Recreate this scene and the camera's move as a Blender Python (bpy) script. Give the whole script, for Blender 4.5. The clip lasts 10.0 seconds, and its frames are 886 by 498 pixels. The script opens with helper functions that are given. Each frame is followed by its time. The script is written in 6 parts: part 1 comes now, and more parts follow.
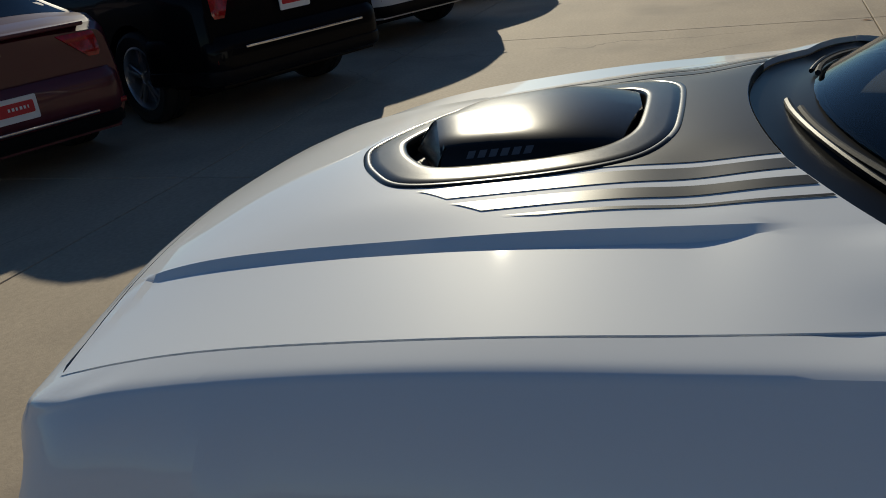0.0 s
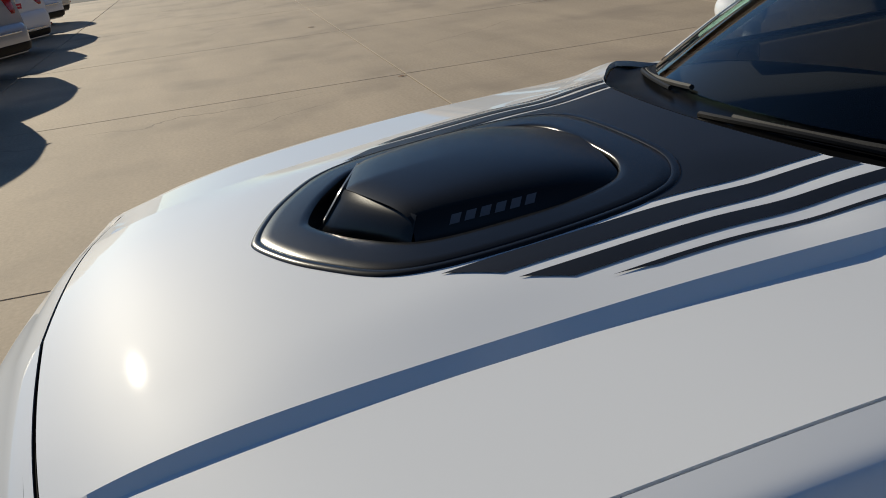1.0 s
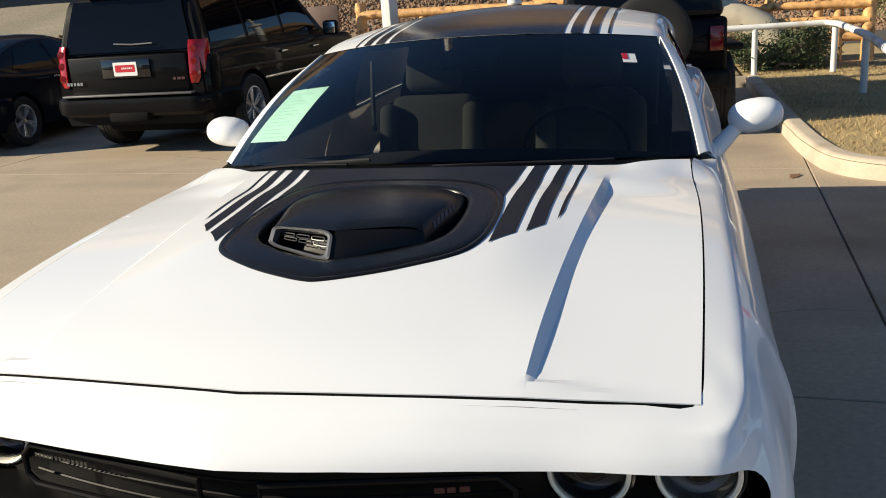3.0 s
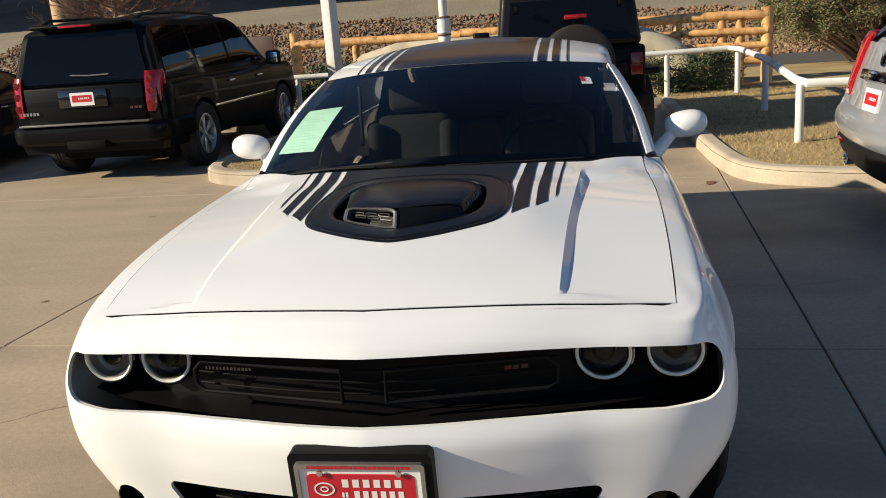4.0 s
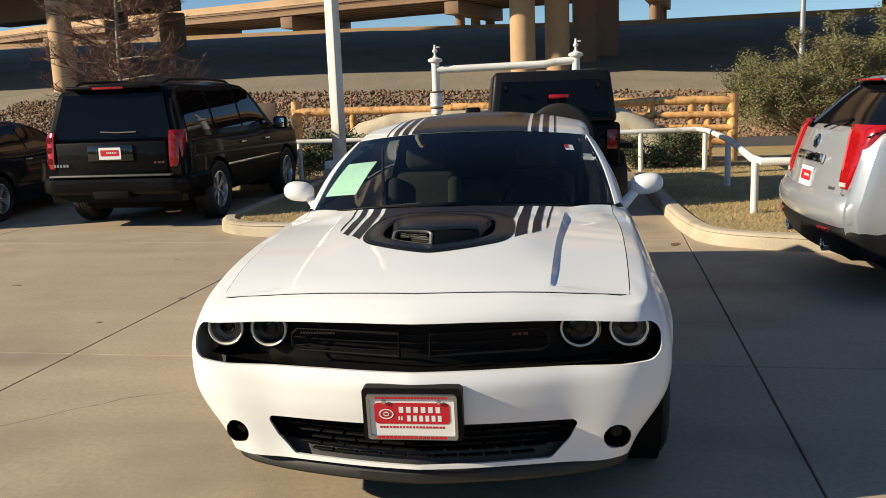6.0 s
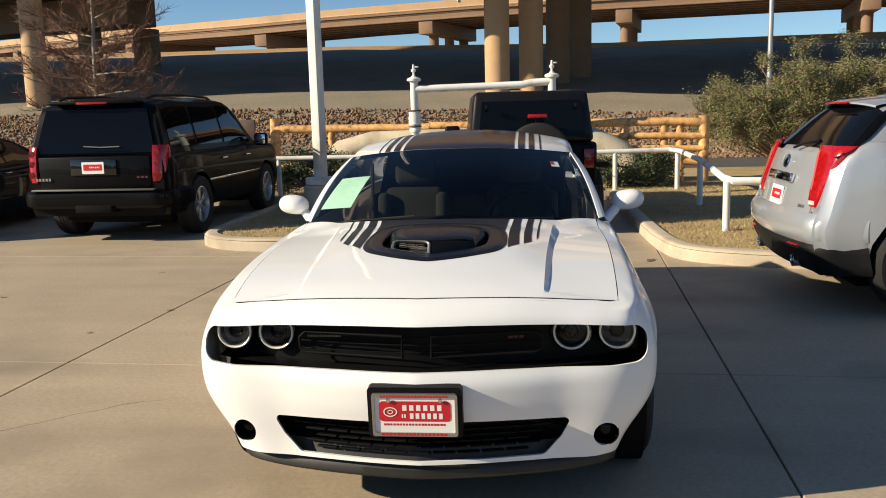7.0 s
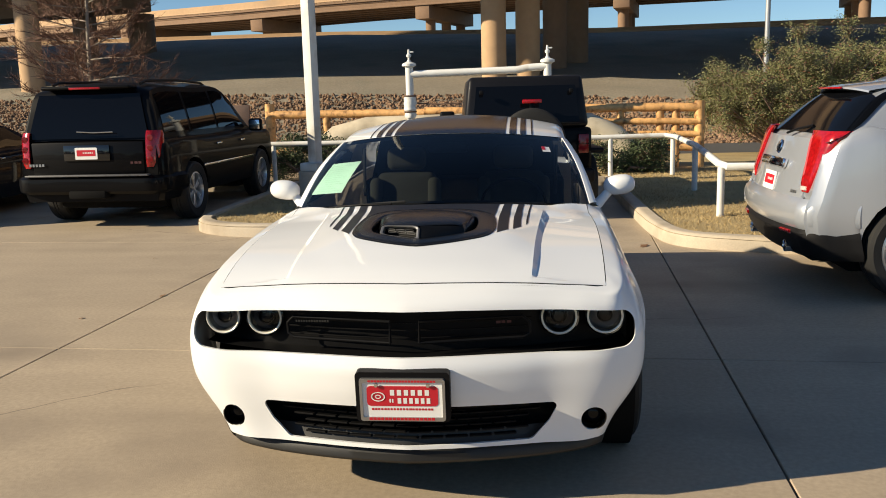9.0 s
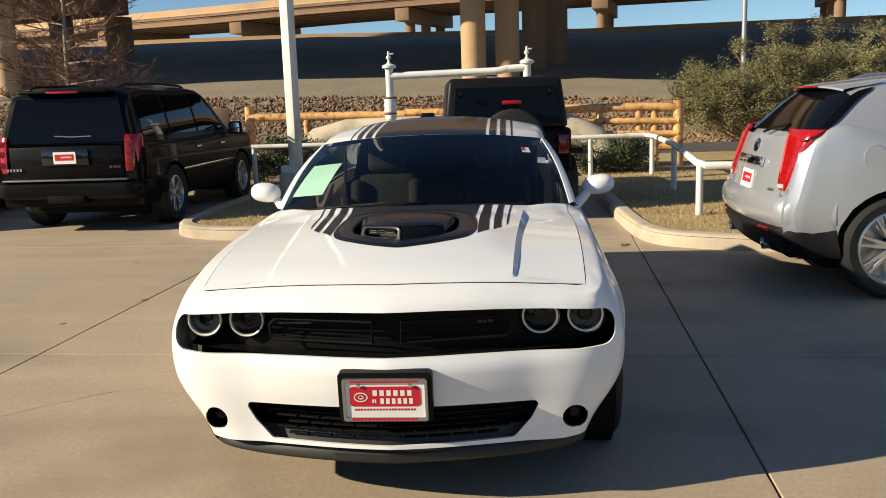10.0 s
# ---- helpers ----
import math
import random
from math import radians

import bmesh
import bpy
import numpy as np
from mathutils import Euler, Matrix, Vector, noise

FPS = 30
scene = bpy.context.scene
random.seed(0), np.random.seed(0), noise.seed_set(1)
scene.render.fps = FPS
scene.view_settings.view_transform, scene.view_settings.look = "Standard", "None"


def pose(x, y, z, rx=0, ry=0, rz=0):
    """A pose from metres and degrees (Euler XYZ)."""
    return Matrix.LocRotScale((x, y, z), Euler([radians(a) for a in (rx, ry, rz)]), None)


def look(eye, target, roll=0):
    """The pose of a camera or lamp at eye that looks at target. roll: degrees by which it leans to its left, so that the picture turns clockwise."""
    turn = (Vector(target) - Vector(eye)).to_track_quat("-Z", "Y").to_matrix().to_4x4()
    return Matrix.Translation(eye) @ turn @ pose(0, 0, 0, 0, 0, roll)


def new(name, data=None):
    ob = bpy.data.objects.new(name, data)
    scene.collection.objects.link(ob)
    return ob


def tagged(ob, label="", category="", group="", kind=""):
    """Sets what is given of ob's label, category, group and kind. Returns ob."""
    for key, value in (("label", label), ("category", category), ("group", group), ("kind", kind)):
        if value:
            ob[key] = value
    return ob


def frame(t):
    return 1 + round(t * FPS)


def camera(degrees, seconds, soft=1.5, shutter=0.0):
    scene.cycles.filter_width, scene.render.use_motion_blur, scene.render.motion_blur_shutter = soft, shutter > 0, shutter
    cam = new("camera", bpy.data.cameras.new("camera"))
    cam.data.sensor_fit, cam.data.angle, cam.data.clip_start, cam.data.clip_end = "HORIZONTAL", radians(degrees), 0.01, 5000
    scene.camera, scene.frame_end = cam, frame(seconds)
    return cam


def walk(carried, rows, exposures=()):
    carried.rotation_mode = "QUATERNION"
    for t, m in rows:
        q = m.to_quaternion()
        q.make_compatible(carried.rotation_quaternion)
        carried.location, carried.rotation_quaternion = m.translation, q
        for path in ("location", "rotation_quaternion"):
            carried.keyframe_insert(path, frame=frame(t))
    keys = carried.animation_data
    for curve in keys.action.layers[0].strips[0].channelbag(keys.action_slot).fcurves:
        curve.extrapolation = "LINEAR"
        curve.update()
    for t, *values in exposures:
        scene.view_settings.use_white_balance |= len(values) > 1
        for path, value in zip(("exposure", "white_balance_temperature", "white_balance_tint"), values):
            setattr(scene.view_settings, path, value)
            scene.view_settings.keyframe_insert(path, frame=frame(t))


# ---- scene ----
from mathutils.bvhtree import BVHTree

cam = camera(53.8, 10.0, soft=0.95, shutter=0.0)
PATH = [
    (0, (1.689, 1.229, 1.473), (-0.063, 0.629, 0.718), -7.3),
    (0.5, (1.527, 0.819, 1.443), (-0.34, 0.809, 0.726), -5.9),
    (1, (1.35, 0.455, 1.44), (-0.449, 0.944, 0.717), -6.9),
    (1.5, (1.026, 0.201, 1.424), (-0.528, 1.243, 0.718), -5.7),
    (2, (0.88, -0.165, 1.435), (-0.11, 1.436, 0.757), -4.2),
    (2.5, (0.802, -0.62, 1.487), (0.147, 1.173, 0.891), -3.8),
    (3.8, (0.558, -1.671, 1.538), (0.207, 0.229, 1.024), -4.2),
    (4, (0.536, -1.81, 1.563), (0.219, 0.098, 1.058), -4.3),
    (4.5, (0.43, -2.096, 1.561), (0.176, -0.168, 1.093), -4.2),
    (5, (0.487, -2.396, 1.561), (0.238, -0.46, 1.127), -2.6),
    (5.5, (0.532, -2.669, 1.582), (0.278, -0.722, 1.204), -1.8),
    (5.7, (0.528, -2.732, 1.588), (0.257, -0.784, 1.223), -2.3),
    (7, (0.423, -3.035, 1.585), (0.225, -1.069, 1.274), -1.5),
    (7.5, (0.433, -3.017, 1.584), (0.226, -1.049, 1.291), -2.7),
    (8, (0.435, -3.008, 1.585), (0.207, -1.041, 1.303), -3.1),
    (8.5, (0.447, -3.023, 1.583), (0.228, -1.058, 1.283), -2.7),
    (9, (0.458, -3.031, 1.581), (0.266, -1.07, 1.238), -1.5),
    (9.5, (0.466, -3.043, 1.579), (0.3, -1.081, 1.23), -1.5),
    (10, (0.464, -3.051, 1.581), (0.313, -1.086, 1.24), -1.9),
]
EXPOSURES = [(0, -0.48, 6800, 2), (0.5, -0.33, 6800, 4), (1, -0.20, 6800, 5), (1.5, 0.15, 6850, 5), (2, 0.54, 6950, 5), (2.5, 0.66, 7050, 5), (4, 0.38, 7300, 6), (5.5, 0.38, 7400, 6), (7, 0.49, 7500, 6), (10, 0.47, 7580, 6)]
walk(cam, [(t, look(eye, target, roll)) for t, eye, target, roll in PATH], EXPOSURES)

# ---- world and sun ----
SUN = Vector((-0.86, -0.305, 0.42)).normalized()
world = bpy.data.worlds.new("world")
scene.world = world
world.use_nodes = True
wn = world.node_tree
sky = wn.nodes.new("ShaderNodeTexSky")
sky.sky_type = "NISHITA"
sky.sun_disc = False
sky.sun_elevation = math.asin(SUN.z)
sky.sun_rotation = math.atan2(SUN.x, SUN.y) % (2 * math.pi)
sky.air_density, sky.dust_density, sky.ozone_density = 0.75, 0.0, 4.0
tone = wn.nodes.new("ShaderNodeMix")
tone.data_type, tone.blend_type = "RGBA", "MULTIPLY"
tone.inputs[0].default_value, tone.inputs[7].default_value = 1.0, (0.86, 0.97, 1.07, 1)
wn.links.new(sky.outputs[0], tone.inputs[6])
wn.links.new(tone.outputs[2], wn.nodes["Background"].inputs[0])
wn.nodes["Background"].inputs[1].default_value = 0.086
sun_data = bpy.data.lights.new("sun", "SUN")
sun_data.energy, sun_data.angle, sun_data.color = 5.2, radians(0.53), (1.0, 0.90, 0.76)
sun = new("sun", sun_data)
sun.matrix_world = look(SUN * 60, (0, 0, 0))

# ---- materials ----
def material(name, color, rough=0.5, metal=0.0, coat=0.0, vary=0.0, scale=6.0, bump=0.0, bump_scale=200.0, dist=0.002,
             fine=0.0, fine_scale=90.0, stain=None, stain_scale=1.2, per_piece=0.0, spec=0.5, coords="Object", cracks=0.0):
    """A surface with colour that varies at two scales, optional stains and a fine relief."""
    m = bpy.data.materials.new(name)
    m.use_nodes = True
    nt = m.node_tree
    b = nt.nodes["Principled BSDF"]
    b.inputs["Base Color"].default_value = (*color, 1)
    b.inputs["Roughness"].default_value = rough
    b.inputs["Metallic"].default_value = metal
    b.inputs["Coat Weight"].default_value = coat
    b.inputs["Coat Roughness"].default_value = 0.028
    b.inputs["Specular IOR Level"].default_value = spec
    tc = nt.nodes.new("ShaderNodeTexCoord")
    where = tc.outputs["Object"]
    if coords == "World":
        where = nt.nodes.new("ShaderNodeNewGeometry").outputs["Position"]
    def noise_at(s, detail=5.0):
        n = nt.nodes.new("ShaderNodeTexNoise")
        n.inputs["Scale"].default_value, n.inputs["Detail"].default_value = s, detail
        nt.links.new(where, n.inputs["Vector"])
        return n
    col = None
    def shade(prev, fac_socket, low, high):
        mr = nt.nodes.new("ShaderNodeMapRange")
        mr.inputs[1].default_value, mr.inputs[2].default_value = 0.25, 0.75
        mr.inputs[3].default_value, mr.inputs[4].default_value = low, high
        nt.links.new(fac_socket, mr.inputs[0])
        mx = nt.nodes.new("ShaderNodeMix")
        mx.data_type, mx.blend_type = "RGBA", "MULTIPLY"
        mx.inputs[0].default_value = 1.0
        if prev is None:
            mx.inputs[6].default_value = (*color, 1)
        else:
            nt.links.new(prev, mx.inputs[6])
        nt.links.new(mr.outputs[0], mx.inputs[7])
        return mx.outputs[2]
    if vary:
        col = shade(col, noise_at(scale).outputs[0], 1 - vary, 1 + vary)
    if fine:
        col = shade(col, noise_at(fine_scale, 3.0).outputs[0], 1 - fine, 1 + fine)
    if per_piece:
        oi = nt.nodes.new("ShaderNodeObjectInfo")
        col = shade(col, oi.outputs["Random"], 1 - per_piece, 1 + per_piece)
    if stain:
        n = noise_at(stain_scale, 8.0)
        rp = nt.nodes.new("ShaderNodeValToRGB")
        rp.color_ramp.elements[0].position, rp.color_ramp.elements[1].position = 0.52, 0.72
        nt.links.new(n.outputs[0], rp.inputs[0])
        mx = nt.nodes.new("ShaderNodeMix")
        mx.data_type = "RGBA"
        nt.links.new(rp.outputs[0], mx.inputs[0])
        if col is None:
            mx.inputs[6].default_value = (*color, 1)
        else:
            nt.links.new(col, mx.inputs[6])
        mx.inputs[7].default_value = (*stain, 1)
        col = mx.outputs[2]
    if cracks:
        # thin wandering lines, broken up by a coarse noise, and long rubbed streaks
        mp = nt.nodes.new("ShaderNodeMapping")
        mp.inputs["Scale"].default_value = (0.22, 1.6, 1.0)
        nt.links.new(where, mp.inputs["Vector"])
        n = noise_at(1.3, 4.0)
        nt.links.new(mp.outputs[0], n.inputs["Vector"])
        col = shade(col, n.outputs[0], 0.90, 1.10)
        warp = nt.nodes.new("ShaderNodeMix")
        warp.data_type, warp.blend_type = "RGBA", "ADD"
        warp.inputs[0].default_value = 0.35
        nt.links.new(where, warp.inputs[6])
        nt.links.new(noise_at(1.4, 6.0).outputs[1], warp.inputs[7])
        vo = nt.nodes.new("ShaderNodeTexVoronoi")
        vo.feature = "DISTANCE_TO_EDGE"
        vo.inputs["Scale"].default_value = 0.21
        nt.links.new(warp.outputs[2], vo.inputs["Vector"])
        line = nt.nodes.new("ShaderNodeMapRange")
        line.inputs[1].default_value, line.inputs[2].default_value, line.inputs[3].default_value, line.inputs[4].default_value = 0.0, 0.0016, cracks, 0.0
        nt.links.new(vo.outputs["Distance"], line.inputs[0])
        gate = nt.nodes.new("ShaderNodeMapRange")
        gate.inputs[1].default_value, gate.inputs[2].default_value = 0.52, 0.60
        nt.links.new(noise_at(0.35, 3.0).outputs[0], gate.inputs[0])
        both_f = nt.nodes.new("ShaderNodeMath")
        both_f.operation = "MULTIPLY"
        nt.links.new(line.outputs[0], both_f.inputs[0])
        nt.links.new(gate.outputs[0], both_f.inputs[1])
        mx = nt.nodes.new("ShaderNodeMix")
        mx.data_type = "RGBA"
        nt.links.new(both_f.outputs[0], mx.inputs[0])
        nt.links.new(col, mx.inputs[6])
        mx.inputs[7].default_value = (0.09, 0.07, 0.055, 1)
        col = mx.outputs[2]
    if col is not None:
        nt.links.new(col, b.inputs["Base Color"])
    if bump:
        bp = nt.nodes.new("ShaderNodeBump")
        bp.inputs["Strength"].default_value, bp.inputs["Distance"].default_value = bump, dist
        nt.links.new(noise_at(bump_scale, 4.0).outputs[0], bp.inputs["Height"])
        nt.links.new(bp.outputs[0], b.inputs["Normal"])
    return m


def tinted_glass(name, tint, gloss=0.02):
    """A thin tinted pane: see-through, with a mirror gloss that grows towards grazing."""
    m = bpy.data.materials.new(name)
    m.use_nodes = True
    nt = m.node_tree
    nt.nodes.remove(nt.nodes["Principled BSDF"])
    out = nt.nodes["Material Output"]
    tr = nt.nodes.new("ShaderNodeBsdfTransparent")
    tr.inputs[0].default_value = (*tint, 1)
    gl = nt.nodes.new("ShaderNodeBsdfGlossy")
    gl.inputs["Roughness"].default_value = gloss
    fr = nt.nodes.new("ShaderNodeFresnel")
    fr.inputs[0].default_value = 1.38
    mx = nt.nodes.new("ShaderNodeMixShader")
    nt.links.new(fr.outputs[0], mx.inputs[0])
    nt.links.new(tr.outputs[0], mx.inputs[1])
    nt.links.new(gl.outputs[0], mx.inputs[2])
    nt.links.new(mx.outputs[0], out.inputs[0])
    return m


WHITE_PAINT = material("white_paint", (0.775, 0.79, 0.80), 0.48, coat=0.72, vary=0.012, scale=1.5, spec=0.045)
MATTE_BLACK = material("matte_black_vinyl", (0.012, 0.0125, 0.0145), 0.36, spec=0.22, vary=0.15, scale=5, bump=0.06, bump_scale=900, dist=0.0004)
SCOOP_BLACK = material("satin_black_plastic", (0.0075, 0.0078, 0.0085), 0.26, spec=0.24, vary=0.1, scale=9, bump=0.12, bump_scale=1400, dist=0.0004)
TRIM_BLACK = material("black_trim", (0.006, 0.006, 0.007), 0.45, spec=0.14, vary=0.2, scale=12, bump=0.1, bump_scale=800)
GLOSS_BLACK = material("gloss_black", (0.006, 0.006, 0.007), 0.12, coat=0.6)
COWL_BLACK = material("cowl_plastic", (0.005, 0.005, 0.0055), 0.3, spec=0.07, vary=0.2, scale=15)
ROOF_BLACK = material("black_roof_wrap", (0.009, 0.0095, 0.012), 0.2, spec=0.22, vary=0.1, scale=4)
VOID_BLACK = material("dark_cavity", (0.008, 0.008, 0.008), 0.85, spec=0.08)
CLADDING = material("black_cladding", (0.009, 0.009, 0.010), 0.6, spec=0.15, vary=0.2, scale=12, bump=0.1, bump_scale=700)
LETTER_BLUE = material("grey_blue_lettering", (0.055, 0.062, 0.09), 0.45)
CHIN_GREY = material("dark_grey_plastic", (0.012, 0.0125, 0.013), 0.5, vary=0.2, scale=7, bump=0.1, bump_scale=500)
RUBBER = material("tyre_rubber", (0.010, 0.010, 0.010), 0.75, vary=0.25, scale=14, bump=0.3, bump_scale=160)
ALLOY = material("alloy_wheel", (0.55, 0.56, 0.57), 0.28, metal=0.9, vary=0.05)
DARK_ALLOY = material("dark_alloy", (0.14, 0.14, 0.145), 0.3, metal=0.7)
CHROME = material("chrome", (0.75, 0.76, 0.78), 0.08, metal=1.0)
DULL_METAL = material("dull_metal", (0.38, 0.38, 0.38), 0.35, metal=0.8, vary=0.1)
HALO = material("halo_ring_diffuser", (0.82, 0.79, 0.68), 0.25, coat=0.5)
LENS = tinted_glass("lamp_lens", (0.75, 0.77, 0.8))
WINDSHIELD = tinted_glass("windshield_glass", (0.80, 0.84, 0.83))
GRILLE_BLACK = material("grille_black", (0.006, 0.006, 0.0065), 0.45, spec=0.12, vary=0.2, scale=20)
RIM_METAL = material("satin_rim", (0.16, 0.16, 0.165), 0.34, metal=0.6)
CELL_GREY = material("cell_grey", (0.07, 0.07, 0.072), 0.4, metal=0.3)
BADGE_GREY = material("badge_grey", (0.05, 0.05, 0.05), 0.3, metal=0.5)
BADGE_RED = material("badge_dark_red", (0.05, 0.004, 0.006), 0.5)
SIDE_GLASS = tinted_glass("side_glass", (0.13, 0.14, 0.14))
PRIVACY_GLASS = material("privacy_glass", (0.003, 0.0035, 0.005), 0.03, spec=0.2)
BLACK_GLASS = material("black_glass", (0.003, 0.0035, 0.005), 0.06, spec=0.06)
INTERIOR = material("dark_interior", (0.010, 0.010, 0.011), 0.8, vary=0.2, spec=0.2)
SEAT = material("grey_seat_cloth", (0.15, 0.15, 0.13), 0.9, vary=0.12, scale=9, bump=0.2, bump_scale=400)
MINT = material("mint_paper", (0.55, 0.82, 0.70), 0.7, vary=0.03)
INK = material("printed_ink", (0.44, 0.68, 0.57), 0.7)
PAPER = material("white_paper", (0.8, 0.8, 0.78), 0.7)
RED = material("red_print", (0.55, 0.015, 0.03), 0.4, vary=0.04)
RED_LAMP = material("red_lamp_plastic", (0.34, 0.005, 0.008), 0.14, coat=0.45, vary=0.4, scale=38)
PALE_LAMP = material("pale_lamp_strip", (0.60, 0.10, 0.11), 0.12, coat=0.6)
CLEAR_LAMP = material("clear_lamp_lens", (0.62, 0.52, 0.48), 0.15, coat=0.5)
DARK_RED = material("dark_red_lens", (0.16, 0.004, 0.006), 0.15, coat=0.5)
BLACK_PAINT = material("black_paint", (0.0035, 0.0036, 0.0045), 0.5, coat=0.14, vary=0.2, scale=2, spec=0.05)
NAVY_PAINT = material("near_black_blue_paint", (0.004, 0.006, 0.012), 0.5, coat=0.28, vary=0.2, scale=2, spec=0.05)
MAROON_PAINT = material("maroon_paint", (0.075, 0.005, 0.014), 0.4, coat=0.45, vary=0.1, scale=2)
CHARCOAL_PAINT = material("charcoal_paint", (0.010, 0.010, 0.012), 0.4, coat=0.2, vary=0.1, scale=2, spec=0.1)
SILVER_PAINT = material("silver_paint", (0.43, 0.46, 0.505), 0.34, metal=0.45, coat=1.0, vary=0.03, scale=3, fine=0.03, fine_scale=900)
WHITE_STEEL = material("white_painted_steel", (0.74, 0.74, 0.71), 0.45, vary=0.06, scale=4, stain=(0.5, 0.44, 0.36), stain_scale=2.2, bump=0.1, bump_scale=60)

# ---- geometry helpers ----
def spline(xs, ys):
    """A natural cubic through the given knots, straight beyond them."""
    xs, ys = np.array(xs, float), np.array(ys, float)
    n, h = len(xs), np.diff(xs)
    a = np.eye(n)
    r = np.zeros(n)
    for i in range(1, n - 1):
        a[i, i - 1:i + 2] = h[i - 1], 2 * (h[i - 1] + h[i]), h[i]
        r[i] = 6 * ((ys[i + 1] - ys[i]) / h[i] - (ys[i] - ys[i - 1]) / h[i - 1])
    m = np.linalg.solve(a, r)
    def f(x):
        x = min(max(float(x), xs[0]), xs[-1])
        i = min(max(int(np.searchsorted(xs, x)) - 1, 0), n - 2)
        d, e, k = x - xs[i], xs[i + 1] - x, h[i]
        return float((m[i] * e ** 3 + m[i + 1] * d ** 3) / (6 * k) + (ys[i] / k - m[i] * k / 6) * e + (ys[i + 1] / k - m[i + 1] * k / 6) * d)
    return f


def smooth(a, b, x):
    k = min(max((x - a) / (b - a), 0.0), 1.0)
    return k * k * (3 - 2 * k)


def finish(bm, sharp=35.0):
    bmesh.ops.recalc_face_normals(bm, faces=bm.faces)
    me = bpy.data.meshes.new("mesh")
    bm.to_mesh(me)
    bm.free()
    me.polygons.foreach_set("use_smooth", [True] * len(me.polygons))
    me.set_sharp_from_angle(angle=radians(sharp))
    return me


def part(name, bm, mat, parent=None, label="", sharp=35.0):
    """Links a bmesh as one mesh under a thing or a part."""
    ob = new(name, finish(bm, sharp))
    ob.data.materials.append(mat)
    if parent is not None:
        ob.parent = parent
    return tagged(ob, label)


def thing(name, label, category, m=None, group="", kind=""):
    ob = new(name)
    ob.empty_display_size = 0.1
    if m is not None:
        ob.matrix_world = m
    return tagged(ob, label, category, group, kind)


def grid(rows, bm=None, closed=False):
    bm = bm or bmesh.new()
    vs = [[bm.verts.new(p) for p in row] for row in rows]
    for a, b in zip(vs, vs[1:]):
        for i in range(len(a) - (0 if closed else 1)):
            j = (i + 1) % len(a)
            q = [a[i], a[j], b[j], b[i]]
            try:
                bm.faces.new(q)
            except ValueError:
                pass
    return bm


def thicken(bm, t):
    bmesh.ops.recalc_face_normals(bm, faces=bm.faces)
    bmesh.ops.solidify(bm, geom=bm.faces[:], thickness=t)
    return bm


def box(c, s, bevel=0.0, m=None, bm=None, seg=2):
    out = bm or bmesh.new()
    b = bmesh.new()
    bmesh.ops.create_cube(b, size=1.0)
    for v in b.verts:
        v.co = Vector((v.co.x * s[0], v.co.y * s[1], v.co.z * s[2]))
    if bevel:
        bmesh.ops.bevel(b, geom=b.edges[:], offset=bevel, segments=seg, affect="EDGES", profile=0.5)
    t = Matrix.Translation(c) @ (m or Matrix())
    bmesh.ops.transform(b, matrix=t, verts=b.verts[:])
    return join(out, b)


def join(out, b):
    vm = {v: out.verts.new(v.co) for v in b.verts}
    for f in b.faces:
        try:
            out.faces.new([vm[v] for v in f.verts])
        except ValueError:
            pass
    b.free()
    return out


def move(bm, m):
    bmesh.ops.transform(bm, matrix=m, verts=bm.verts[:])
    return bm


def lathe(profile, seg=24, axis="Z", c=(0, 0, 0), bm=None, cap=True):
    """Turns (radius, along) pairs round an axis."""
    b = bmesh.new()
    rows = []
    for r, a in profile:
        rows.append([(r * math.cos(2 * math.pi * i / seg), r * math.sin(2 * math.pi * i / seg), a) for i in range(seg)])
    grid(rows, b, closed=True)
    bmesh.ops.remove_doubles(b, verts=b.verts[:], dist=1e-6)
    if axis == "X":
        move(b, pose(0, 0, 0, 0, 90, 0))
    if axis == "Y":
        move(b, pose(0, 0, 0, -90, 0, 0))
    move(b, Matrix.Translation(c))
    return join(bm or bmesh.new(), b)


def tube(points, radius, seg=10, bm=None, cap=True, taper=None):
    """A round bar along points."""
    out = bm or bmesh.new()
    pts = [Vector(p) for p in points]
    rings, up = [], None
    for i, p in enumerate(pts):
        d = (pts[min(i + 1, len(pts) - 1)] - pts[max(i - 1, 0)]).normalized()
        if up is None:
            up = d.orthogonal().normalized()
        up = (up - d * up.dot(d)).normalized()
        side = d.cross(up)
        r = radius if taper is None else radius + (taper - radius) * i / (len(pts) - 1)
        rings.append([out.verts.new(p + r * (up * math.cos(2 * math.pi * k / seg) + side * math.sin(2 * math.pi * k / seg))) for k in range(seg)])
    for a, b in zip(rings, rings[1:]):
        for k in range(seg):
            out.faces.new([a[k], a[(k + 1) % seg], b[(k + 1) % seg], b[k]])
    if cap:
        out.faces.new(rings[0][::-1])
        out.faces.new(rings[-1])
    return out


def prism(poly, y0, y1, bm=None, axis="Y"):
    """A polygon of (a, b) pairs pulled from y0 to y1 along an axis."""
    out = bm or bmesh.new()
    def at(p, h):
        return (p[0], h, p[1]) if axis == "Y" else (h, p[0], p[1]) if axis == "X" else (p[0], p[1], h)
    a = [out.verts.new(at(p, y0)) for p in poly]
    b = [out.verts.new(at(p, y1)) for p in poly]
    out.faces.new(a)
    out.faces.new(b[::-1])
    for i in range(len(poly)):
        j = (i + 1) % len(poly)
        out.faces.new([a[i], b[i], b[j], a[j]])
    return out


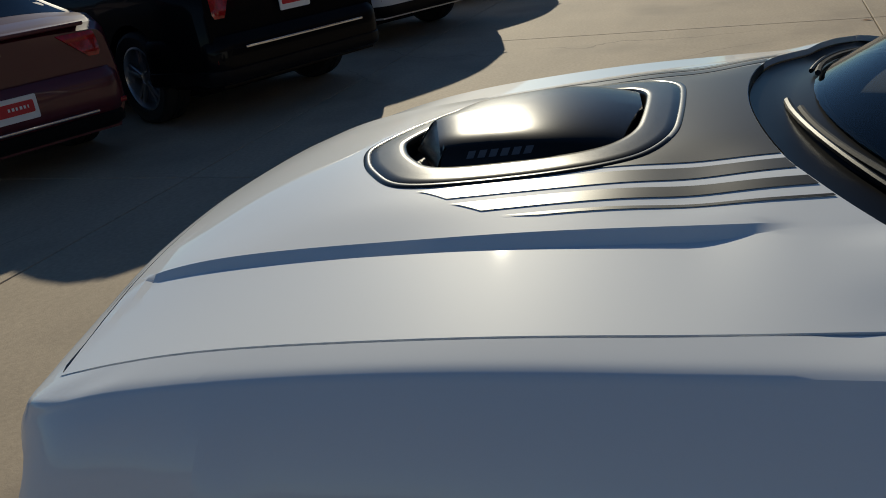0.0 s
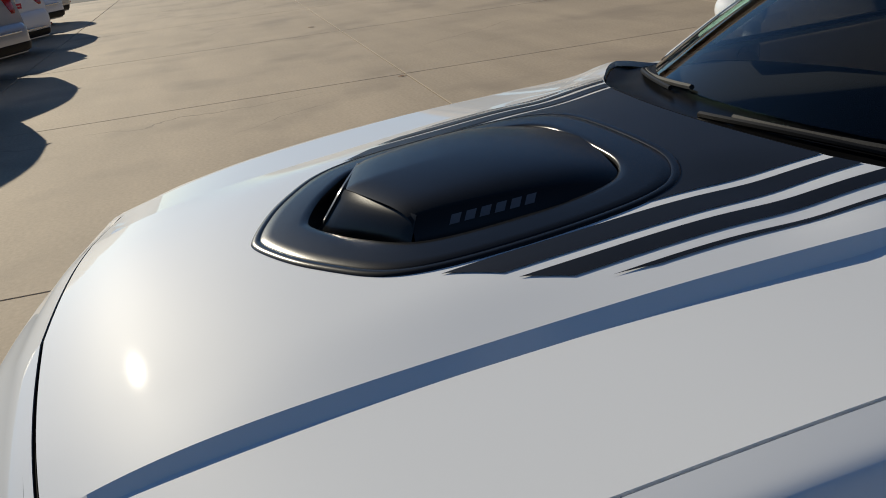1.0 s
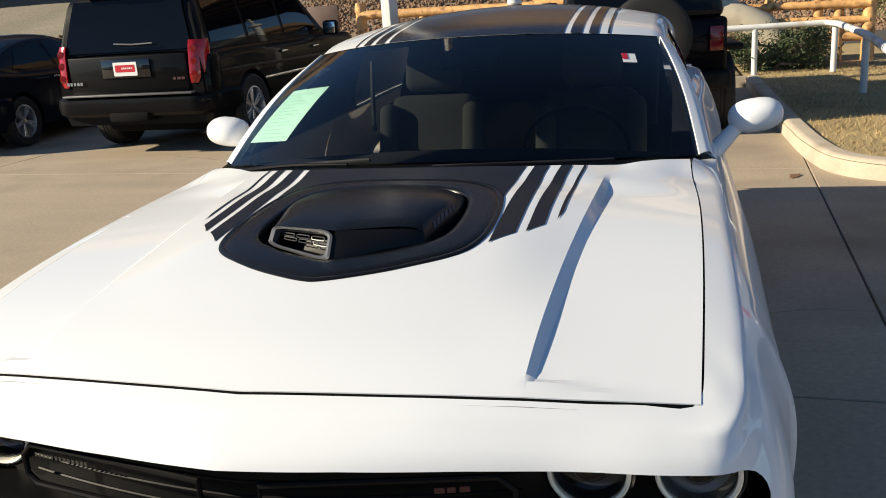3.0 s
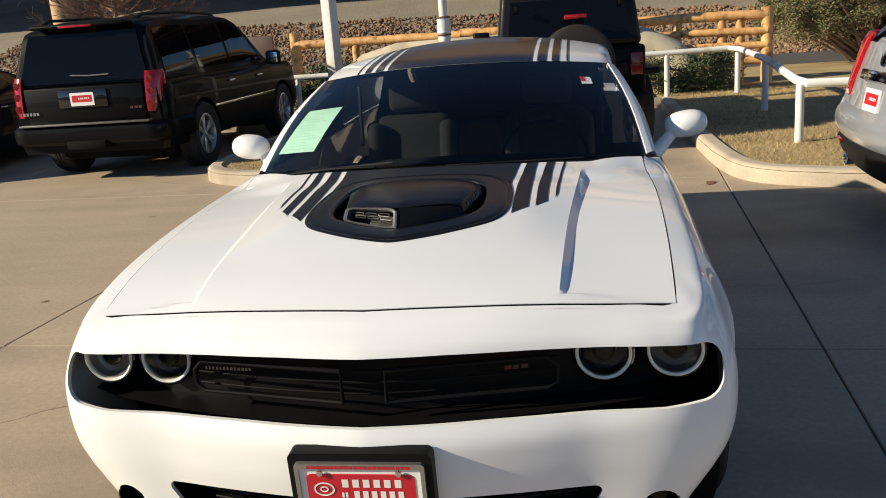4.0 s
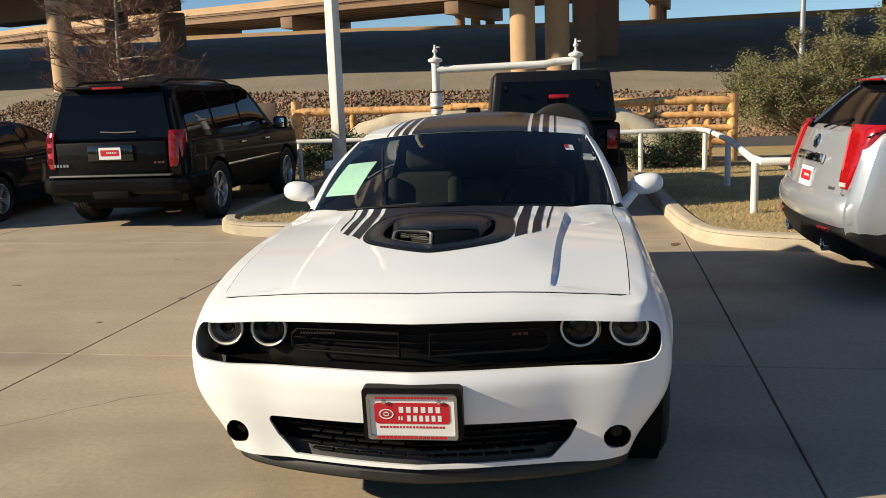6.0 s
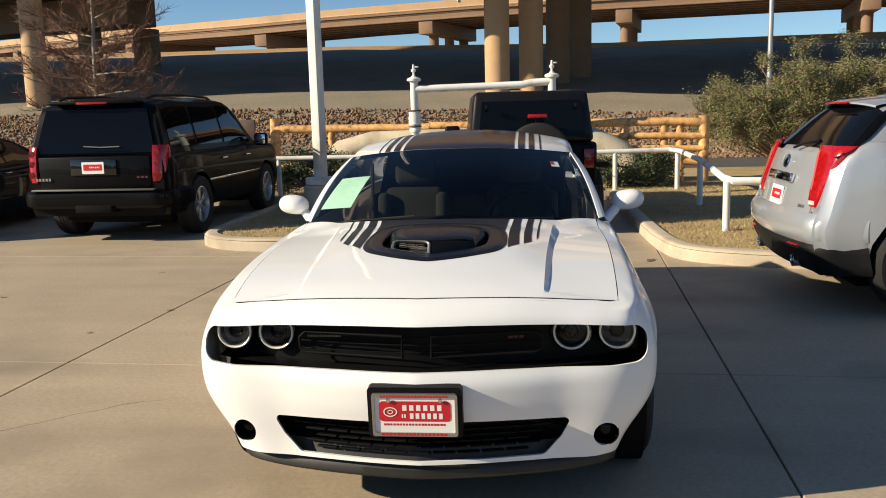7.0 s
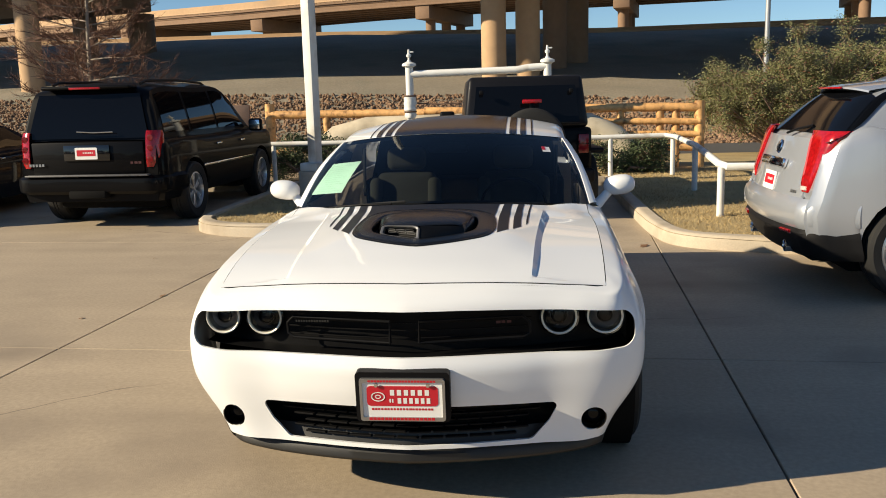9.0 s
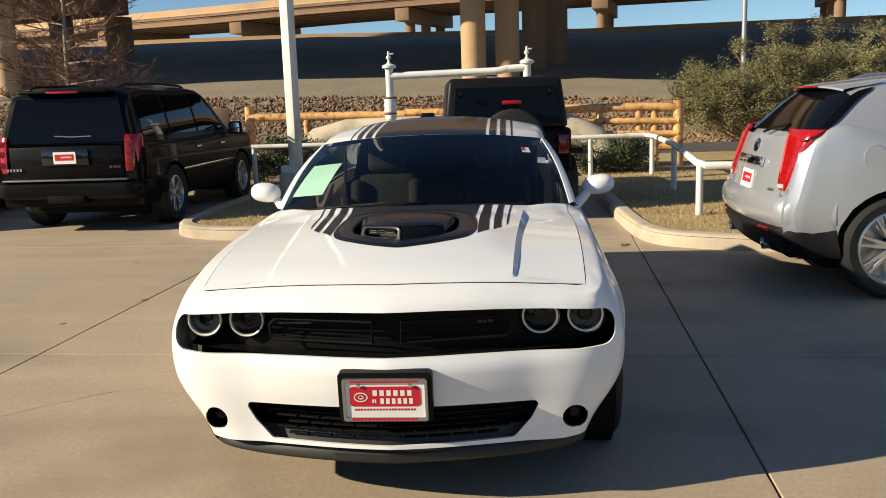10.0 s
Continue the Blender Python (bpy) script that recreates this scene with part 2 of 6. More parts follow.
def rounded(w, h, r, seg=5, cx=0.0, cz=0.0):
    pts = []
    for sx, sz, a0 in ((1, 1, 0), (-1, 1, 90), (-1, -1, 180), (1, -1, 270)):
        for k in range(seg + 1):
            a = radians(a0 + 90 * k / seg)
            pts.append((cx + sx * (w / 2 - r) + r * math.cos(a), cz + sz * (h / 2 - r) + r * math.sin(a)))
    return pts


def cut(ob, cutters):
    """Cuts closed bmeshes out of a mesh object."""
    extra = []
    for bm in cutters:
        c = new("cutter", finish(bm))
        md = ob.modifiers.new("cut", "BOOLEAN")
        md.operation, md.solver, md.object = "DIFFERENCE", "EXACT", c
        extra.append(c)
    dg = bpy.context.evaluated_depsgraph_get()
    dg.update()
    me = bpy.data.meshes.new_from_object(ob.evaluated_get(dg))
    ob.modifiers.clear()
    ob.data = me
    me.polygons.foreach_set("use_smooth", [True] * len(me.polygons))
    me.set_sharp_from_angle(angle=radians(32))
    for c in extra:
        bpy.data.objects.remove(c)
    return ob


def wheel(parent, c, radius, width, out_sign, rim_mat, axis="X", spokes=5, rim=0.72):
    """Tyre with sidewall and a spoked rim. out_sign: the side that faces outward on its axis."""
    w = part("wheel", lathe([(0.03, -0.03), (0.05, -0.03), (0.05, 0.03), (0.03, 0.03)], 12), DULL_METAL, parent)
    rr = radius * rim
    h = width / 2
    prof = [(rr, -h * 0.75), (rr + 0.01, -h * 0.9), (radius * 0.9, -h), (radius * 0.97, -h * 0.88), (radius, -h * 0.6), (radius, -h * 0.22), (radius - 0.008, -h * 0.2),
            (radius - 0.008, -h * 0.12), (radius, -h * 0.1), (radius, h * 0.1), (radius - 0.008, h * 0.12), (radius - 0.008, h * 0.2), (radius, h * 0.22),
            (radius, h * 0.6), (radius * 0.97, h * 0.88), (radius * 0.9, h), (rr + 0.01, h * 0.9), (rr, h * 0.75)]
    part("tyre", lathe(prof, 40), RUBBER, w)
    b = lathe([(rr + 0.002, -h * 0.8), (rr + 0.004, h * 0.84), (rr - 0.012, h * 0.88), (rr - 0.02, h * 0.7), (rr - 0.03, -h * 0.6), (0.05, -h * 0.55)], 40)
    lathe([(0.0, h * 0.62), (0.035, h * 0.62), (0.06, h * 0.5), (0.065, h * 0.2)], 20, bm=b)
    for k in range(spokes):
        a = 2 * math.pi * k / spokes
        for da in (-0.13, 0.13):
            m = Matrix.Rotation(a + da * 1.0, 4, "Z")
            s = bmesh.new()
            box((0, 0, 0), (rr - 0.045, 0.032, 0.03), 0.006, bm=s, seg=1)
            move(s, m @ Matrix.Translation(((rr - 0.045) / 2 + 0.04, 0, h * 0.5)))
            join(b, s)
    part("rim", b, rim_mat, w)
    turn = pose(0, 0, 0, 0, 90 * out_sign, 0) if axis == "X" else pose(0, 0, 0, -90 * out_sign, 0, 0)
    w.matrix_basis = Matrix.Translation(c) @ turn
    return w


def bars(bm, x0, x1, z, h, n, place, gap=0.35):
    """A row of short blocks that stands for writing; place(x, z) gives the point."""
    rng = random.Random(n * 7 + int(abs(z) * 1000))
    step = (x1 - x0) / n
    for k in range(n):
        a, b = x0 + k * step, x0 + (k + 1 - gap * rng.uniform(0.5, 1.2)) * step
        bm.faces.new([bm.verts.new(place(x, y)) for x, y in ((a, z - h / 2), (b, z - h / 2), (b, z + h / 2), (a, z + h / 2))])
    return bm

# ---- the white coupe: nose towards -y, its own left side towards +x ----
HOOD_RISE = spline([0.08, 0.10, 0.125, 0.15, 0.172, 0.27, 0.40, 0.515, 0.63, 0.727, 0.913, 1.10, 1.33, 1.52], [0.850, 0.862, 0.8735, 0.883, 0.891, 0.9235, 0.953, 0.9745, 0.992, 1.0045, 1.021, 1.037, 1.056, 1.068])
# the raised centre ends in a crest; below it a narrow step falls to the foot, and a flat runs on to the panel gap
CREST_X = spline([0.12, 0.27, 0.50, 0.75, 1.0, 1.3, 1.52], [0.468, 0.475, 0.485, 0.497, 0.515, 0.537, 0.552])
CREST_Z = spline([0.12, 0.20, 0.27, 0.50, 0.75, 1.0, 1.3, 1.52], [0.842, 0.876, 0.9013, 0.9471, 0.973, 0.9965, 1.0155, 1.033])
FOOT_X = spline([0.12, 0.27, 0.50, 0.75, 1.0, 1.3, 1.52], [0.482, 0.4905, 0.507, 0.523, 0.539, 0.553, 0.566])
FOOT_Z = spline([0.12, 0.27, 0.50, 0.75, 1.0, 1.3, 1.52], [0.840, 0.8895, 0.9325, 0.9595, 0.9805, 0.9965, 1.01])
EDGE_X = spline([0.12, 0.27, 0.50, 0.75, 1.0, 1.25, 1.45, 1.8], [0.750, 0.7567, 0.7667, 0.7753, 0.7803, 0.7789, 0.7705, 0.770])
EDGE_Z = spline([0.12, 0.20, 0.27, 0.50, 0.75, 1.0, 1.25, 1.45, 1.52], [0.806, 0.836, 0.8585, 0.9132, 0.9454, 0.9658, 0.9759, 0.9818, 0.983])


def hood_z(x, y):
    a = abs(x)
    cx, cz, fx, ex, ez = CREST_X(y), CREST_Z(y), FOOT_X(y), EDGE_X(y), EDGE_Z(y) + 0.026 * smooth(1.40, 1.56, y)
    if a <= cx:
        top = HOOD_RISE(y) - 0.10 * a * a - 0.0065 * math.exp(-((y - 1.20) / 0.085) ** 2) * (1 - smooth(0.45, 0.53, a)) * smooth(0.20, 0.36, a)
        return top - (HOOD_RISE(y) - 0.10 * cx * cx - cz) * smooth(0.70 * cx, 1.12 * cx, a) / smooth(0.70, 1.12, 1.0)
    line = cz + (ez - cz) * (fx - cx) / (ex - cx)
    fz = line + (FOOT_Z(y) - line) * smooth(0.255, 0.275, y) * (1 - smooth(1.19, 1.34, y))
    if a <= fx:
        return cz + (fz - cz) * (a - cx) / (fx - cx)
    kick = 0.008 * smooth(1.32, 1.46, y) * smooth(fx, fx + 0.07, a) * (1 - smooth(0.66, 0.77, a))
    return fz + (ez - fz) * (a - fx) / (ex - fx) + kick


HOOD_LIP = spline([0, 0.25, 0.5, 0.757, 0.80], [0.1723, 0.1888, 0.2208, 0.2701, 0.279])


def hood_front(x):
    return HOOD_LIP(abs(x))


def hood_back(x):
    return 1.2835 + 0.37 * x * x + 0.19 * max(abs(x) - 0.36, 0) ** 1.2


def hood_edge(y):
    return EDGE_X(y) - 0.002


SIDE_X = spline([0.20, 0.30, 0.45, 0.58, 0.68, 0.75, 0.79, 0.82, 0.838, 0.85], [0.880, 0.910, 0.932, 0.944, 0.941, 0.921, 0.902, 0.882, 0.8655, 0.853])
SHOULDER_X = spline([0.25, 0.35, 0.50, 0.75, 1.0, 1.25, 1.5, 2.0, 3.0, 5.0], [0.826, 0.829, 0.834, 0.8375, 0.8415, 0.845, 0.847, 0.852, 0.857, 0.856])
SHOULDER_Z = spline([0.3, 0.35, 0.5, 0.75, 1.0, 1.25, 1.5, 2.0, 2.8, 3.5, 4.2, 4.9], [0.852, 0.868, 0.898, 0.930, 0.9485, 0.960, 0.968, 0.975, 0.988, 1.010, 1.015, 0.98])


def side_x(y, z):
    """Half width of the body side at a height."""
    zs = SHOULDER_Z(y)
    k = 0.68 + (z - 0.68) / max(zs - 0.68, 0.05) * 0.17 if z > 0.68 else z
    x = SIDE_X(k)
    if k > 0.68:
        x = 0.936 - (0.936 - x) * (0.936 - SHOULDER_X(y)) / (0.936 - 0.853)
    return x + 0.03 * smooth(3.0, 3.8, y) * smooth(0.3, 0.8, z) - 0.06 * smooth(4.4, 5.0, y) + 0.016 * smooth(0.7, 1.6, y) * smooth(0.25, 0.55, z) * (1 - smooth(0.78, zs, z))


def arch(y, sill=0.22):
    for yc in (0.95, 3.90):
        d = max(abs(y - yc), 0.0)
        if d < 0.38:
            return max(sill + 0.12, 0.345 + math.sqrt(max(0.375 ** 2 - d * d, 0.0)))
    return sill


coupe = thing("sports_coupe", "glossy white two-door coupe with matte black stripes and hood scoop", "car")


def mirrored(rows):
    return [[(-x, y, z) for x, y, z in row] for row in rows]


# hood with its raised centre
def hood_rows():
    rows = []
    n = 70
    for j in range(-1, n + 2):
        v = min(max(j / n, 0), 1)
        drop = -0.014 if j in (-1, n + 1) else 0.0
        row = []
        for s in (-1, 1):
            half = []
            count = 27 + 5 + 12
            for i in range(count + 1):
                a, y = 0.4, 0.2 + 1.2 * v
                for _ in range(3):
                    c, f, e = CREST_X(y), FOOT_X(y), hood_edge(y)
                    a = c * i / 26 if i <= 26 else c + (f - c) * (i - 26) / 5 if i <= 31 else min(f + (e - f) * (i - 31) / 12, e)
                    y = hood_front(a) + (hood_back(a) - hood_front(a)) * v
                z = hood_z(a, y) + drop + (-0.014 if i == count else 0)
                half.append((s * a, y, z))
            row += half[::-1] if s < 0 else half[1:]
        rows.append(row)
    return rows


part("hood", grid(hood_rows()), WHITE_PAINT, coupe, "white hood with a raised centre and stepped sides", sharp=11)


def drape(x0, x1, y0, y1, nx, ny, lift=0.0016):
    """A sheet laid on the hood; x0, x1: functions of y; y0, y1: functions of x."""
    rows = []
    for j in range(ny + 1):
        row = []
        for i in range(nx + 1):
            k = i / nx
            xa = x0(0.75) + (x1(0.75) - x0(0.75)) * k
            xb = x0(1.3) + (x1(1.3) - x0(1.3)) * k
            y = y0(xa) + (y1(xb) - y0(xa)) * j / ny
            x = x0(y) + (x1(y) - x0(y)) * k
            row.append((x, y, hood_z(x, y) + lift))
        rows.append(row)
    return grid(rows)


def flare(y):
    return 0.014 * smooth(0.95, 1.36, y) + 0.008 * smooth(1.22, 1.40, y)


part("hood_stripe", drape(lambda y: -0.305 - flare(y), lambda y: 0.305 + flare(y), lambda x: 0.74 - 0.1 * (1 - (x / 0.31) ** 2), lambda x: hood_back(x) - 0.001, 24, 30), MATTE_BLACK, coupe, "matte black centre stripe panel")
for s in (-1, 1):
    for a, b, y0, slant in ((0.327, 0.375, 0.726, 0.07), (0.396, 0.431, 0.809, 0.06), (0.4545, 0.4635, 0.908, 0.06)):
        bm = drape(lambda y: a + flare(y), lambda y: b + flare(y) - 0.20 * (b - a) * smooth(1.0, 1.36, y), lambda x: y0 + slant * ((x - a) / (b - a)) ** 0.85 if x > a else y0, lambda x: hood_back(x) - 0.001, 12, 36)
        if s < 0:
            move(bm, Matrix.Diagonal((-1, 1, 1, 1)))
        part("hood_stripe", bm, MATTE_BLACK, coupe)

part("hood_stripe", grid([[(x, hood_back(x) + 0.0015, hood_z(x, hood_back(x)) + d) for x in np.linspace(-0.327, 0.327, 40)] for d in (0.0016, -0.015)]), MATTE_BLACK, coupe)

# fenders, doors and quarters
def side_panel(y0, y1, n, top_in):
    ys = [y0 + (y1 - y0) * i / n for i in range(n + 1)]
    for yc in (0.95, 3.90):
        for e in (-0.375, 0.375):
            if y0 < yc + e < y1:
                ys += [yc + e - 0.001, yc + e + 0.001, yc + e - math.copysign(0.012, e), yc + e - math.copysign(0.004, e)]
    rows = []
    for y in sorted(ys):
        zs, zb = SHOULDER_Z(y), arch(y)
        row = []
        xi, zi = top_in(y)
        xs = side_x(y, zs)
        row.append((xi, y, zi - 0.014))
        for k in range(5):
            q = k / 5
            row.append((xi + (xs - xi) * q, y, zi + (zs - zi) * q ** 1.8))
        for k in range(23):
            q = (k / 22) ** 1.3
            z = zs + (zb - zs) * q
            row.append((side_x(y, z), y, z))
        row.append((side_x(y, zb) - 0.03, y, zb))
        rows.append(row)
    return rows


def fender_in(y):
    e = hood_edge(y) + 0.004
    return (e + 0.026 * smooth(1.50, 1.75, y), hood_z(e, min(y, 1.56)) - 0.001 - 0.036 * smooth(1.57, 1.75, y))


def door_in(y):
    return (0.80, SHOULDER_Z(y) + 0.022)


for s in (1, -1):
    for name, y0, y1, n, fn in (("door", 1.751, 2.96, 30, door_in), ("rear_quarter", 2.965, 4.86, 70, door_in)):
        rows = side_panel(y0, y1, n, fn)
        part(name, grid(rows if s > 0 else mirrored(rows)), WHITE_PAINT, coupe, sharp=50)

# nose: header, bumper and corners as one skin, with its openings cut
COL_X = [0, 0.06, 0.12, 0.19, 0.26, 0.33, 0.40, 0.47, 0.54, 0.61, 0.68, 0.74, 0.79, 0.83, 0.865, 0.895, 0.918, 0.934, 0.942, 0.946]


def nose_y(x):
    return 0.07 * x + 0.24 * x * x + 0.35 * max(x - 0.70, 0) ** 2 - 0.04 * smooth(0.5, 0.82, x)


LEVELS = [(0.096, 0.864, 0.018), (0.062, 0.838, 0.020), (0.048, 0.815, 0.022), (0.040, 0.77, 0.012), (0.034, 0.70, 0), (0.038, 0.655, 0), (0.012, 0.608, 0), (0.006, 0.588, 0),
          (0.006, 0.550, 0), (0.008, 0.525, 0), (0.012, 0.497, 0), (0.022, 0.455, 0), (0.036, 0.40, 0), (0.050, 0.33, 0), (0.050, 0.275, -0.01)]
TUCK = spline([0.26, 0.34, 0.42, 0.5, 0.6, 0.9], [0.875, 0.90, 0.95, 0.99, 1.0, 1.0])


FRONT_G = spline([0.655, 0.70, 0.77, 0.815, 0.838, 0.864, 0.879], [1.0, 0.95, 0.88, 0.79, 0.62, 0.23, 0.0])
FENDER_Y = [0.64, 0.72, 0.82, 0.95, 1.08, 1.2, 1.32, 1.42, 1.50, 1.57, 1.66, 1.745]


def nose_rows():
    """Half the front skin, from the hood gap down to the sill; its columns run from the middle round the corner to the door."""
    end = 0.575
    zs = SHOULDER_Z(end)
    top, shoulder = [], []
    corner = [spline([0, 0.12, 0.25, 0.4, 0.55, 0.7, 0.85, 1.0], c) for c in ((0.766, 0.790, 0.811, 0.824, 0.829, 0.831, 0.834, SHOULDER_X(end)), (0.222, 0.231, 0.256, 0.301, 0.370, 0.435, 0.505, end), (0.842, 0.840, 0.841, 0.852, 0.871, 0.885, 0.898, zs))]
    for x in COL_X:
        k = max(0.0, (x - 0.757) / (0.946 - 0.757))
        if k == 0:
            y = hood_front(x) - 0.0065
            top.append((x, y, hood_z(x, y) - 0.0015))
            ys = 0.1245 + 0.05 * x + 0.12 * x * x - 0.012 * smooth(0.55, 0.75, x)
            shoulder.append((x, ys, hood_z(x, ys) - 0.008))
        else:
            y = 0.287 + (end - 0.287) * k
            top.append((fender_in(y)[0], y, fender_in(y)[1]))
            shoulder.append(tuple(c(k) for c in corner))
    top += [(fender_in(y)[0], y, fender_in(y)[1]) for y in FENDER_Y]
    shoulder += [(side_x(y, SHOULDER_Z(y)), y, SHOULDER_Z(y)) for y in FENDER_Y]
    rows = [top] + [[tuple(Vector(a).lerp(Vector(b), f) + Vector((0, 0, 0.0015 * g))) for a, b in zip(top, shoulder)] for f, g in ((0.55, 1.3), (0.88, 1.0))] + [shoulder]
    for n, (yc, zc, fall) in enumerate(LEVELS):
        row = []
        for i, x in enumerate(COL_X):
            k = smooth(0.3, 0.946, x)
            zr = min(zc, 0.655)
            w = side_x(end, zr) / 0.946 * TUCK(zr)
            base = ((x * (1 + (w - 1) * k), (yc if zc < 0.66 else 0.038) * (1 - k) + nose_y(x) + (end - nose_y(0.946)) * smooth(0.885, 0.946, x)))
            if zc < 0.66:
                row.append((base[0], base[1], zc))
                continue
            # between the shoulder and the grille's height
            f = (0.879 - zc) / 0.219
            front = FRONT_G(zc)
            side = (side_x(end, zs - f * (zs - 0.66)) - side_x(end, zs)) / (side_x(end, 0.66) - side_x(end, zs))
            mix = smooth(0.55, 0.92, x)
            g = front + (side - front) * mix
            sx, sy, sz = shoulder[i]
            row.append((sx + (base[0] - sx) * g, sy + (base[1] - sy) * g, 0.66 + (zc - 0.66) * (sz - 0.66) / 0.219))
        ze = row[-1][2]
        for y in FENDER_Y:
            z = 0.66 + (ze - 0.66) * (SHOULDER_Z(y) - 0.66) / (zs - 0.66) if ze > 0.66 else ze
            k = smooth(0.575, 0.8, y)
            if ze < 0.5:
                z = ze - (0.5 - ze) * 0.4 * k
            tuck = TUCK(ze) + (1 - TUCK(ze)) * k
            row.append((side_x(y, z) * tuck, y, z))
        rows.append(row)
    return rows


def refine(rows, nu, nv):
    """Resamples a net of points by splines, both ways."""
    def along(line, n):
        d = [0.0]
        for a, b in zip(line, line[1:]):
            d.append(d[-1] + max((Vector(a) - Vector(b)).length, 1e-4))
        fs = [spline(d, [p[i] for p in line]) for i in range(3)]
        return [tuple(f(d[-1] * k / n) for f in fs) for k in range(n + 1)]
    mid = [along(r, nu) for r in rows]
    cols = [along([r[i] for r in mid], nv) for i in range(nu + 1)]
    return [[c[j] for c in cols] for j in range(nv + 1)]


net = nose_rows()
half = refine(net, 90, 90)
upper, lower = refine(net[:4], 90, 12), refine(net[3:], 90, 78)
for j, row in enumerate(upper[:-1] + lower):
    # behind the corner the fender's shoulder is a crease
    for i in range(91):
        w = smooth(0.235, 0.36, upper[-1][i][1])
        half[j][i] = tuple(Vector(half[j][i]).lerp(Vector(row[i]), w))
half = [[(x, y, z - 0.014) for x, y, z in half[0]]] + half
full = [[(-x, y, z) for x, y, z in r[:0:-1]] + r for r in half]
nose = part("front_bumper", thicken(grid(full), 0.012), WHITE_PAINT, coupe, "white front bumper cover with grille and intake openings")


def both(poly):
    return [(-x, z) for x, z in poly[::-1] if x > 1e-6] + poly


def arc(cx, cz, r, a0, a1, n=6):
    return [(cx + r * math.cos(radians(a0 + (a1 - a0) * k / n)), cz + r * math.sin(radians(a0 + (a1 - a0) * k / n))) for k in range(n + 1)]


GRILLE = both([(0, 0.806), (0.2, 0.806), (0.4, 0.801), (0.6, 0.792), (0.75, 0.781)] + arc(0.800, 0.715, 0.062, 80, 0) + arc(0.807, 0.692, 0.055, -10, -80) + [(0.72, 0.632), (0.55, 0.635), (0.3, 0.638), (0.0, 0.638)])
INTAKE = both([(0, 0.452), (0.3, 0.447)] + arc(0.545, 0.424, 0.018, 80, -20, 4) + [(0.535, 0.365)] + arc(0.455, 0.328, 0.035, -40, -85, 4) + [(0.3, 0.291), (0.0, 0.288)])
fogs = [lathe([(0.0, -0.3), (0.048, -0.3), (0.048, 0.3), (0.0, 0.3)], 28, "Y", (s * 0.704, 0.25, 0.361)) for s in (-1, 1)]
cut(nose, [prism(GRILLE, -0.2, 0.285), prism(INTAKE, -0.2, 0.35), lathe([(0.0, -1.2), (0.375, -1.2), (0.375, 1.2), (0.0, 1.2)], 64, "X", (0, 0.95, 0.345)), box((0, 0.95, 0.10), (2.4, 0.745, 0.49))] + fogs)


def split_off(ob, test, name, label):
    """Moves the faces that pass a test into a part of their own."""
    bm = bmesh.new()
    bm.from_mesh(ob.data)
    other = bm.copy()
    bmesh.ops.delete(bm, geom=[f for f in bm.faces if test(f.calc_center_median())], context="FACES")
    bmesh.ops.delete(other, geom=[f for f in other.faces if not test(f.calc_center_median())], context="FACES")
    bm.to_mesh(ob.data)
    bm.free()
    return part(name, other, WHITE_PAINT, coupe, label, sharp=32)


for sgn in (1, -1):
    split_off(nose, lambda c: c.y > 0.575 and c.x * sgn > 0, "front_fender", "white front fender")
# dark strips that stand for the shade in the panel gaps round the hood
for s in (1, -1):
    rows = [[(s * (hood_edge(y) + d), y, hood_z(hood_edge(y), y) - 0.009) for d in (-0.012, 0.002, 0.016)] for y in np.linspace(0.27, 1.42, 40)]
    part("hood_seal", grid(rows), VOID_BLACK, coupe)
part("hood_seal", grid([[(x, hood_front(x) + d, hood_z(x, hood_front(x)) - 0.009) for x in np.linspace(-0.757, 0.757, 60)] for d in (-0.018, -0.003, 0.012)]), VOID_BLACK, coupe)

# dark face against the front lip, painting the gap's shade
part("hood_seal", grid([[(x, hood_front(x) - 0.0015, hood_z(x, hood_front(x)) + d) for x in np.linspace(-0.757, 0.757, 60)] for d in (-0.0015, -0.016)]), VOID_BLACK, coupe)

# grille recess, lamps and bars
def plan(x, off=0.0):
    return 0.035 + 0.07 * abs(x) + 0.24 * x * x + 0.9 * max(abs(x) - 0.70, 0) ** 2 + off


def curtain(x0, x1, z0, z1, off, n=40, m=3):
    return grid([[(x0 + (x1 - x0) * i / n, plan(x0 + (x1 - x0) * i / n, off), z0 + (z1 - z0) * j / m) for i in range(n + 1)] for j in range(m + 1)])


grille = part("grille", curtain(-0.85, 0.85, 0.61, 0.815, 0.125), GRILLE_BLACK, coupe, "gloss black grille across the nose")
bm = bmesh.new()
for off0, off1, z in ((0.03, 0.13, 0.630), (0.03, 0.13, 0.809)):
    grid([[(-0.84 + 1.68 * i / 40, plan(-0.84 + 1.68 * i / 40, off), z) for i in range(41)] for off in (off0, off1)], bm)
part("grille_shelf", bm, GRILLE_BLACK, grille)
for z in (0.690, 0.720, 0.750):
    part("grille_bar", tube([(-0.47 + 0.94 * i / 30, plan(-0.47 + 0.94 * i / 30, 0.085), z) for i in range(31)], 0.003, 6), GRILLE_BLACK, grille)
for s in (-1, 1):
    pts = [(0.055, 0.680), (0.055, 0.762), (0.44, 0.765), (0.465, 0.74), (0.465, 0.70), (0.44, 0.684), (0.055, 0.680)]
    part("grille_frame", tube([(s * x, plan(x, 0.052), z) for x, z in pts], 0.006, 8, cap=False), GRILLE_BLACK, grille)
tagged(part("badge", bars(bmesh.new(), -0.43, -0.29, 0.752, 0.008, 13, lambda x, z: (x, plan(x, 0.050), z + 0.05 * (x + 0.36)), 0.5), BADGE_GREY, grille), "small grey script badge", kind="stuff")
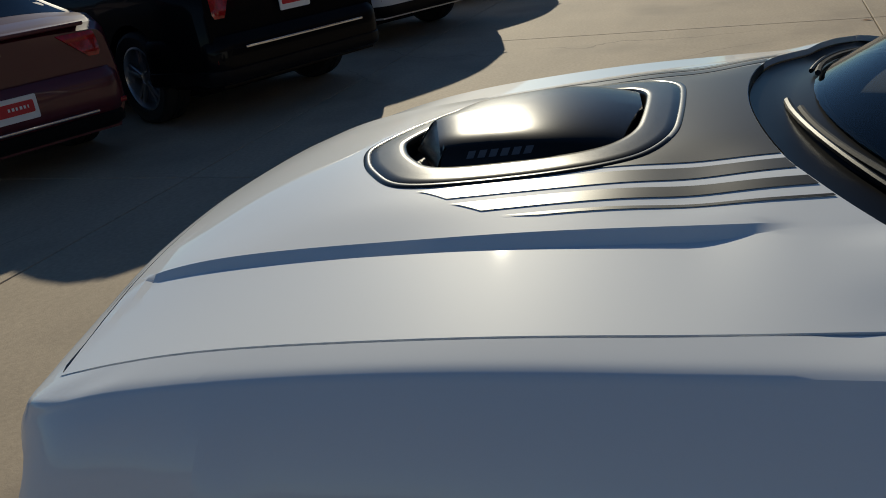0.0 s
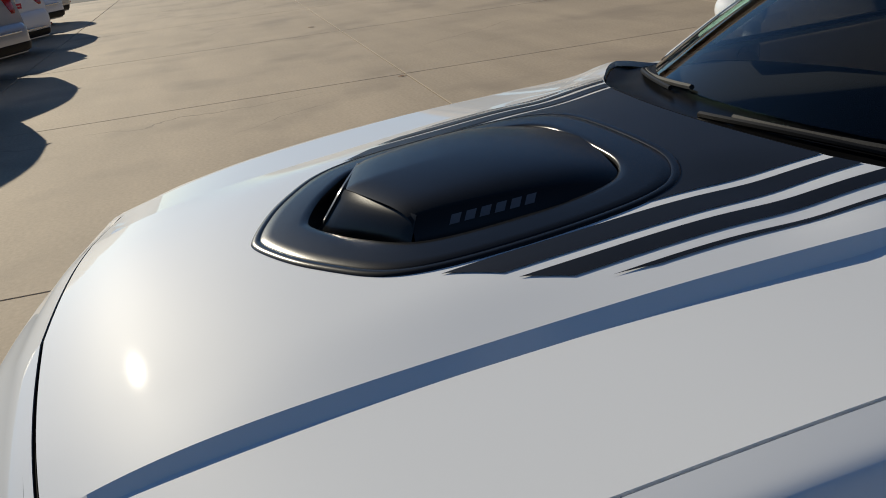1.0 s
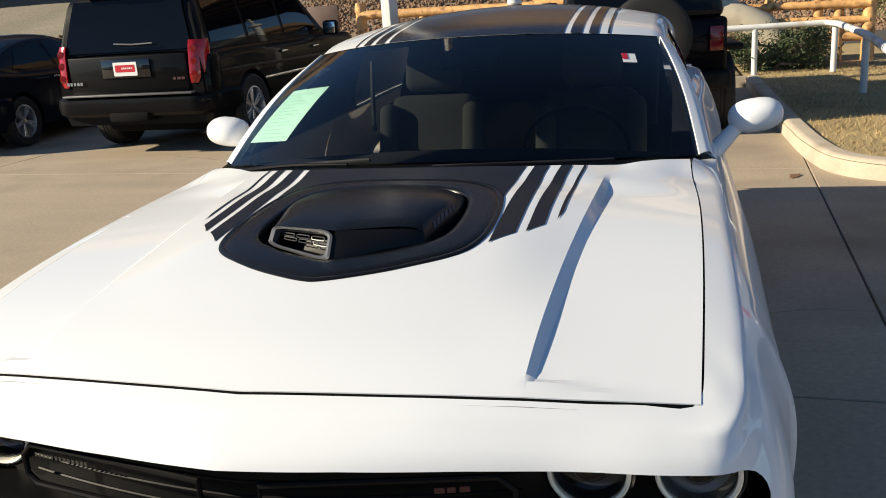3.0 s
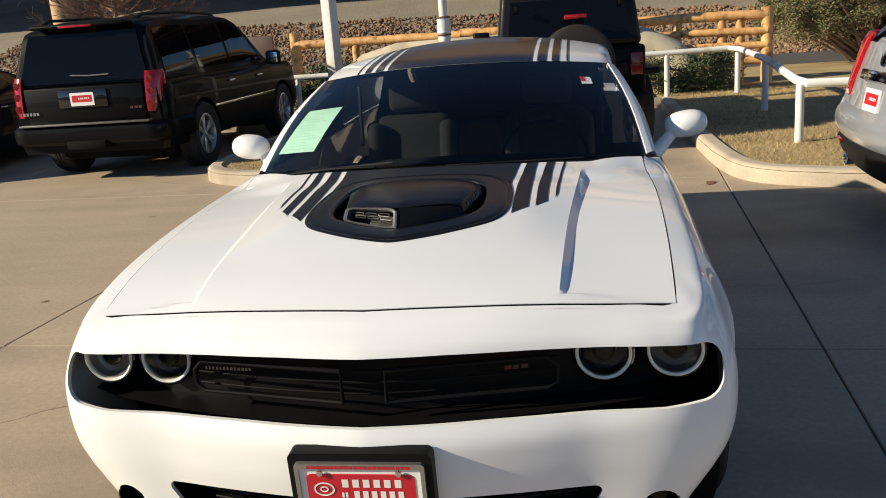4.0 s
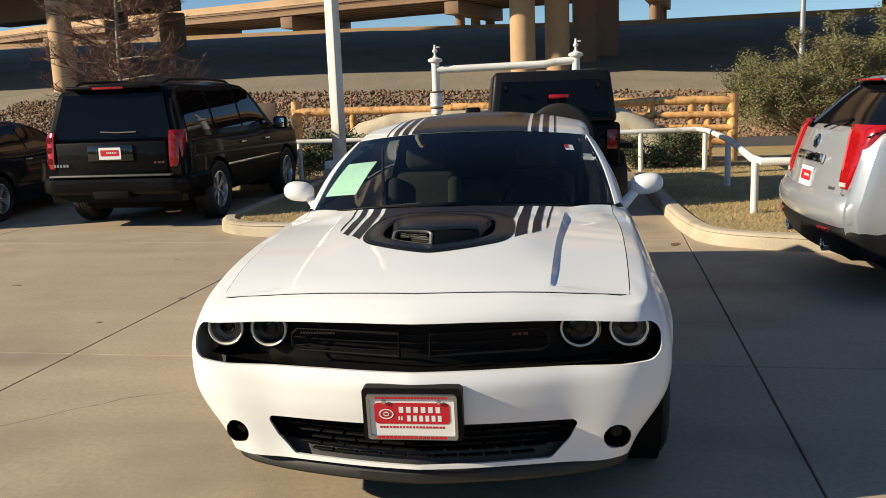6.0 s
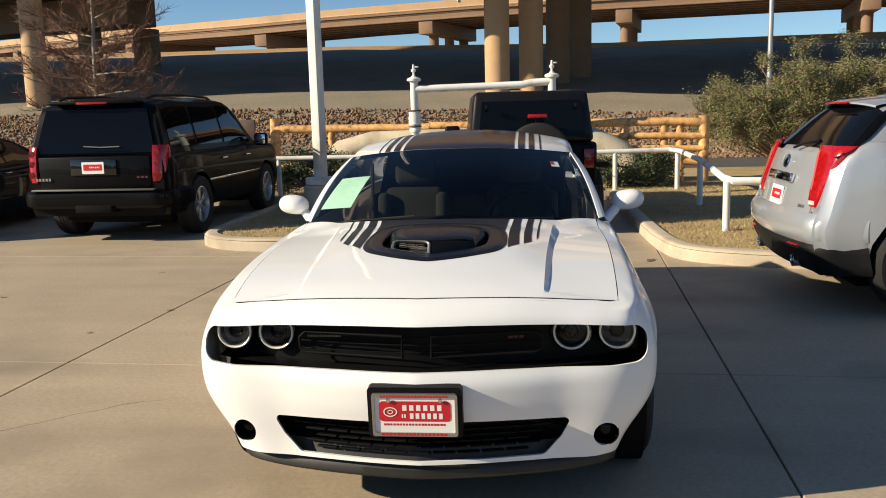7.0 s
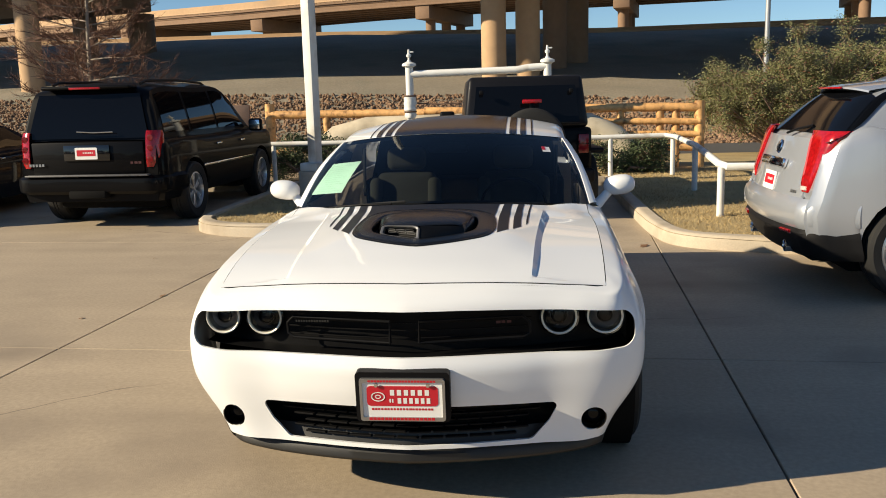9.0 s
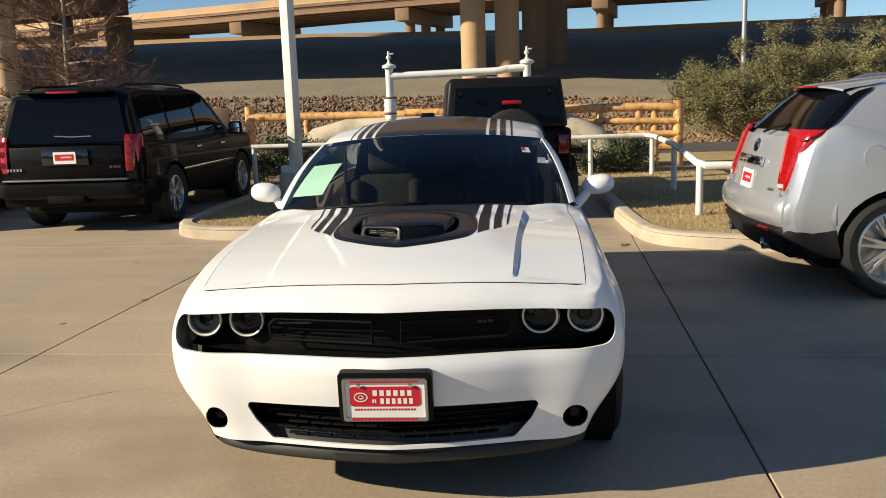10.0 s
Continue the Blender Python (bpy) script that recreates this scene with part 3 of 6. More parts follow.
part("badge", bars(bmesh.new(), 0.34, 0.40, 0.748, 0.010, 3, lambda x, z: (x, plan(x, 0.050), z)), BADGE_RED, grille, "small red badge")
for s in (-1, 1):
    for x, y in ((0.577, 0.240), (0.752, 0.256)):
        c = (s * x, y, 0.742)
        lamp = part("headlight", lathe([(0.078, 0.02), (0.076, 0.0), (0.0715, -0.004), (0.071, 0.004), (0.070, 0.06), (0.05, 0.075), (0.0, 0.08)], 36, "Y", c), GLOSS_BLACK, coupe, "round headlight with a pale halo ring")
        part("halo_ring", lathe([(0.0695, 0.004), (0.0695, -0.004), (0.066, -0.007), (0.0615, -0.004), (0.0610, 0.008)], 44, "Y", c), HALO, lamp, "pale halo ring")
        part("reflector", lathe([(0.0605, 0.008), (0.054, 0.03), (0.034, 0.045), (0.030, 0.02), (0.031, 0.016)], 32, "Y", c), DULL_METAL if x > 0.7 else DARK_ALLOY, lamp)
        part("projector", lathe([(0.030, 0.024), (0.026, 0.012), (0.016, 0.004), (0.0, 0.001)], 28, "Y", c), PRIVACY_GLASS, lamp)
        part("lens", lathe([(0.0605, 0.002), (0.045, -0.005), (0.025, -0.010), (0.0, -0.012)], 32, "Y", c), LENS, lamp).visible_shadow = False
    c = (s * 0.704, 0.222, 0.361)
    fog = part("fog_lamp", lathe([(0.047, -0.03), (0.045, 0.0), (0.043, 0.03), (0.036, 0.034), (0.036, 0.02), (0.030, 0.018), (0.0, 0.016)], 28, "Y", c), GLOSS_BLACK, coupe, "round black fog lamp")
    part("bezel", lathe([(0.052, -0.022), (0.051, -0.030), (0.047, -0.030), (0.046, -0.01)], 30, "Y", (c[0], c[1] - 0.002, c[2])), GLOSS_BLACK, fog)
    part("lens", lathe([(0.036, 0.004), (0.028, -0.004), (0.014, -0.008), (0.0, -0.009)], 24, "Y", c), PRIVACY_GLASS, fog, "dark domed fog lens")
# lower intake
intake = part("lower_intake", curtain(-0.62, 0.62, 0.26, 0.47, 0.13), VOID_BLACK, coupe, "black slatted lower intake")
slat = box((0, 0, 0), (0.085, 0.02, 0.007), 0.002, seg=1)
slat_mesh = finish(slat)
slat_mesh.materials.append(GRILLE_BLACK)
for r in range(6):
    for k in range(-5, 6):
        x = k * 0.092 + (0.046 if r % 2 else 0)
        z = 0.309 + r * 0.023
        if abs(x) < 0.40 + 0.02 * r:
            ob = new("slat", slat_mesh)
            ob.parent = intake
            ob.matrix_basis = pose(x, plan(x, 0.055), z, 0, 0, math.degrees(math.atan((0.07 + 0.48 * abs(x)) * (1 if x > 0 else -1))))
# chin spoiler
rows = []
for dz, off in ((0.372, 0.020), (0.312, 0.006), (0.300, -0.002), (0.288, -0.012), (0.262, -0.014), (0.250, -0.004), (0.246, 0.08)):
    row = []
    for i in range(61):
        a = -1 + 2 * i / 60
        x = 0.80 * a
        y = 0.083 + 0.07 * abs(x) + 0.24 * x * x + 2.4 * max(abs(x) - 0.64, 0) ** 2 + 1.2 * smooth(0.74, 0.80, abs(x)) * 0.16
        row.append((x, y + off, dz - 0.042 + 0.008 * smooth(0.5, 0.8, abs(x))))
    rows.append(row)
part("chin_spoiler", grid(rows), CHIN_GREY, coupe, "dark grey chin spoiler lip")

# number plate holder, dealer plate
plate_pose = pose(0, 0.008, 0.505, 5, 0, 0)
holder = part("plate_holder", move(prism(rounded(0.348, 0.196, 0.016), -0.018, 0.022), plate_pose), TRIM_BLACK, coupe, "black plastic plate holder")
pl = part("plate", move(prism(rounded(0.302, 0.152, 0.008, cz=-0.006), -0.024, -0.018), plate_pose), PAPER, holder, "white and red dealer plate")
bm = bmesh.new()
ring_o, ring_i = rounded(0.314, 0.166, 0.01, cz=-0.006), rounded(0.294, 0.138, 0.006, cz=-0.006)
for d0, d1, po, pi in ((-0.030, -0.030, ring_o, ring_i),):
    n = len(po)
    vo = [bm.verts.new((p[0], -0.030, p[1])) for p in po]
    vi = [bm.verts.new((p[0], -0.030, p[1])) for p in pi]
    vb = [bm.verts.new((p[0], -0.018, p[1])) for p in po]
    vj = [bm.verts.new((p[0], -0.022, p[1])) for p in pi]
    for i in range(n):
        j = (i + 1) % n
        bm.faces.new([vo[i], vo[j], vi[j], vi[i]])
        bm.faces.new([vo[i], vb[i], vb[j], vo[j]])
        bm.faces.new([vi[i], vi[j], vj[j], vj[i]])
part("plate_frame", move(bm, plate_pose), DULL_METAL, pl, "chrome plate frame")
part("red_panel", move(prism(rounded(0.262, 0.078, 0.014, cz=0.008), -0.0255, -0.024), plate_pose), RED, pl, "red lettered panel")
bm = bmesh.new()
lathe([(0.026, -0.0005), (0.026, 0.0), (0.021, 0.0), (0.021, -0.0005)], 28, "Y", (0, 0, 0), bm)
lathe([(0.011, -0.0005), (0.011, 0.0), (0.007, 0.0), (0.007, -0.0005)], 20, "Y", (0, 0, 0), bm)
move(bm, Matrix.Translation((-0.090, -0.0265, 0.006)) @ Matrix.Diagonal((1.0, 1.0, 0.72, 1)))
part("emblem", move(bm, plate_pose), PAPER, pl)
for z, x0, x1, h, n in ((0.022, -0.045, 0.108, 0.022, 6), (-0.010, -0.018, 0.110, 0.022, 6), (-0.010, -0.048, -0.030, 0.014, 2)):
    step = (x1 - x0) / n
    for k in range(n):
        xa = x0 + step * k
        part("letter_bar", move(bars(bmesh.new(), xa, xa + step * 0.62, z, h, 1, lambda x, z: (x, -0.0262, z), 0.0), plate_pose), PAPER, pl)
bm = bmesh.new()
bars(bm, -0.115, 0.115, -0.044, 0.008, 20, lambda x, z: (x, -0.0246, z), 0.3)
bars(bm, -0.125, 0.120, -0.080, 0.011, 17, lambda x, z: (x, -0.0306, z), 0.2)
bars(bm, -0.125, 0.125, 0.068, 0.008, 22, lambda x, z: (x, -0.0306, z), 0.2)
tagged(part("small_print", move(bm, plate_pose), RED, pl), "rows of small red print", kind="stuff")
for x in (-0.095, 0.095):
    part("screw", move(lathe([(0.0, -0.034), (0.007, -0.033), (0.008, -0.029)], 12, "Y", (x, 0, 0.052)), plate_pose), CHROME, pl)

# scoop with its bezel
def chaikin(pts, n=2):
    for _ in range(n):
        q = []
        for i in range(len(pts)):
            a, b = pts[i], pts[(i + 1) % len(pts)]
            q += [(0.75 * a[0] + 0.25 * b[0], 0.75 * a[1] + 0.25 * b[1]), (0.25 * a[0] + 0.75 * b[0], 0.25 * a[1] + 0.75 * b[1])]
        pts = q
    return pts


half_out = [(0.012, 0.507), (0.06, 0.521), (0.14, 0.555), (0.21, 0.600), (0.268, 0.643), (0.301, 0.690), (0.319, 0.76), (0.323, 0.86), (0.318, 0.97), (0.305, 1.06), (0.272, 1.125), (0.19, 1.166), (0.08, 1.172)]
outline = chaikin(half_out + [(-x, y) for x, y in half_out[::-1]], 3)
bezel_rows = []
for k, lift in ((1.0, 0.0005), (0.992, 0.0035), (0.965, 0.0042), (0.957, 0.0024), (0.949, 0.0042), (0.90, 0.0048), (0.84, 0.0052), (0.78, 0.0056), (0.748, 0.0050), (0.736, 0.0020), (0.728, -0.012), (0.726, -0.034)):
    bezel_rows.append([(x * k, 0.87 + (y - 0.87) * k, hood_z(x * k, 0.87 + (y - 0.87) * k) + lift) for x, y in outline])
scoop = part("hood_scoop", grid(bezel_rows, closed=True), SCOOP_BLACK, coupe, "black raised hood scoop with twin front openings", sharp=45)
part("scoop_well", grid([[(x * k, 0.87 + (y - 0.87) * k, hood_z(x * k, 0.87 + (y - 0.87) * k) - 0.033) for x, y in outline] for k in (0.735, 0.70, 0.62, 0.52, 0.40, 0.2, 0.02)], closed=True), GRILLE_BLACK, scoop)


def in_well(x, y):
    """Inside the hole that the scoop stands in."""
    px, py, c = x / 0.86, 0.87 + (y - 0.87) / 0.86, False
    for (x0, y0), (x1, y1) in zip(outline, outline[1:] + outline[:1]):
        if (y0 > py) != (y1 > py) and px < (x1 - x0) * (py - y0) / (y1 - y0) + x0:
            c = not c
    return c


for ob in [o for o in coupe.children if o.name.split(".")[0] in ("hood", "hood_stripe")]:
    bm = bmesh.new()
    bm.from_mesh(ob.data)
    bmesh.ops.delete(bm, geom=[f for f in bm.faces if in_well(*f.calc_center_median().xy)], context="FACES")
    bm.to_mesh(ob.data)
    bm.free()


def scoop_row(yc, w, z, vee, crown):
    row = []
    floor = -0.030
    for i in range(41):
        a = -1 + 2 * i / 40
        if abs(a) > 0.9:
            q = (abs(a) - 0.9) / 0.1
            x = math.copysign(w * (1.0 + 0.10 * q), a)
            y = yc + vee * w
            zt = z - crown
            zf = hood_z(x, y) + floor
            row.append((x, y, zt - 0.012 + (zf - zt + 0.012) * q ** 0.8))
        else:
            q = a / 0.9
            x = w * q
            row.append((x, yc + vee * abs(x), z - crown * abs(q) ** 2.4 - 0.012 * abs(q) ** 9))
    return row


def scoop_net():
    ys = [0.672, 0.69, 0.725, 0.79, 0.86, 0.93, 1.00, 1.055, 1.090]
    ws = [0.178, 0.180, 0.184, 0.193, 0.203, 0.210, 0.210, 0.205, 0.198]
    zs = [1.036, 1.042, 1.048, 1.056, 1.062, 1.064, 1.061, 1.054, 1.047]
    vs = [0.33, 0.32, 0.30, 0.22, 0.12, 0.02, -0.06, -0.10, -0.12]
    cs = [0.003, 0.004, 0.006, 0.010, 0.013, 0.015, 0.016, 0.017, 0.018]
    rows = [scoop_row(*a) for a in zip(ys, ws, zs, vs, cs)]
    last = [(x * 0.97, y + 0.002, max(z - 0.030, hood_z(x, y) - 0.030)) for x, y, z in rows[-1]]
    return rows + [last, [(x, y - 0.05, max(z - 0.010, hood_z(x, y) - 0.030)) for x, y, z in last]]


scoop_shell = part("scoop_shell", grid(scoop_net()), SCOOP_BLACK, scoop, sharp=50)


SCOOP_SKIN = BVHTree.FromPolygons([v.co.copy() for v in scoop_shell.data.vertices], [tuple(p.vertices) for p in scoop_shell.data.polygons])


def letter_place(x, z):
    """A point on the scoop's flank: x along it, z up it."""
    y, h = 0.787 + x + 0.35 * z, 1.0185 + 0.075 * x + 0.8 * z
    at = SCOOP_SKIN.ray_cast(Vector((0.5, y, h + 0.06)), Vector((-1, 0, -0.2)).normalized())
    return at[0] + at[1] * 0.0012 * (1 if at[1].x > 0 else -1)


for s in (-1, 1):
    b0, b1 = Vector((0, 0.622, 0.974)), Vector((s * 0.190, 0.722, 0.988))
    t0, t1 = Vector((0, 0.670, 1.036)), Vector((s * 0.178, 0.740, 1.030))
    n = (b1 - b0).cross(t0 - b0).normalized() * s
    if n.y < 0:
        n = -n
    def q(u, v, d=0.0):
        return (b0 * (1 - u) + b1 * u) * (1 - v) + (t0 * (1 - u) + t1 * u) * v + n * d
    def loop(u0, u1, v0, v1, d):
        pts = rounded(1, 1, 0.2, 5)
        return [q(u0 + (u1 - u0) * (p[0] + 0.5), v0 + (v1 - v0) * (p[1] + 0.5), d) for p in pts]
    if s > 0:
        part("front_panel", grid([[q(u, v, -0.007 * math.sin(math.pi * u) ** 0.6 * math.sin(math.pi * v) ** 0.6) for u in np.linspace(0, 1, 15)] for v in np.linspace(0, 1, 9)]), SCOOP_BLACK, scoop, "smooth blanked half of the scoop front")
        for k in range(6):
            xa = 0.0225 * k
            bm = bars(bmesh.new(), xa, xa + 0.0150, 0, 0.018, 1, letter_place, 0.0)
            part("letter_bar", bm, LETTER_BLUE, scoop, "grey-blue letter on the scoop side")
        continue
    mouth = part("mouth", grid([loop(0.0, 1, 0, 1, 0.0), loop(0.01, 0.99, 0.01, 0.99, -0.004), loop(0.045, 0.955, 0.10, 0.92, -0.003), loop(0.05, 0.95, 0.11, 0.91, 0.05), loop(0.2, 0.8, 0.25, 0.75, 0.052), loop(0.497, 0.503, 0.497, 0.503, 0.052)], closed=True), GRILLE_BLACK, scoop, "open scoop mouth with a cell grille")
    rim = [loop(0.005, 0.985, 0.02, 0.98, -0.0045), loop(0.03, 0.965, 0.06, 0.95, -0.0070), loop(0.075, 0.925, 0.14, 0.89, -0.004), loop(0.08, 0.92, 0.15, 0.88, 0.012)]
    part("rim", grid(rim, closed=True), RIM_METAL, mouth, "thin satin edge")
    for r in range(2, 4):
        for c in range(3):
            u0, v0 = 0.16 + 0.24 * c + 0.05 * (r % 2), 0.18 + 0.17 * r
            pts = loop(u0, u0 + 0.20, v0, v0 + 0.12, 0.014)
            part("grille_cell", tube(pts + [pts[0]], 0.0013, 5, cap=False), CELL_GREY, mouth)

# cowl, wipers, windshield, roof and glass
def ws_point(u, v):
    """A point of the windshield; u: across, -1 to 1, v: up."""
    b = Vector((0.795 * u, 1.400 + 0.335 * u * u, 1.046 - 0.058 * u * u))
    t = Vector((0.672 * u, 2.160 + 0.235 * u * u, 1.364 - 0.050 * abs(u) ** 2.2))
    p = b.lerp(t, v)
    k = math.sin(math.pi * v)
    return (p.x + 0.012 * u * k, p.y - 0.012 * k, p.z + 0.020 * k)


ws = part("windshield", grid([[ws_point(-1 + 2 * i / 30, j / 20) for i in range(31)] for j in range(21)]), WINDSHIELD, coupe, "tinted windshield")
rows = []
for k in (-0.4, 0.02, 0.3, 0.7, 1.0, 1.15):
    row = []
    for x in np.linspace(-0.80, 0.80, 41):
        y0, y1 = hood_back(x), 1.400 + 0.335 * (x / 0.795) ** 2
        z0, z1 = hood_z(x, y0) - 0.016, 1.046 - 0.058 * (x / 0.795) ** 2 - 0.006
        row.append((x, y0 + (y1 - y0) * k, z0 + (z1 - z0) * min(max(k, 0), 1) - 0.20 * max(-k, 0) - 0.012 * math.sin(math.pi * min(max(k, 0), 1))))
    rows.append(row)
part("cowl", grid(rows), COWL_BLACK, coupe, "black plastic cowl")
def on_glass(u, v, lift=0.012):
    return Vector(ws_point(u, v)) + Vector((0, -0.35, 0.93)) * lift


for u0, u1, v0, v1 in ((-0.86, -0.30, -0.055, -0.02), (-0.05, 0.60, -0.06, -0.05)):
    arm = part("wiper", tube([on_glass(u0 + (u1 - u0) * k / 12, v0 + (v1 - v0) * k / 12 + 0.006 * math.sin(math.pi * k / 12), 0.010 + 0.006 * math.sin(math.pi * k / 12)) for k in range(13)], 0.007, 7, taper=0.005), TRIM_BLACK, coupe, "black wiper arm")
    part("wiper_blade", tube([on_glass(u0 + 0.10 + (u1 - u0) * 0.98 * k / 12, v0 + 0.022 + (v1 - v0 + 0.006) * k / 12, 0.008) for k in range(13)], 0.006, 6), RUBBER, arm)


ROOF_Z = spline([2.10, 2.17, 2.45, 2.75, 3.05, 3.4, 3.75], [1.345, 1.366, 1.412, 1.442, 1.452, 1.437, 1.395])


def roof_point(u, y):
    w = 0.676 - 0.03 * smooth(2.9, 3.7, y)
    z = ROOF_Z(y) - 0.050 * abs(u) ** 2.2 - 0.028 * u * u * smooth(2.2, 3.0, y)
    return (w * u, y + 0.24 * u * u * (1 - smooth(2.2, 3.4, y)), z)


roof_ys = [2.172 + (3.70 - 2.172) * j / 26 for j in range(27)]
rows = []
for y in roof_ys:
    row = [roof_point(-1 + 2 * i / 40, y) for i in range(41)]
    edge = row[-1]
    tail = [(edge[0] + 0.018, edge[1], edge[2] - 0.018), (edge[0] + 0.028, edge[1], edge[2] - 0.05)]
    head = [(-p[0], p[1], p[2]) for p in tail[::-1]]
    rows.append(head + row + tail)
roof = part("roof", grid(rows), WHITE_PAINT, coupe, sharp=50)
for a, b in ((-0.335, 0.335), (0.357, 0.398), (0.422, 0.455), (0.488, 0.497), (-0.398, -0.357), (-0.455, -0.422), (-0.497, -0.488)):
    bm = grid([[(lambda p: (p[0], p[1], p[2] + 0.002))(roof_point((a + (b - a) * i / 10) / 0.676, y)) for i in range(11)] for y in roof_ys])
    part("roof_stripe", bm, ROOF_BLACK, roof)
for s in (1, -1):
    rows = []
    for j in range(13):
        v = j / 12
        p = Vector(ws_point(1, v))
        e = Vector((0.838, 1.80, 0.968)) * (1 - v) + Vector((0.712, 2.47, 1.262)) * v
        e.z += 0.03 * math.sin(math.pi * v)
        e.x += 0.012 * math.sin(math.pi * v)
        out = (p + e) / 2 + Vector((0.016, -0.004, 0.016))
        rows.append([(s * a.x, a.y, a.z) for a in (p + Vector((-0.006, 0.012, -0.012)), p + Vector((0.004, 0, 0.004)), p * 0.7 + e * 0.3 + Vector((0.01, -0.002, 0.014)), out, p * 0.2 + e * 0.8 + Vector((0.012, 0, 0.006)), e + Vector((0.004, 0, -0.004)), e + Vector((-0.03, 0.02, -0.01)))])
    part("windshield_pillar", grid(rows), WHITE_PAINT, coupe, sharp=60)
    rows = []
    for j in range(17):
        y = 1.82 + (3.12 - 1.82) * j / 16
        yt = 2.28 + (3.0 - 2.28) * j / 16
        lo = Vector((0.812, y, SHOULDER_Z(y) + 0.022))
        e = roof_point(1, yt)
        hi = Vector((e[0] + 0.024, e[1], e[2] - 0.048))
        rows.append([tuple(Vector((s * (lo.x + (hi.x - lo.x) * k / 6 + 0.02 * math.sin(math.pi * k / 6)), lo.y + (hi.y - lo.y) * k / 6, lo.z + (hi.z - lo.z) * k / 6))) for k in range(7)])
    part("side_window", grid(rows), SIDE_GLASS, coupe, "dark tinted side window")
    rows = []
    for j in range(9):
        y = 3.12 + (4.35 - 3.12) * j / 8
        yt = 3.0 + (3.70 - 3.0) * j / 8
        lo = Vector((0.812 - 0.0 * j, y, SHOULDER_Z(y) + 0.022))
        e = roof_point(1, yt)
        hi = Vector((e[0] + 0.024, e[1], e[2] - 0.048))
        rows.append([tuple(Vector((s * (lo.x + (hi.x - lo.x) * k / 6 + 0.02 * math.sin(math.pi * k / 6)), lo.y + (hi.y - lo.y) * k / 6, lo.z + (hi.z - lo.z) * k / 6))) for k in range(7)])
    part("rear_pillar", grid(rows), WHITE_PAINT, coupe)
    # belt ledge
    part("belt_moulding", tube([(s * 0.806, 1.8 + 1.3 * k / 12, SHOULDER_Z(1.8 + 1.3 * k / 12) + 0.024) for k in range(13)], 0.009, 6), TRIM_BLACK, coupe)
    # mirror: shell, mirror glass and stalk
    bm = bmesh.new()
    bmesh.ops.create_uvsphere(bm, u_segments=28, v_segments=18, radius=1.0)
    for v in bm.verts:
        c = v.co.copy()
        flat = 0.35 if c.y > 0 else 1.0
        v.co = Vector((math.copysign(abs(c.x) ** 0.8, c.x) * 0.092, c.y * 0.085 * flat, math.copysign(abs(c.z) ** 0.85, c.z) * 0.058))
    move(bm, pose(s * 0.995, 2.13, 1.052, 0, s * -6, s * 8))
    mir = part("wing_mirror", bm, WHITE_PAINT, coupe, "white wing mirror on a stalk")
    part("mirror_glass", move(prism(rounded(0.15, 0.092, 0.04), 0, 0.006), pose(s * 0.995, 2.158, 1.052, 0, s * -6, s * 8)), CHROME, mir)
    part("stalk", tube([(s * 0.825, 2.02, 0.930), (s * 0.862, 2.05, 0.945), (s * 0.905, 2.09, 0.985), (s * 0.945, 2.12, 1.025)], 0.034, 12, taper=0.024), WHITE_PAINT, mir)
rows = [[(u * (0.60 + 0.12 * v), 3.70 + 0.68 * v - 0.05 * u * u * (1 - v) - 0.03 * u * u, 1.395 - 0.345 * v - 0.045 * abs(u) ** 2.4 * (1 - v) - 0.01 * u * u) for u in np.linspace(-1, 1, 17)] for v in np.linspace(0, 1, 9)]
part("rear_window", grid(rows), PRIVACY_GLASS, coupe, "dark rear window")
rows = [[(u * 0.80, y, z + 0.02 - 0.03 * u * u) for u in np.linspace(-1, 1, 15)] for y, z in ((4.33, 1.02), (4.6, 1.03), (4.86, 1.035), (4.93, 1.025), (4.95, 0.98))]
part("trunk_lid", grid(rows), WHITE_PAINT, coupe)
rows = [[(u * (0.86 - 0.02 * abs(z - 0.6)), 4.86 + (y - 4.86) * (1 - abs(u) ** 4), z) for u in np.linspace(-1, 1, 21)] for y, z in ((4.95, 1.0), (4.97, 0.85), (5.02, 0.62), (5.0, 0.4), (4.9, 0.25))]
part("rear_bumper", grid(rows), WHITE_PAINT, coupe)
# under the skin: floor, engine bay, wheel wells
bm = box((0, 2.5, 0.26), (1.40, 4.3, 0.10), 0.01)
part("underbody", bm, VOID_BLACK, coupe)
# two hidden boxes added to stop sun leaking through beneath the nose
part("undertray", box((0, 0.95, 0.215), (1.1, 1.20, 0.12), 0.02), VOID_BLACK, coupe)
part("radiator_support", box((0, 0.42, 0.40), (1.1, 0.2, 0.34), 0.02), VOID_BLACK, coupe)
part("engine_bay", box((0, 0.88, 0.56), (1.10, 1.0, 0.54), 0.02), VOID_BLACK, coupe)
for s in (1, -1):
    for yc in (0.95, 3.90):
        part("wheel_well", lathe([(0.372, -0.17), (0.372, 0.17), (0.36, 0.17), (0.02, 0.17)], 36, "X", (0, 0, 0)), VOID_BLACK, coupe).matrix_basis = pose(s * 0.74, yc, 0.345, 0, 0, 0 if s < 0 else 180)
        wheel(coupe, (s * 0.82, yc, 0.355), 0.355, 0.25, s, DARK_ALLOY, spokes=5, rim=0.74)
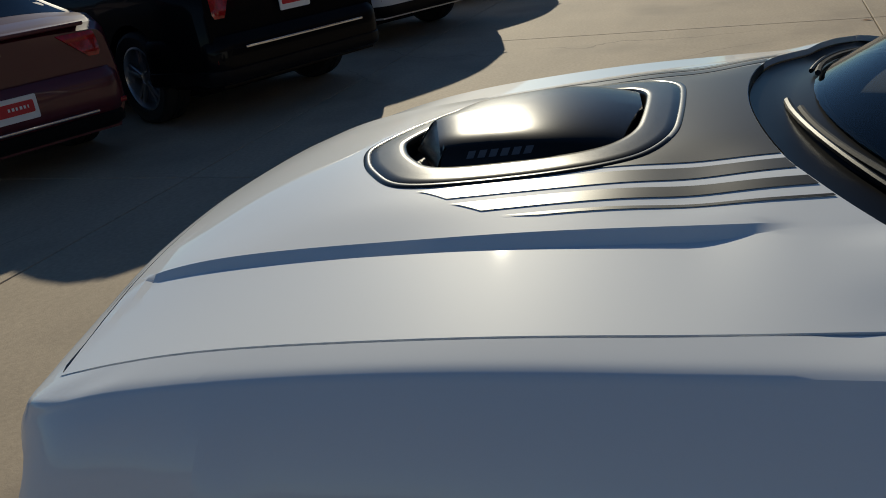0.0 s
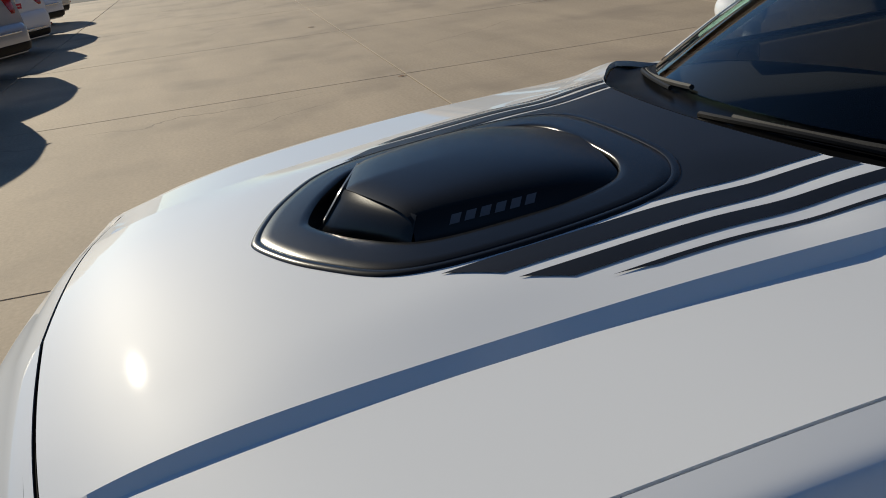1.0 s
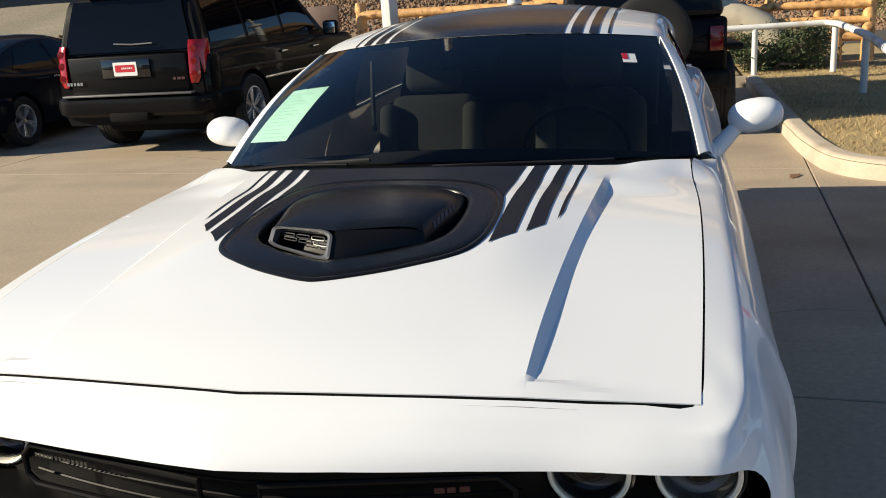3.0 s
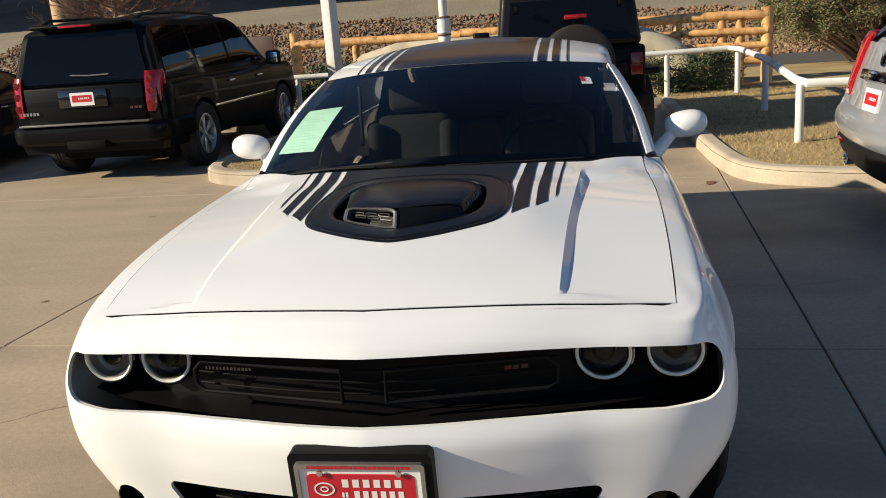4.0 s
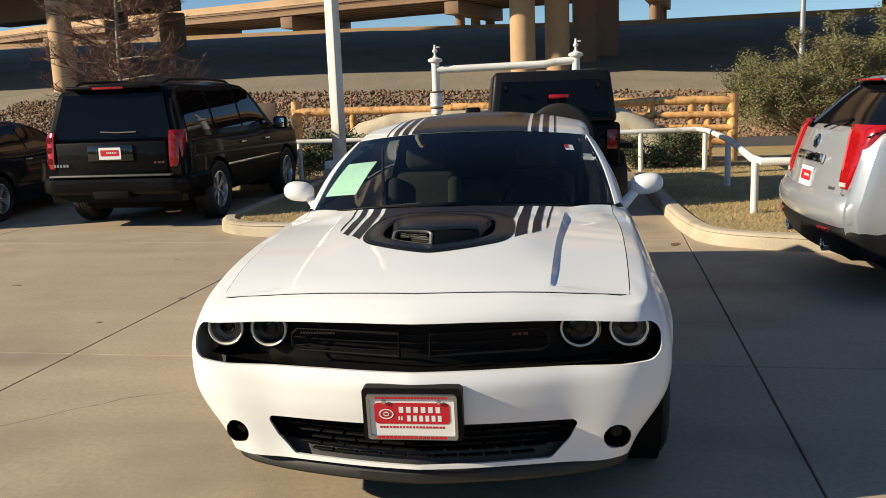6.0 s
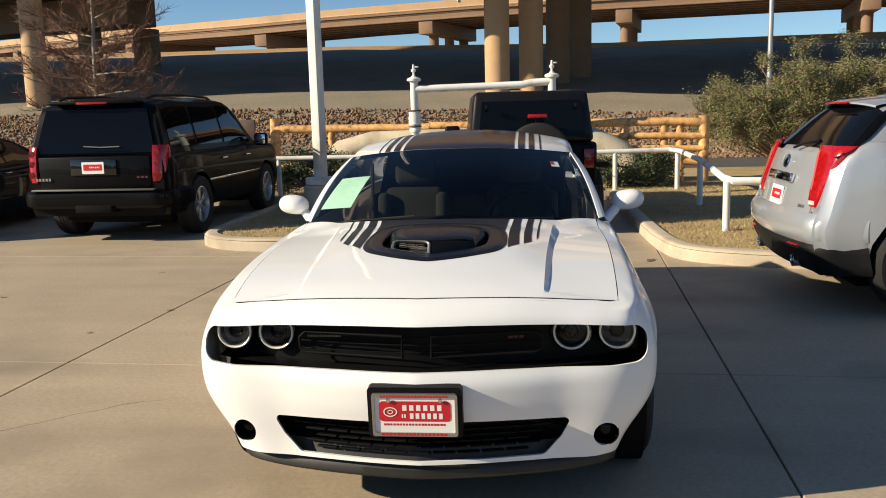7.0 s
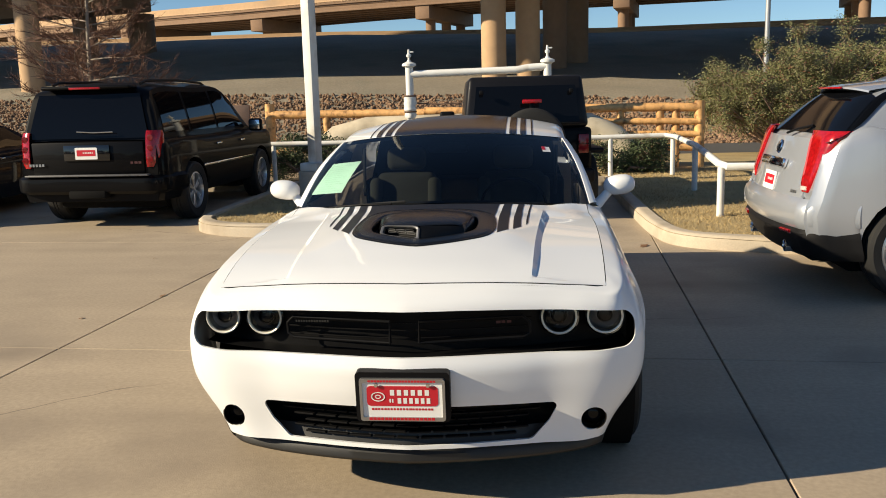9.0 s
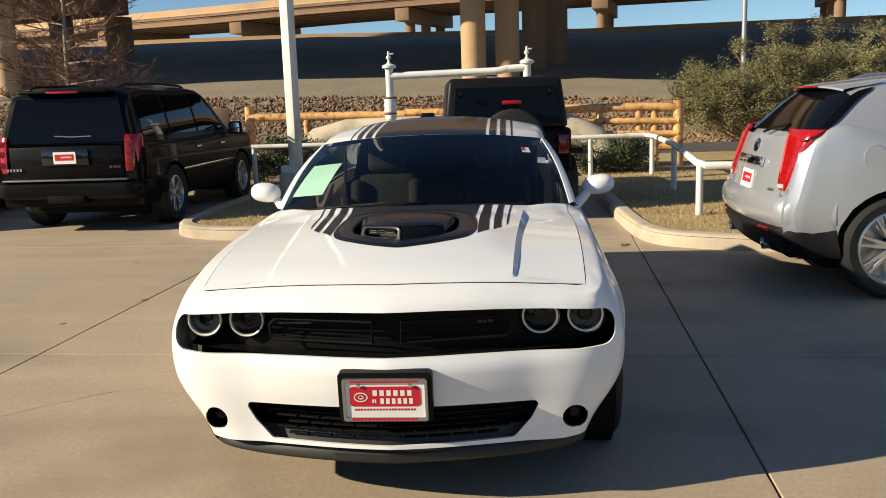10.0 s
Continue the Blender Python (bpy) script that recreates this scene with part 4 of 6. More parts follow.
# cabin
part("dashboard", grid([[(x, y, z - 0.03 * (x / 0.7) ** 2) for x in np.linspace(-0.74, 0.74, 15)] for y, z in ((1.40, 0.985), (1.6, 1.0), (1.85, 1.005), (2.0, 0.98), (2.05, 0.86), (1.98, 0.6))]), INTERIOR, coupe, "black dashboard")
part("steering_wheel", move(lathe([(0.185, 0.0), (0.190, 0.014), (0.20, 0.0), (0.190, -0.014), (0.185, 0.0)], 36), pose(0.38, 2.16, 0.93, -65, 0, 0)), INTERIOR, coupe)
part("cabin_floor", box((0, 2.9, 0.36), (1.5, 2.6, 0.08)), INTERIOR, coupe)
part("cabin_rear_shelf", box((0, 3.75, 0.80), (1.45, 0.9, 0.4), 0.03), INTERIOR, coupe)
for s in (1, -1):
    seat = part("seat", box((s * 0.37, 2.62, 0.52), (0.48, 0.52, 0.18), 0.06), SEAT, coupe, "grey cloth front seat")
    part("seat_back", box((0, 0, 0), (0.42, 0.13, 0.56), 0.055, seg=3), SEAT, seat).matrix_basis = pose(s * 0.37, 2.93, 0.80, -16, 0, 0)
    for e in (1, -1):
        part("bolster", box((0, 0, 0), (0.09, 0.17, 0.48), 0.04, seg=3), SEAT, seat).matrix_basis = pose(s * 0.37 + e * 0.20, 2.89, 0.80, -16, 0, 0)
    part("headrest", box((0, 0, 0), (0.27, 0.10, 0.16), 0.045, seg=3), SEAT, seat).matrix_basis = pose(s * 0.37, 3.01, 1.165, -12, 0, 0)
part("headliner", grid([[(lambda p: (p[0] * 0.97, p[1], p[2] - 0.03))(roof_point(-1 + 2 * i / 16, y)) for i in range(17)] for y in [2.20 + 1.48 * j / 14 for j in range(15)]]), INTERIOR, coupe, "black headliner")
part("rear_bulkhead", grid([[(x, 3.52 + 0.10 * v, 0.95 + 0.44 * v) for x in np.linspace(-0.72 + 0.1 * v, 0.72 - 0.1 * v, 9)] for v in np.linspace(0, 1, 5)]), INTERIOR, coupe)
for s in (1, -1):
    part("belt_strap", tube([(s * 0.66, 2.98, 1.24), (s * 0.655, 2.93, 1.08), (s * 0.65, 2.9, 0.92)], 0.012, 6), CELL_GREY, coupe)
part("rear_view_mirror", box((0, 2.12, 1.285), (0.24, 0.03, 0.06), 0.02), INTERIOR, coupe)
# papers behind the glass
def glass_sheet(u0, u1, v0, v1, skew, off):
    rows = []
    for j in range(9):
        row = []
        for i in range(9):
            v = v0 + (v1 - v0) * j / 8
            p = Vector(ws_point(u0 + (u1 - u0) * i / 8 + skew * j / 8, v))
            row.append(tuple(p + Vector((0, 0.3, -0.95)) * off))
        rows.append(row)
    return grid(rows)


sheet = part("window_sheet", glass_sheet(-0.975, -0.715, 0.17, 0.60, 0.045, 0.006), MINT, coupe, "pale mint buyer's sheet behind the windshield")
bm = bmesh.new()
for k in range(13):
    v = 0.20 + 0.029 * k
    bars(bm, -0.935, -0.725 - 0.04 * (k % 3), v, 0.006, 5 + k % 3, lambda x, z: tuple(Vector(ws_point(x, z)) + Vector((0, 0.3, -0.95)) * 0.004))
tagged(part("small_print", bm, INK, sheet), "rows of fine print", kind="stuff")
st = part("inspection_sticker", glass_sheet(0.770, 0.835, 0.695, 0.785, 0.0, -0.002), PAPER, coupe, "small white and red windshield sticker")
part("red_corner", glass_sheet(0.770, 0.797, 0.725, 0.785, 0.0, -0.0035), RED, st)

# ---- ground, slabs and islands ----
ASPHALT = material("asphalt", (0.075, 0.073, 0.070), 0.85, vary=0.15, scale=0.7, fine=0.2, fine_scale=60, bump=0.3, bump_scale=120)
CONCRETE = material("parking_concrete", (0.385, 0.308, 0.222), 0.82, vary=0.10, scale=0.9, fine=0.12, fine_scale=38, stain=(0.27, 0.215, 0.16), stain_scale=0.75, per_piece=0.04, bump=0.35, bump_scale=120, dist=0.003, coords="World", cracks=0.75)
KERB = material("kerb_concrete", (0.47, 0.40, 0.31), 0.8, vary=0.12, scale=2.5, fine=0.08, fine_scale=60, stain=(0.33, 0.27, 0.20), stain_scale=2.0, bump=0.3, bump_scale=90)
SOIL = material("dry_soil", (0.23, 0.175, 0.115), 0.95, vary=0.2, scale=1.2, fine=0.2, fine_scale=40, bump=0.5, bump_scale=50, dist=0.01)
STRAW = material("dormant_grass_mat", (0.40, 0.30, 0.15), 0.95, vary=0.2, scale=1.5, fine=0.25, fine_scale=70, bump=0.8, bump_scale=90, dist=0.01)
STRAW_BLADE = material("straw_blade", (0.42, 0.31, 0.15), 0.8, vary=0.25, scale=3)
SLOPE = material("grey_gravel_slope", (0.255, 0.220, 0.170), 0.95, vary=0.14, scale=0.35, fine=0.15, fine_scale=8, stain=(0.17, 0.17, 0.13), stain_scale=0.25, bump=0.5, bump_scale=9, dist=0.05)
ROCK = material("brown_rubble", (0.23, 0.14, 0.085), 0.9, vary=0.3, scale=1.3, fine=0.2, fine_scale=14)
LOG = material("peeled_pine_log", (0.66, 0.36, 0.14), 0.55, vary=0.28, scale=2.2, fine=0.22, fine_scale=14, stain=(0.12, 0.045, 0.018), stain_scale=7.5, bump=0.3, bump_scale=30, dist=0.005)
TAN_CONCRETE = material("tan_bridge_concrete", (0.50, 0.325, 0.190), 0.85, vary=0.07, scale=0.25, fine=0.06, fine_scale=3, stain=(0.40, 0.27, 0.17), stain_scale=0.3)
# the bridge concrete again, its colour darkened and browned for shade
SHADED_CONCRETE = material("shaded_bridge_concrete", (0.25, 0.155, 0.098), 0.85, vary=0.1, scale=0.3, fine=0.08, fine_scale=3)
PALE_PIPE = material("weathered_pale_pipe", (0.58, 0.50, 0.37), 0.7, vary=0.12, scale=2, stain=(0.33, 0.27, 0.19), stain_scale=1.5, bump=0.2, bump_scale=40)
GALV = material("galvanised_pole", (0.42, 0.43, 0.44), 0.45, metal=0.5, vary=0.08, scale=2)
BARK = material("grey_brown_bark", (0.22, 0.155, 0.125), 0.9, vary=0.2, scale=8, bump=0.4, bump_scale=40)
LEAF = material("olive_leaf", (0.175, 0.180, 0.072), 0.6, vary=0.45, scale=2.0, stain=(0.145, 0.118, 0.052), stain_scale=3.0)
RED_LEAF = material("reddish_leaf", (0.23, 0.085, 0.05), 0.6, vary=0.3, scale=5)
JUNIPER = material("juniper_green", (0.055, 0.078, 0.030), 0.7, vary=0.35, scale=4)


def fbm(x, y, s=1.0):
    return noise.noise((x * s, y * s, 0.3)) + 0.5 * noise.noise((x * s * 2.1, y * s * 2.1, 1.7))


def land(x, y):
    """Height of the land behind the lot: level, a bank of rubble, then the highway embankment."""
    tilt = 0.9 - 0.6 * smooth(-12, 10, x)
    z = -0.07
    z += (1.0 + tilt) * smooth(24, 33, y)
    z += (5.95 - 0.42 * smooth(-14, 6, x) - 0.9 - tilt) * max(0.0, min(1.0, (y - 31) / 27))
    z += 0.06 * fbm(x, y, 0.35) * smooth(20, 26, y)
    return z


xs = [-1500, -700, -300, -140, -90] + [-66 + 3 * i for i in range(45)] + [90, 140, 300, 700, 1500]
ys = [-1200, -400, -120, -40, -12, 0, 12, 16, 19] + [20 + 1.0 * i for i in range(42)] + [64, 70, 90, 140, 300, 700, 1500]
tagged(part("ground", grid([[(x, y, land(x, y)) for x in xs] for y in ys]), SLOPE), "grey gravelly ground rising to the highway embankment", "ground", kind="structure")

# concrete slabs with open joints, laid a little askew to the car
lot = thing("pavement", "tan concrete parking slabs with dark joints", "pavement", kind="structure")
PITCH_X, PITCH_Y = 4.25, 4.27
turn = pose(1.60, 2.10, 0, 0, 0, -2.9)
slab = finish(box((PITCH_X / 2, PITCH_Y / 2, -0.035), (PITCH_X - 0.011, PITCH_Y - 0.011, 0.07), 0.004, seg=1))
slab.materials.append(CONCRETE)
for i in range(-7, 4):
    for j in range(-5, 3):
        ob = new("slab", slab)
        ob.parent = lot
        ob.matrix_basis = turn @ Matrix.Translation((i * PITCH_X, j * PITCH_Y, 0))
part("joint_filler", move(box((-8, -2, -0.055), (60, 40, 0.03)), Matrix()), material("joint_tar", (0.035, 0.03, 0.026), 0.9), lot)

tagged(part("road", grid([[(x, y, 0.0) for x in (-200, -60, -20, 0, 20, 60, 200)] for y in (18.2, 21, 24)]), ASPHALT), "grey asphalt frontage road behind the fence", "road", kind="structure")


def kerb(points, label, height=0.15, width=0.16, closed=False):
    """A kerb with a rounded top along a line."""
    pts = [Vector((*p, 0)) for p in points]
    prof = [(0.0, -0.05), (0.0, 0.09), (0.012, 0.125), (0.035, height - 0.004), (0.065, height), (width, height), (width, -0.05)]
    rows = []
    for i, p in enumerate(pts):
        d = (pts[(i + 1) % len(pts) if closed else min(i + 1, len(pts) - 1)] - pts[(i - 1) % len(pts) if closed else max(i - 1, 0)]).normalized()
        nrm = Vector((-d.y, d.x, 0))
        rows.append([tuple(p + nrm * a + Vector((0, 0, b))) for a, b in prof])
    return tagged(part("kerb", grid(rows), KERB, sharp=40), label, "kerb", kind="structure")


def smooth_line(pts, n=3):
    for _ in range(n):
        q = [pts[0]]
        for a, b in zip(pts, pts[1:]):
            q += [(0.75 * a[0] + 0.25 * b[0], 0.75 * a[1] + 0.25 * b[1]), (0.25 * a[0] + 0.75 * b[0], 0.25 * a[1] + 0.75 * b[1])]
        pts = q + [pts[-1]]
    return pts


right_line = smooth_line([(14, 5.2), (6, 5.35), (3.3, 5.42), (2.45, 5.72), (1.98, 6.02), (1.84, 6.6), (1.80, 8), (1.80, 12.4)])
left_line = smooth_line([(-1.55, 12.4), (-1.55, 8.2), (-1.65, 7.2), (-2.2, 6.9), (-3.1, 6.95), (-3.75, 7.5), (-3.80, 8.6), (-3.75, 12.4)])
kerb(right_line[::-1], "worn tan concrete kerb round the grass island", width=0.16)
kerb(left_line[::-1], "worn tan concrete kerb round the pole island", width=0.16)


def fill(line, extra, z, name, mat, label):
    bm = bmesh.new()
    bm.faces.new([bm.verts.new((x, y, z)) for x, y in line + extra])
    bmesh.ops.triangulate(bm, faces=bm.faces[:])
    bmesh.ops.subdivide_edges(bm, edges=bm.edges[:], cuts=2, use_grid_fill=True)
    for v in bm.verts:
        v.co.z += 0.012 * fbm(v.co.x, v.co.y, 1.3)
    return tagged(part(name, bm, mat), label, "ground", kind="structure")


fill(right_line, [(1.80, 18.1), (14, 18.1)], 0.118, "grass_bed", STRAW, "dormant straw-coloured lawn inside the kerb")
fill(left_line, [], 0.118, "grass_bed", STRAW, "dormant grass on the pole island")
fill([(1.80, 12.4), (-14, 12.4), (-14, 18.1), (1.80, 18.1)], [], 0.06, "planting_bed", SOIL, "bare brown planting bed before the fence")
kerb([(-14, 12.45), (-3.75, 12.45)][::-1], "tan kerb at the head of the parking bays")
kerb([(-1.55, 12.45), (1.80, 12.45)][::-1], "tan kerb at the head of the parking bay")

rng = random.Random(5)


def inside(line, x, y):
    c = False
    for (x0, y0), (x1, y1) in zip(line, line[1:] + line[:1]):
        if (y0 > y) != (y1 > y) and x < (x1 - x0) * (y - y0) / (y1 - y0) + x0:
            c = not c
    return c


def blades(poly, n, name, label, h0=0.02, h1=0.05):
    verts, faces = [], []
    x0, x1 = min(p[0] for p in poly), max(p[0] for p in poly)
    y0, y1 = min(p[1] for p in poly), max(p[1] for p in poly)
    while len(faces) < n:
        x, y = rng.uniform(x0, x1), rng.uniform(y0, y1)
        if not inside(poly, x, y):
            continue
        a, h, w = rng.uniform(0, 6.28), rng.uniform(h0, h1), rng.uniform(0.003, 0.006)
        lx, ly = rng.uniform(-0.05, 0.05), rng.uniform(-0.05, 0.05)
        k = len(verts)
        verts += [(x - w * math.cos(a), y - w * math.sin(a), 0.11), (x + w * math.cos(a), y + w * math.sin(a), 0.11), (x + lx, y + ly, 0.11 + h)]
        faces.append((k, k + 1, k + 2))
    me = bpy.data.meshes.new(name)
    me.from_pydata(verts, [], faces)
    me.materials.append(STRAW_BLADE)
    return tagged(new(name, me), label, "grass", kind="stuff")


blades([(2.0, 6.2), (2.6, 5.9), (6.5, 5.6), (6.5, 14), (2.0, 14)], 34000, "grass", "dry straw-coloured grass blades on the island")
blades([(-3.55, 7.6), (-3.0, 7.15), (-1.8, 7.2), (-1.8, 12), (-3.55, 12)], 7000, "grass", "dry grass blades on the pole island")

# leaves and chips on the lot
chip = material("dry_leaf", (0.23, 0.12, 0.06), 0.8)
for x, y, s in ((1.66, 6.05, 0.09), (-2.58, 3.85, 0.05), (-12.1, 2.5, 0.06), (-6.76, 2.46, 0.05), (0.75, 0.1, 0.03), (-2.9, 3.1, 0.03), (-4.4, 4.4, 0.04), (-3.4, 5.6, 0.03)):
    bm = bmesh.new()
    bm.faces.new([bm.verts.new((s * a, s * b * 0.5, 0.004 + s * c)) for a, b, c in ((-1, 0, 0.05), (-0.2, -0.9, 0), (0.9, -0.4, 0.12), (1.0, 0.3, 0.02), (0.1, 0.8, 0.15))])
    ob = tagged(part("fallen_leaf", bm, chip), "small dry brown leaf lying on concrete", "leaf", "leaves on the lot")
    ob.matrix_basis = pose(x, y, 0.0, 0, 0, 37 * x)

# rubble bank
def rubble(n, area, name, label, smin, smax):
    verts, faces = [], []
    base = bmesh.new()
    bmesh.ops.create_icosphere(base, subdivisions=1, radius=1.0)
    bv = [v.co.copy() for v in base.verts]
    bf = [[v.index for v in f.verts] for f in base.faces]
    base.free()
    for _ in range(n):
        x, y = area()
        s = rng.uniform(smin, smax)
        m = pose(x, y, land(x, y) + 0.2 * s, rng.uniform(0, 360), rng.uniform(0, 360), rng.uniform(0, 360)) @ Matrix.Diagonal((s, s * rng.uniform(0.6, 1), s * rng.uniform(0.45, 0.8), 1))
        k = len(verts)
        verts += [tuple(m @ (v * rng.uniform(0.75, 1.15))) for v in bv]
        faces += [[i + k for i in f] for f in bf]
    me = bpy.data.meshes.new(name)
    me.from_pydata(verts, [], faces)
    me.materials.append(ROCK)
    return tagged(new(name, me), label, "rocks", kind="stuff")


rubble(17000, lambda: (rng.uniform(-22, 12), 24.3 + 7.5 * rng.random() ** 1.2), "rubble", "brown broken rock covering the bank", 0.045, 0.11)

# ---- highway bridges ----
def ribbon(line, profile, mat, name, parent):
    """Pulls an (across, up) outline along a plan line of (x, y, z)."""
    pts = [Vector(p) for p in line]
    rows = []
    for i, p in enumerate(pts):
        d = pts[min(i + 1, len(pts) - 1)] - pts[max(i - 1, 0)]
        d.z = 0
        d.normalize()
        nrm = Vector((-d.y, d.x, 0))
        rows.append([tuple(p + nrm * a + Vector((0, 0, b))) for a, b in profile])
    bm = grid(rows, closed=True)
    return part(name, bm, mat, parent, sharp=30)


def line_at(line, d):
    pts = [Vector(p) for p in line]
    for a, b in zip(pts, pts[1:]):
        l = (b - a).length
        if d <= l:
            t = (b - a).normalized()
            return a + t * d, t
        d -= l
    return pts[-1], (pts[-1] - pts[-2]).normalized()


def viaduct(name, label, line, width, girders, rail, depth, piers, pier_r, foot):
    """A deck with parapets, girders and capped round columns. line: the near edge at road height."""
    v = thing(name, label, "bridge", kind="structure")
    # only parapets keep the lit tan; everything below has shade in its colour
    ribbon(line, [(0, 0), (width, 0), (width, -0.28), (0, -0.28)], SHADED_CONCRETE, "deck", v)
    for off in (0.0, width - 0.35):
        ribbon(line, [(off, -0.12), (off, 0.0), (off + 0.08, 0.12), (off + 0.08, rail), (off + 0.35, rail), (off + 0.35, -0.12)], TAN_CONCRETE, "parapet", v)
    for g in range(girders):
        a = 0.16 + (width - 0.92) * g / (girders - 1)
        ribbon(line, [(a, -0.28), (a + 0.6, -0.28), (a + 0.6, -0.42), (a + 0.48, -0.50), (a + 0.48, -depth + 0.18), (a + 0.6, -depth + 0.1), (a + 0.6, -depth), (a, -depth), (a, -depth + 0.1), (a + 0.08, -depth + 0.18), (a + 0.08, -0.50), (a, -0.42)], SHADED_CONCRETE, "girder", v)
    for d in piers:
        p, t = line_at(line, d)
        t.z = 0
        t.normalize()
        ang = math.degrees(math.atan2(t.y, t.x))
        top = p.z - depth
        cap = part("pier_cap", box((0, width / 2, -0.65), (1.5, width - 0.6, 1.3), 0.05), SHADED_CONCRETE, v)
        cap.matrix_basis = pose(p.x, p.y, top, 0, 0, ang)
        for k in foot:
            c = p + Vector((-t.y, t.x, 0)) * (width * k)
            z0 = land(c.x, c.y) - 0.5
            part("column", lathe([(pier_r, 0.0), (pier_r, top - 1.3 - z0 + 0.02)], 28, "Z", (c.x, c.y, z0)), SHADED_CONCRETE, v)
    return v


# far lit viaduct
viaduct("viaduct_far", "tan concrete viaduct lit by low sun, shade painted into the girders below", [(-190, 196, 14.2), (-73, 119, 12.7), (-31, 91, 11.25), (-20, 87.6, 11.44), (-5, 83, 11.5), (31, 76, 11.5), (110, 66, 11.6)], 13, 7, 0.72, 1.0,
        [110, 139.5, 169.2, 193.6, 212.9, 232.2, 252.9, 273], 0.5, (0.18, 0.5, 0.82))
# ramp on the embankment's crest
ramp = thing("ramp_wall", "tan concrete parapet along the embankment crest", "wall", kind="structure")
CREST = [(-200, 61, 6.1), (-60, 59.5, 5.92), (-13, 59, 5.80), (6, 58.9, 5.44), (17, 58.8, 5.52), (60, 58.5, 5.7), (200, 57, 5.8)]
ribbon(CREST, [(0, -1.2), (0, 0.2), (0.06, 0.26), (0.08, 0.50), (0.4, 0.50), (0.4, -1.2)], TAN_CONCRETE, "parapet", ramp)
ribbon(CREST, [(0.3, 0.2), (14, 0.2), (14, -1.0), (0.3, -1.0)], ASPHALT, "ramp_deck", ramp)
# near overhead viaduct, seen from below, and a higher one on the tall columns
# the near deck's unseen left end bends closer, to shade its columns
viaduct("viaduct_near", "concrete viaduct overhead on round columns, its shade painted in brown", [(-150, 64, 9.7), (-75, 46.5, 9.7), (-45, 39.6, 9.7), (-30, 38.6, 9.7), (-19.7, 37.6, 9.7), (-14, 36.0, 9.7)], 7.5, 4, 1.0, 1.6, [], 0.65, (0.2,))
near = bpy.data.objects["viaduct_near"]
# added deck out of view; its edge sets the shade line on the columns
viaduct("viaduct_shade_deck", "unseen narrow deck set to shade the tall columns", [(-13.98, 34.8, 9.7), (-10, 33.3, 9.7), (0, 29.7, 9.75), (40, 15.3, 9.9), (120, -13.3, 10.2)], 4.6, 3, 1.0, 1.6, [], 0.65, (0.2,))
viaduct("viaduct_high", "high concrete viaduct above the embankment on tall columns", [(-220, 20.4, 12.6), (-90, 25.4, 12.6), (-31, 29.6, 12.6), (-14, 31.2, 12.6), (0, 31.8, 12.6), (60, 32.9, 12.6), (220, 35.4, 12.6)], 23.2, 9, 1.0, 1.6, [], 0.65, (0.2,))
high = bpy.data.objects["viaduct_high"]


def column_at(x, y, r, top, parent, mat=TAN_CONCRETE):
    z0 = land(x, y) - 0.4
    part("column", lathe([(r, 0.0), (r, top - z0)], 32, "Z", (x, y, z0)), mat, parent)


# columns under the near deck, their shade painted in by the darker concrete
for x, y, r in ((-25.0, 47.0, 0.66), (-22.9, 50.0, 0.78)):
    column_at(x, y, r, 7.0, near, SHADED_CONCRETE)
part("pier_cap", box((0, 0, 0), (14, 2.2, 1.6), 0.06), SHADED_CONCRETE, near).matrix_basis = pose(-27.0, 46.2, 7.4, 0, 0, -19)
# the two rear columns get the darker copy as painted shade
for x, y, r, mat in ((-21.1, 34.2, 0.50, TAN_CONCRETE), (-0.90, 35.7, 0.54, TAN_CONCRETE), (0.57, 37.5, 0.545, TAN_CONCRETE), (1.86, 40.0, 0.57, SHADED_CONCRETE), (3.04, 42.5, 0.58, SHADED_CONCRETE)):
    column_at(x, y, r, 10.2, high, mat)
part("pier_cap", box((0, 0, 0), (6.2, 1.6, 1.2), 0.06), SHADED_CONCRETE, high).matrix_basis = pose(1.0, 37.5, 10.5, 0, 0, 43)

# street lamps
lamp = thing("street_lamp", "tall grey steel street lamp pole behind the shrub", "street lamp")
part("pole", tube([(7.9, 25.5, -0.1), (7.9, 25.5, 5), (7.9, 25.5, 9)], 0.085, 14, taper=0.06), GALV, lamp)
part("arm", tube([(7.9, 25.5, 9), (7.6, 25.3, 9.3), (6.4, 24.8, 9.5)], 0.04, 8), GALV, lamp)
part("lamp_head", box((6.1, 24.7, 9.5), (0.6, 0.25, 0.14), 0.04), GALV, lamp)
lamp = thing("street_lamp", "slim grey lamp on the far viaduct", "street lamp")
part("pole", tube([(-6.2, 83.4, 12), (-6.2, 83.4, 17), (-6.5, 83.4, 18.3), (-7.6, 83.4, 18.9)], 0.11, 8), GALV, lamp)

# ---- fence, pipes, rails ----
fence = thing("log_fence", "yellow peeled-log rail fence with knotty posts", "fence")


def log(a, b, r, parent, name="rail"):
    pts = []
    n = 14
    for k in range(n + 1):
        p = Vector(a).lerp(Vector(b), k / n)
        j = 0.012
        pts.append(p + Vector((0, noise.noise(p * 1.3) * j, noise.noise(p * 1.7 + Vector((3, 1, 2))) * j)))
    bm = tube(pts, r, 12)
    for v in bm.verts:
        v.co += 0.006 * noise.noise_vector(v.co * 9)
    return part(name, bm, LOG, parent)


def fy(x):
    return 15.3 - 0.105 * (x + 5)


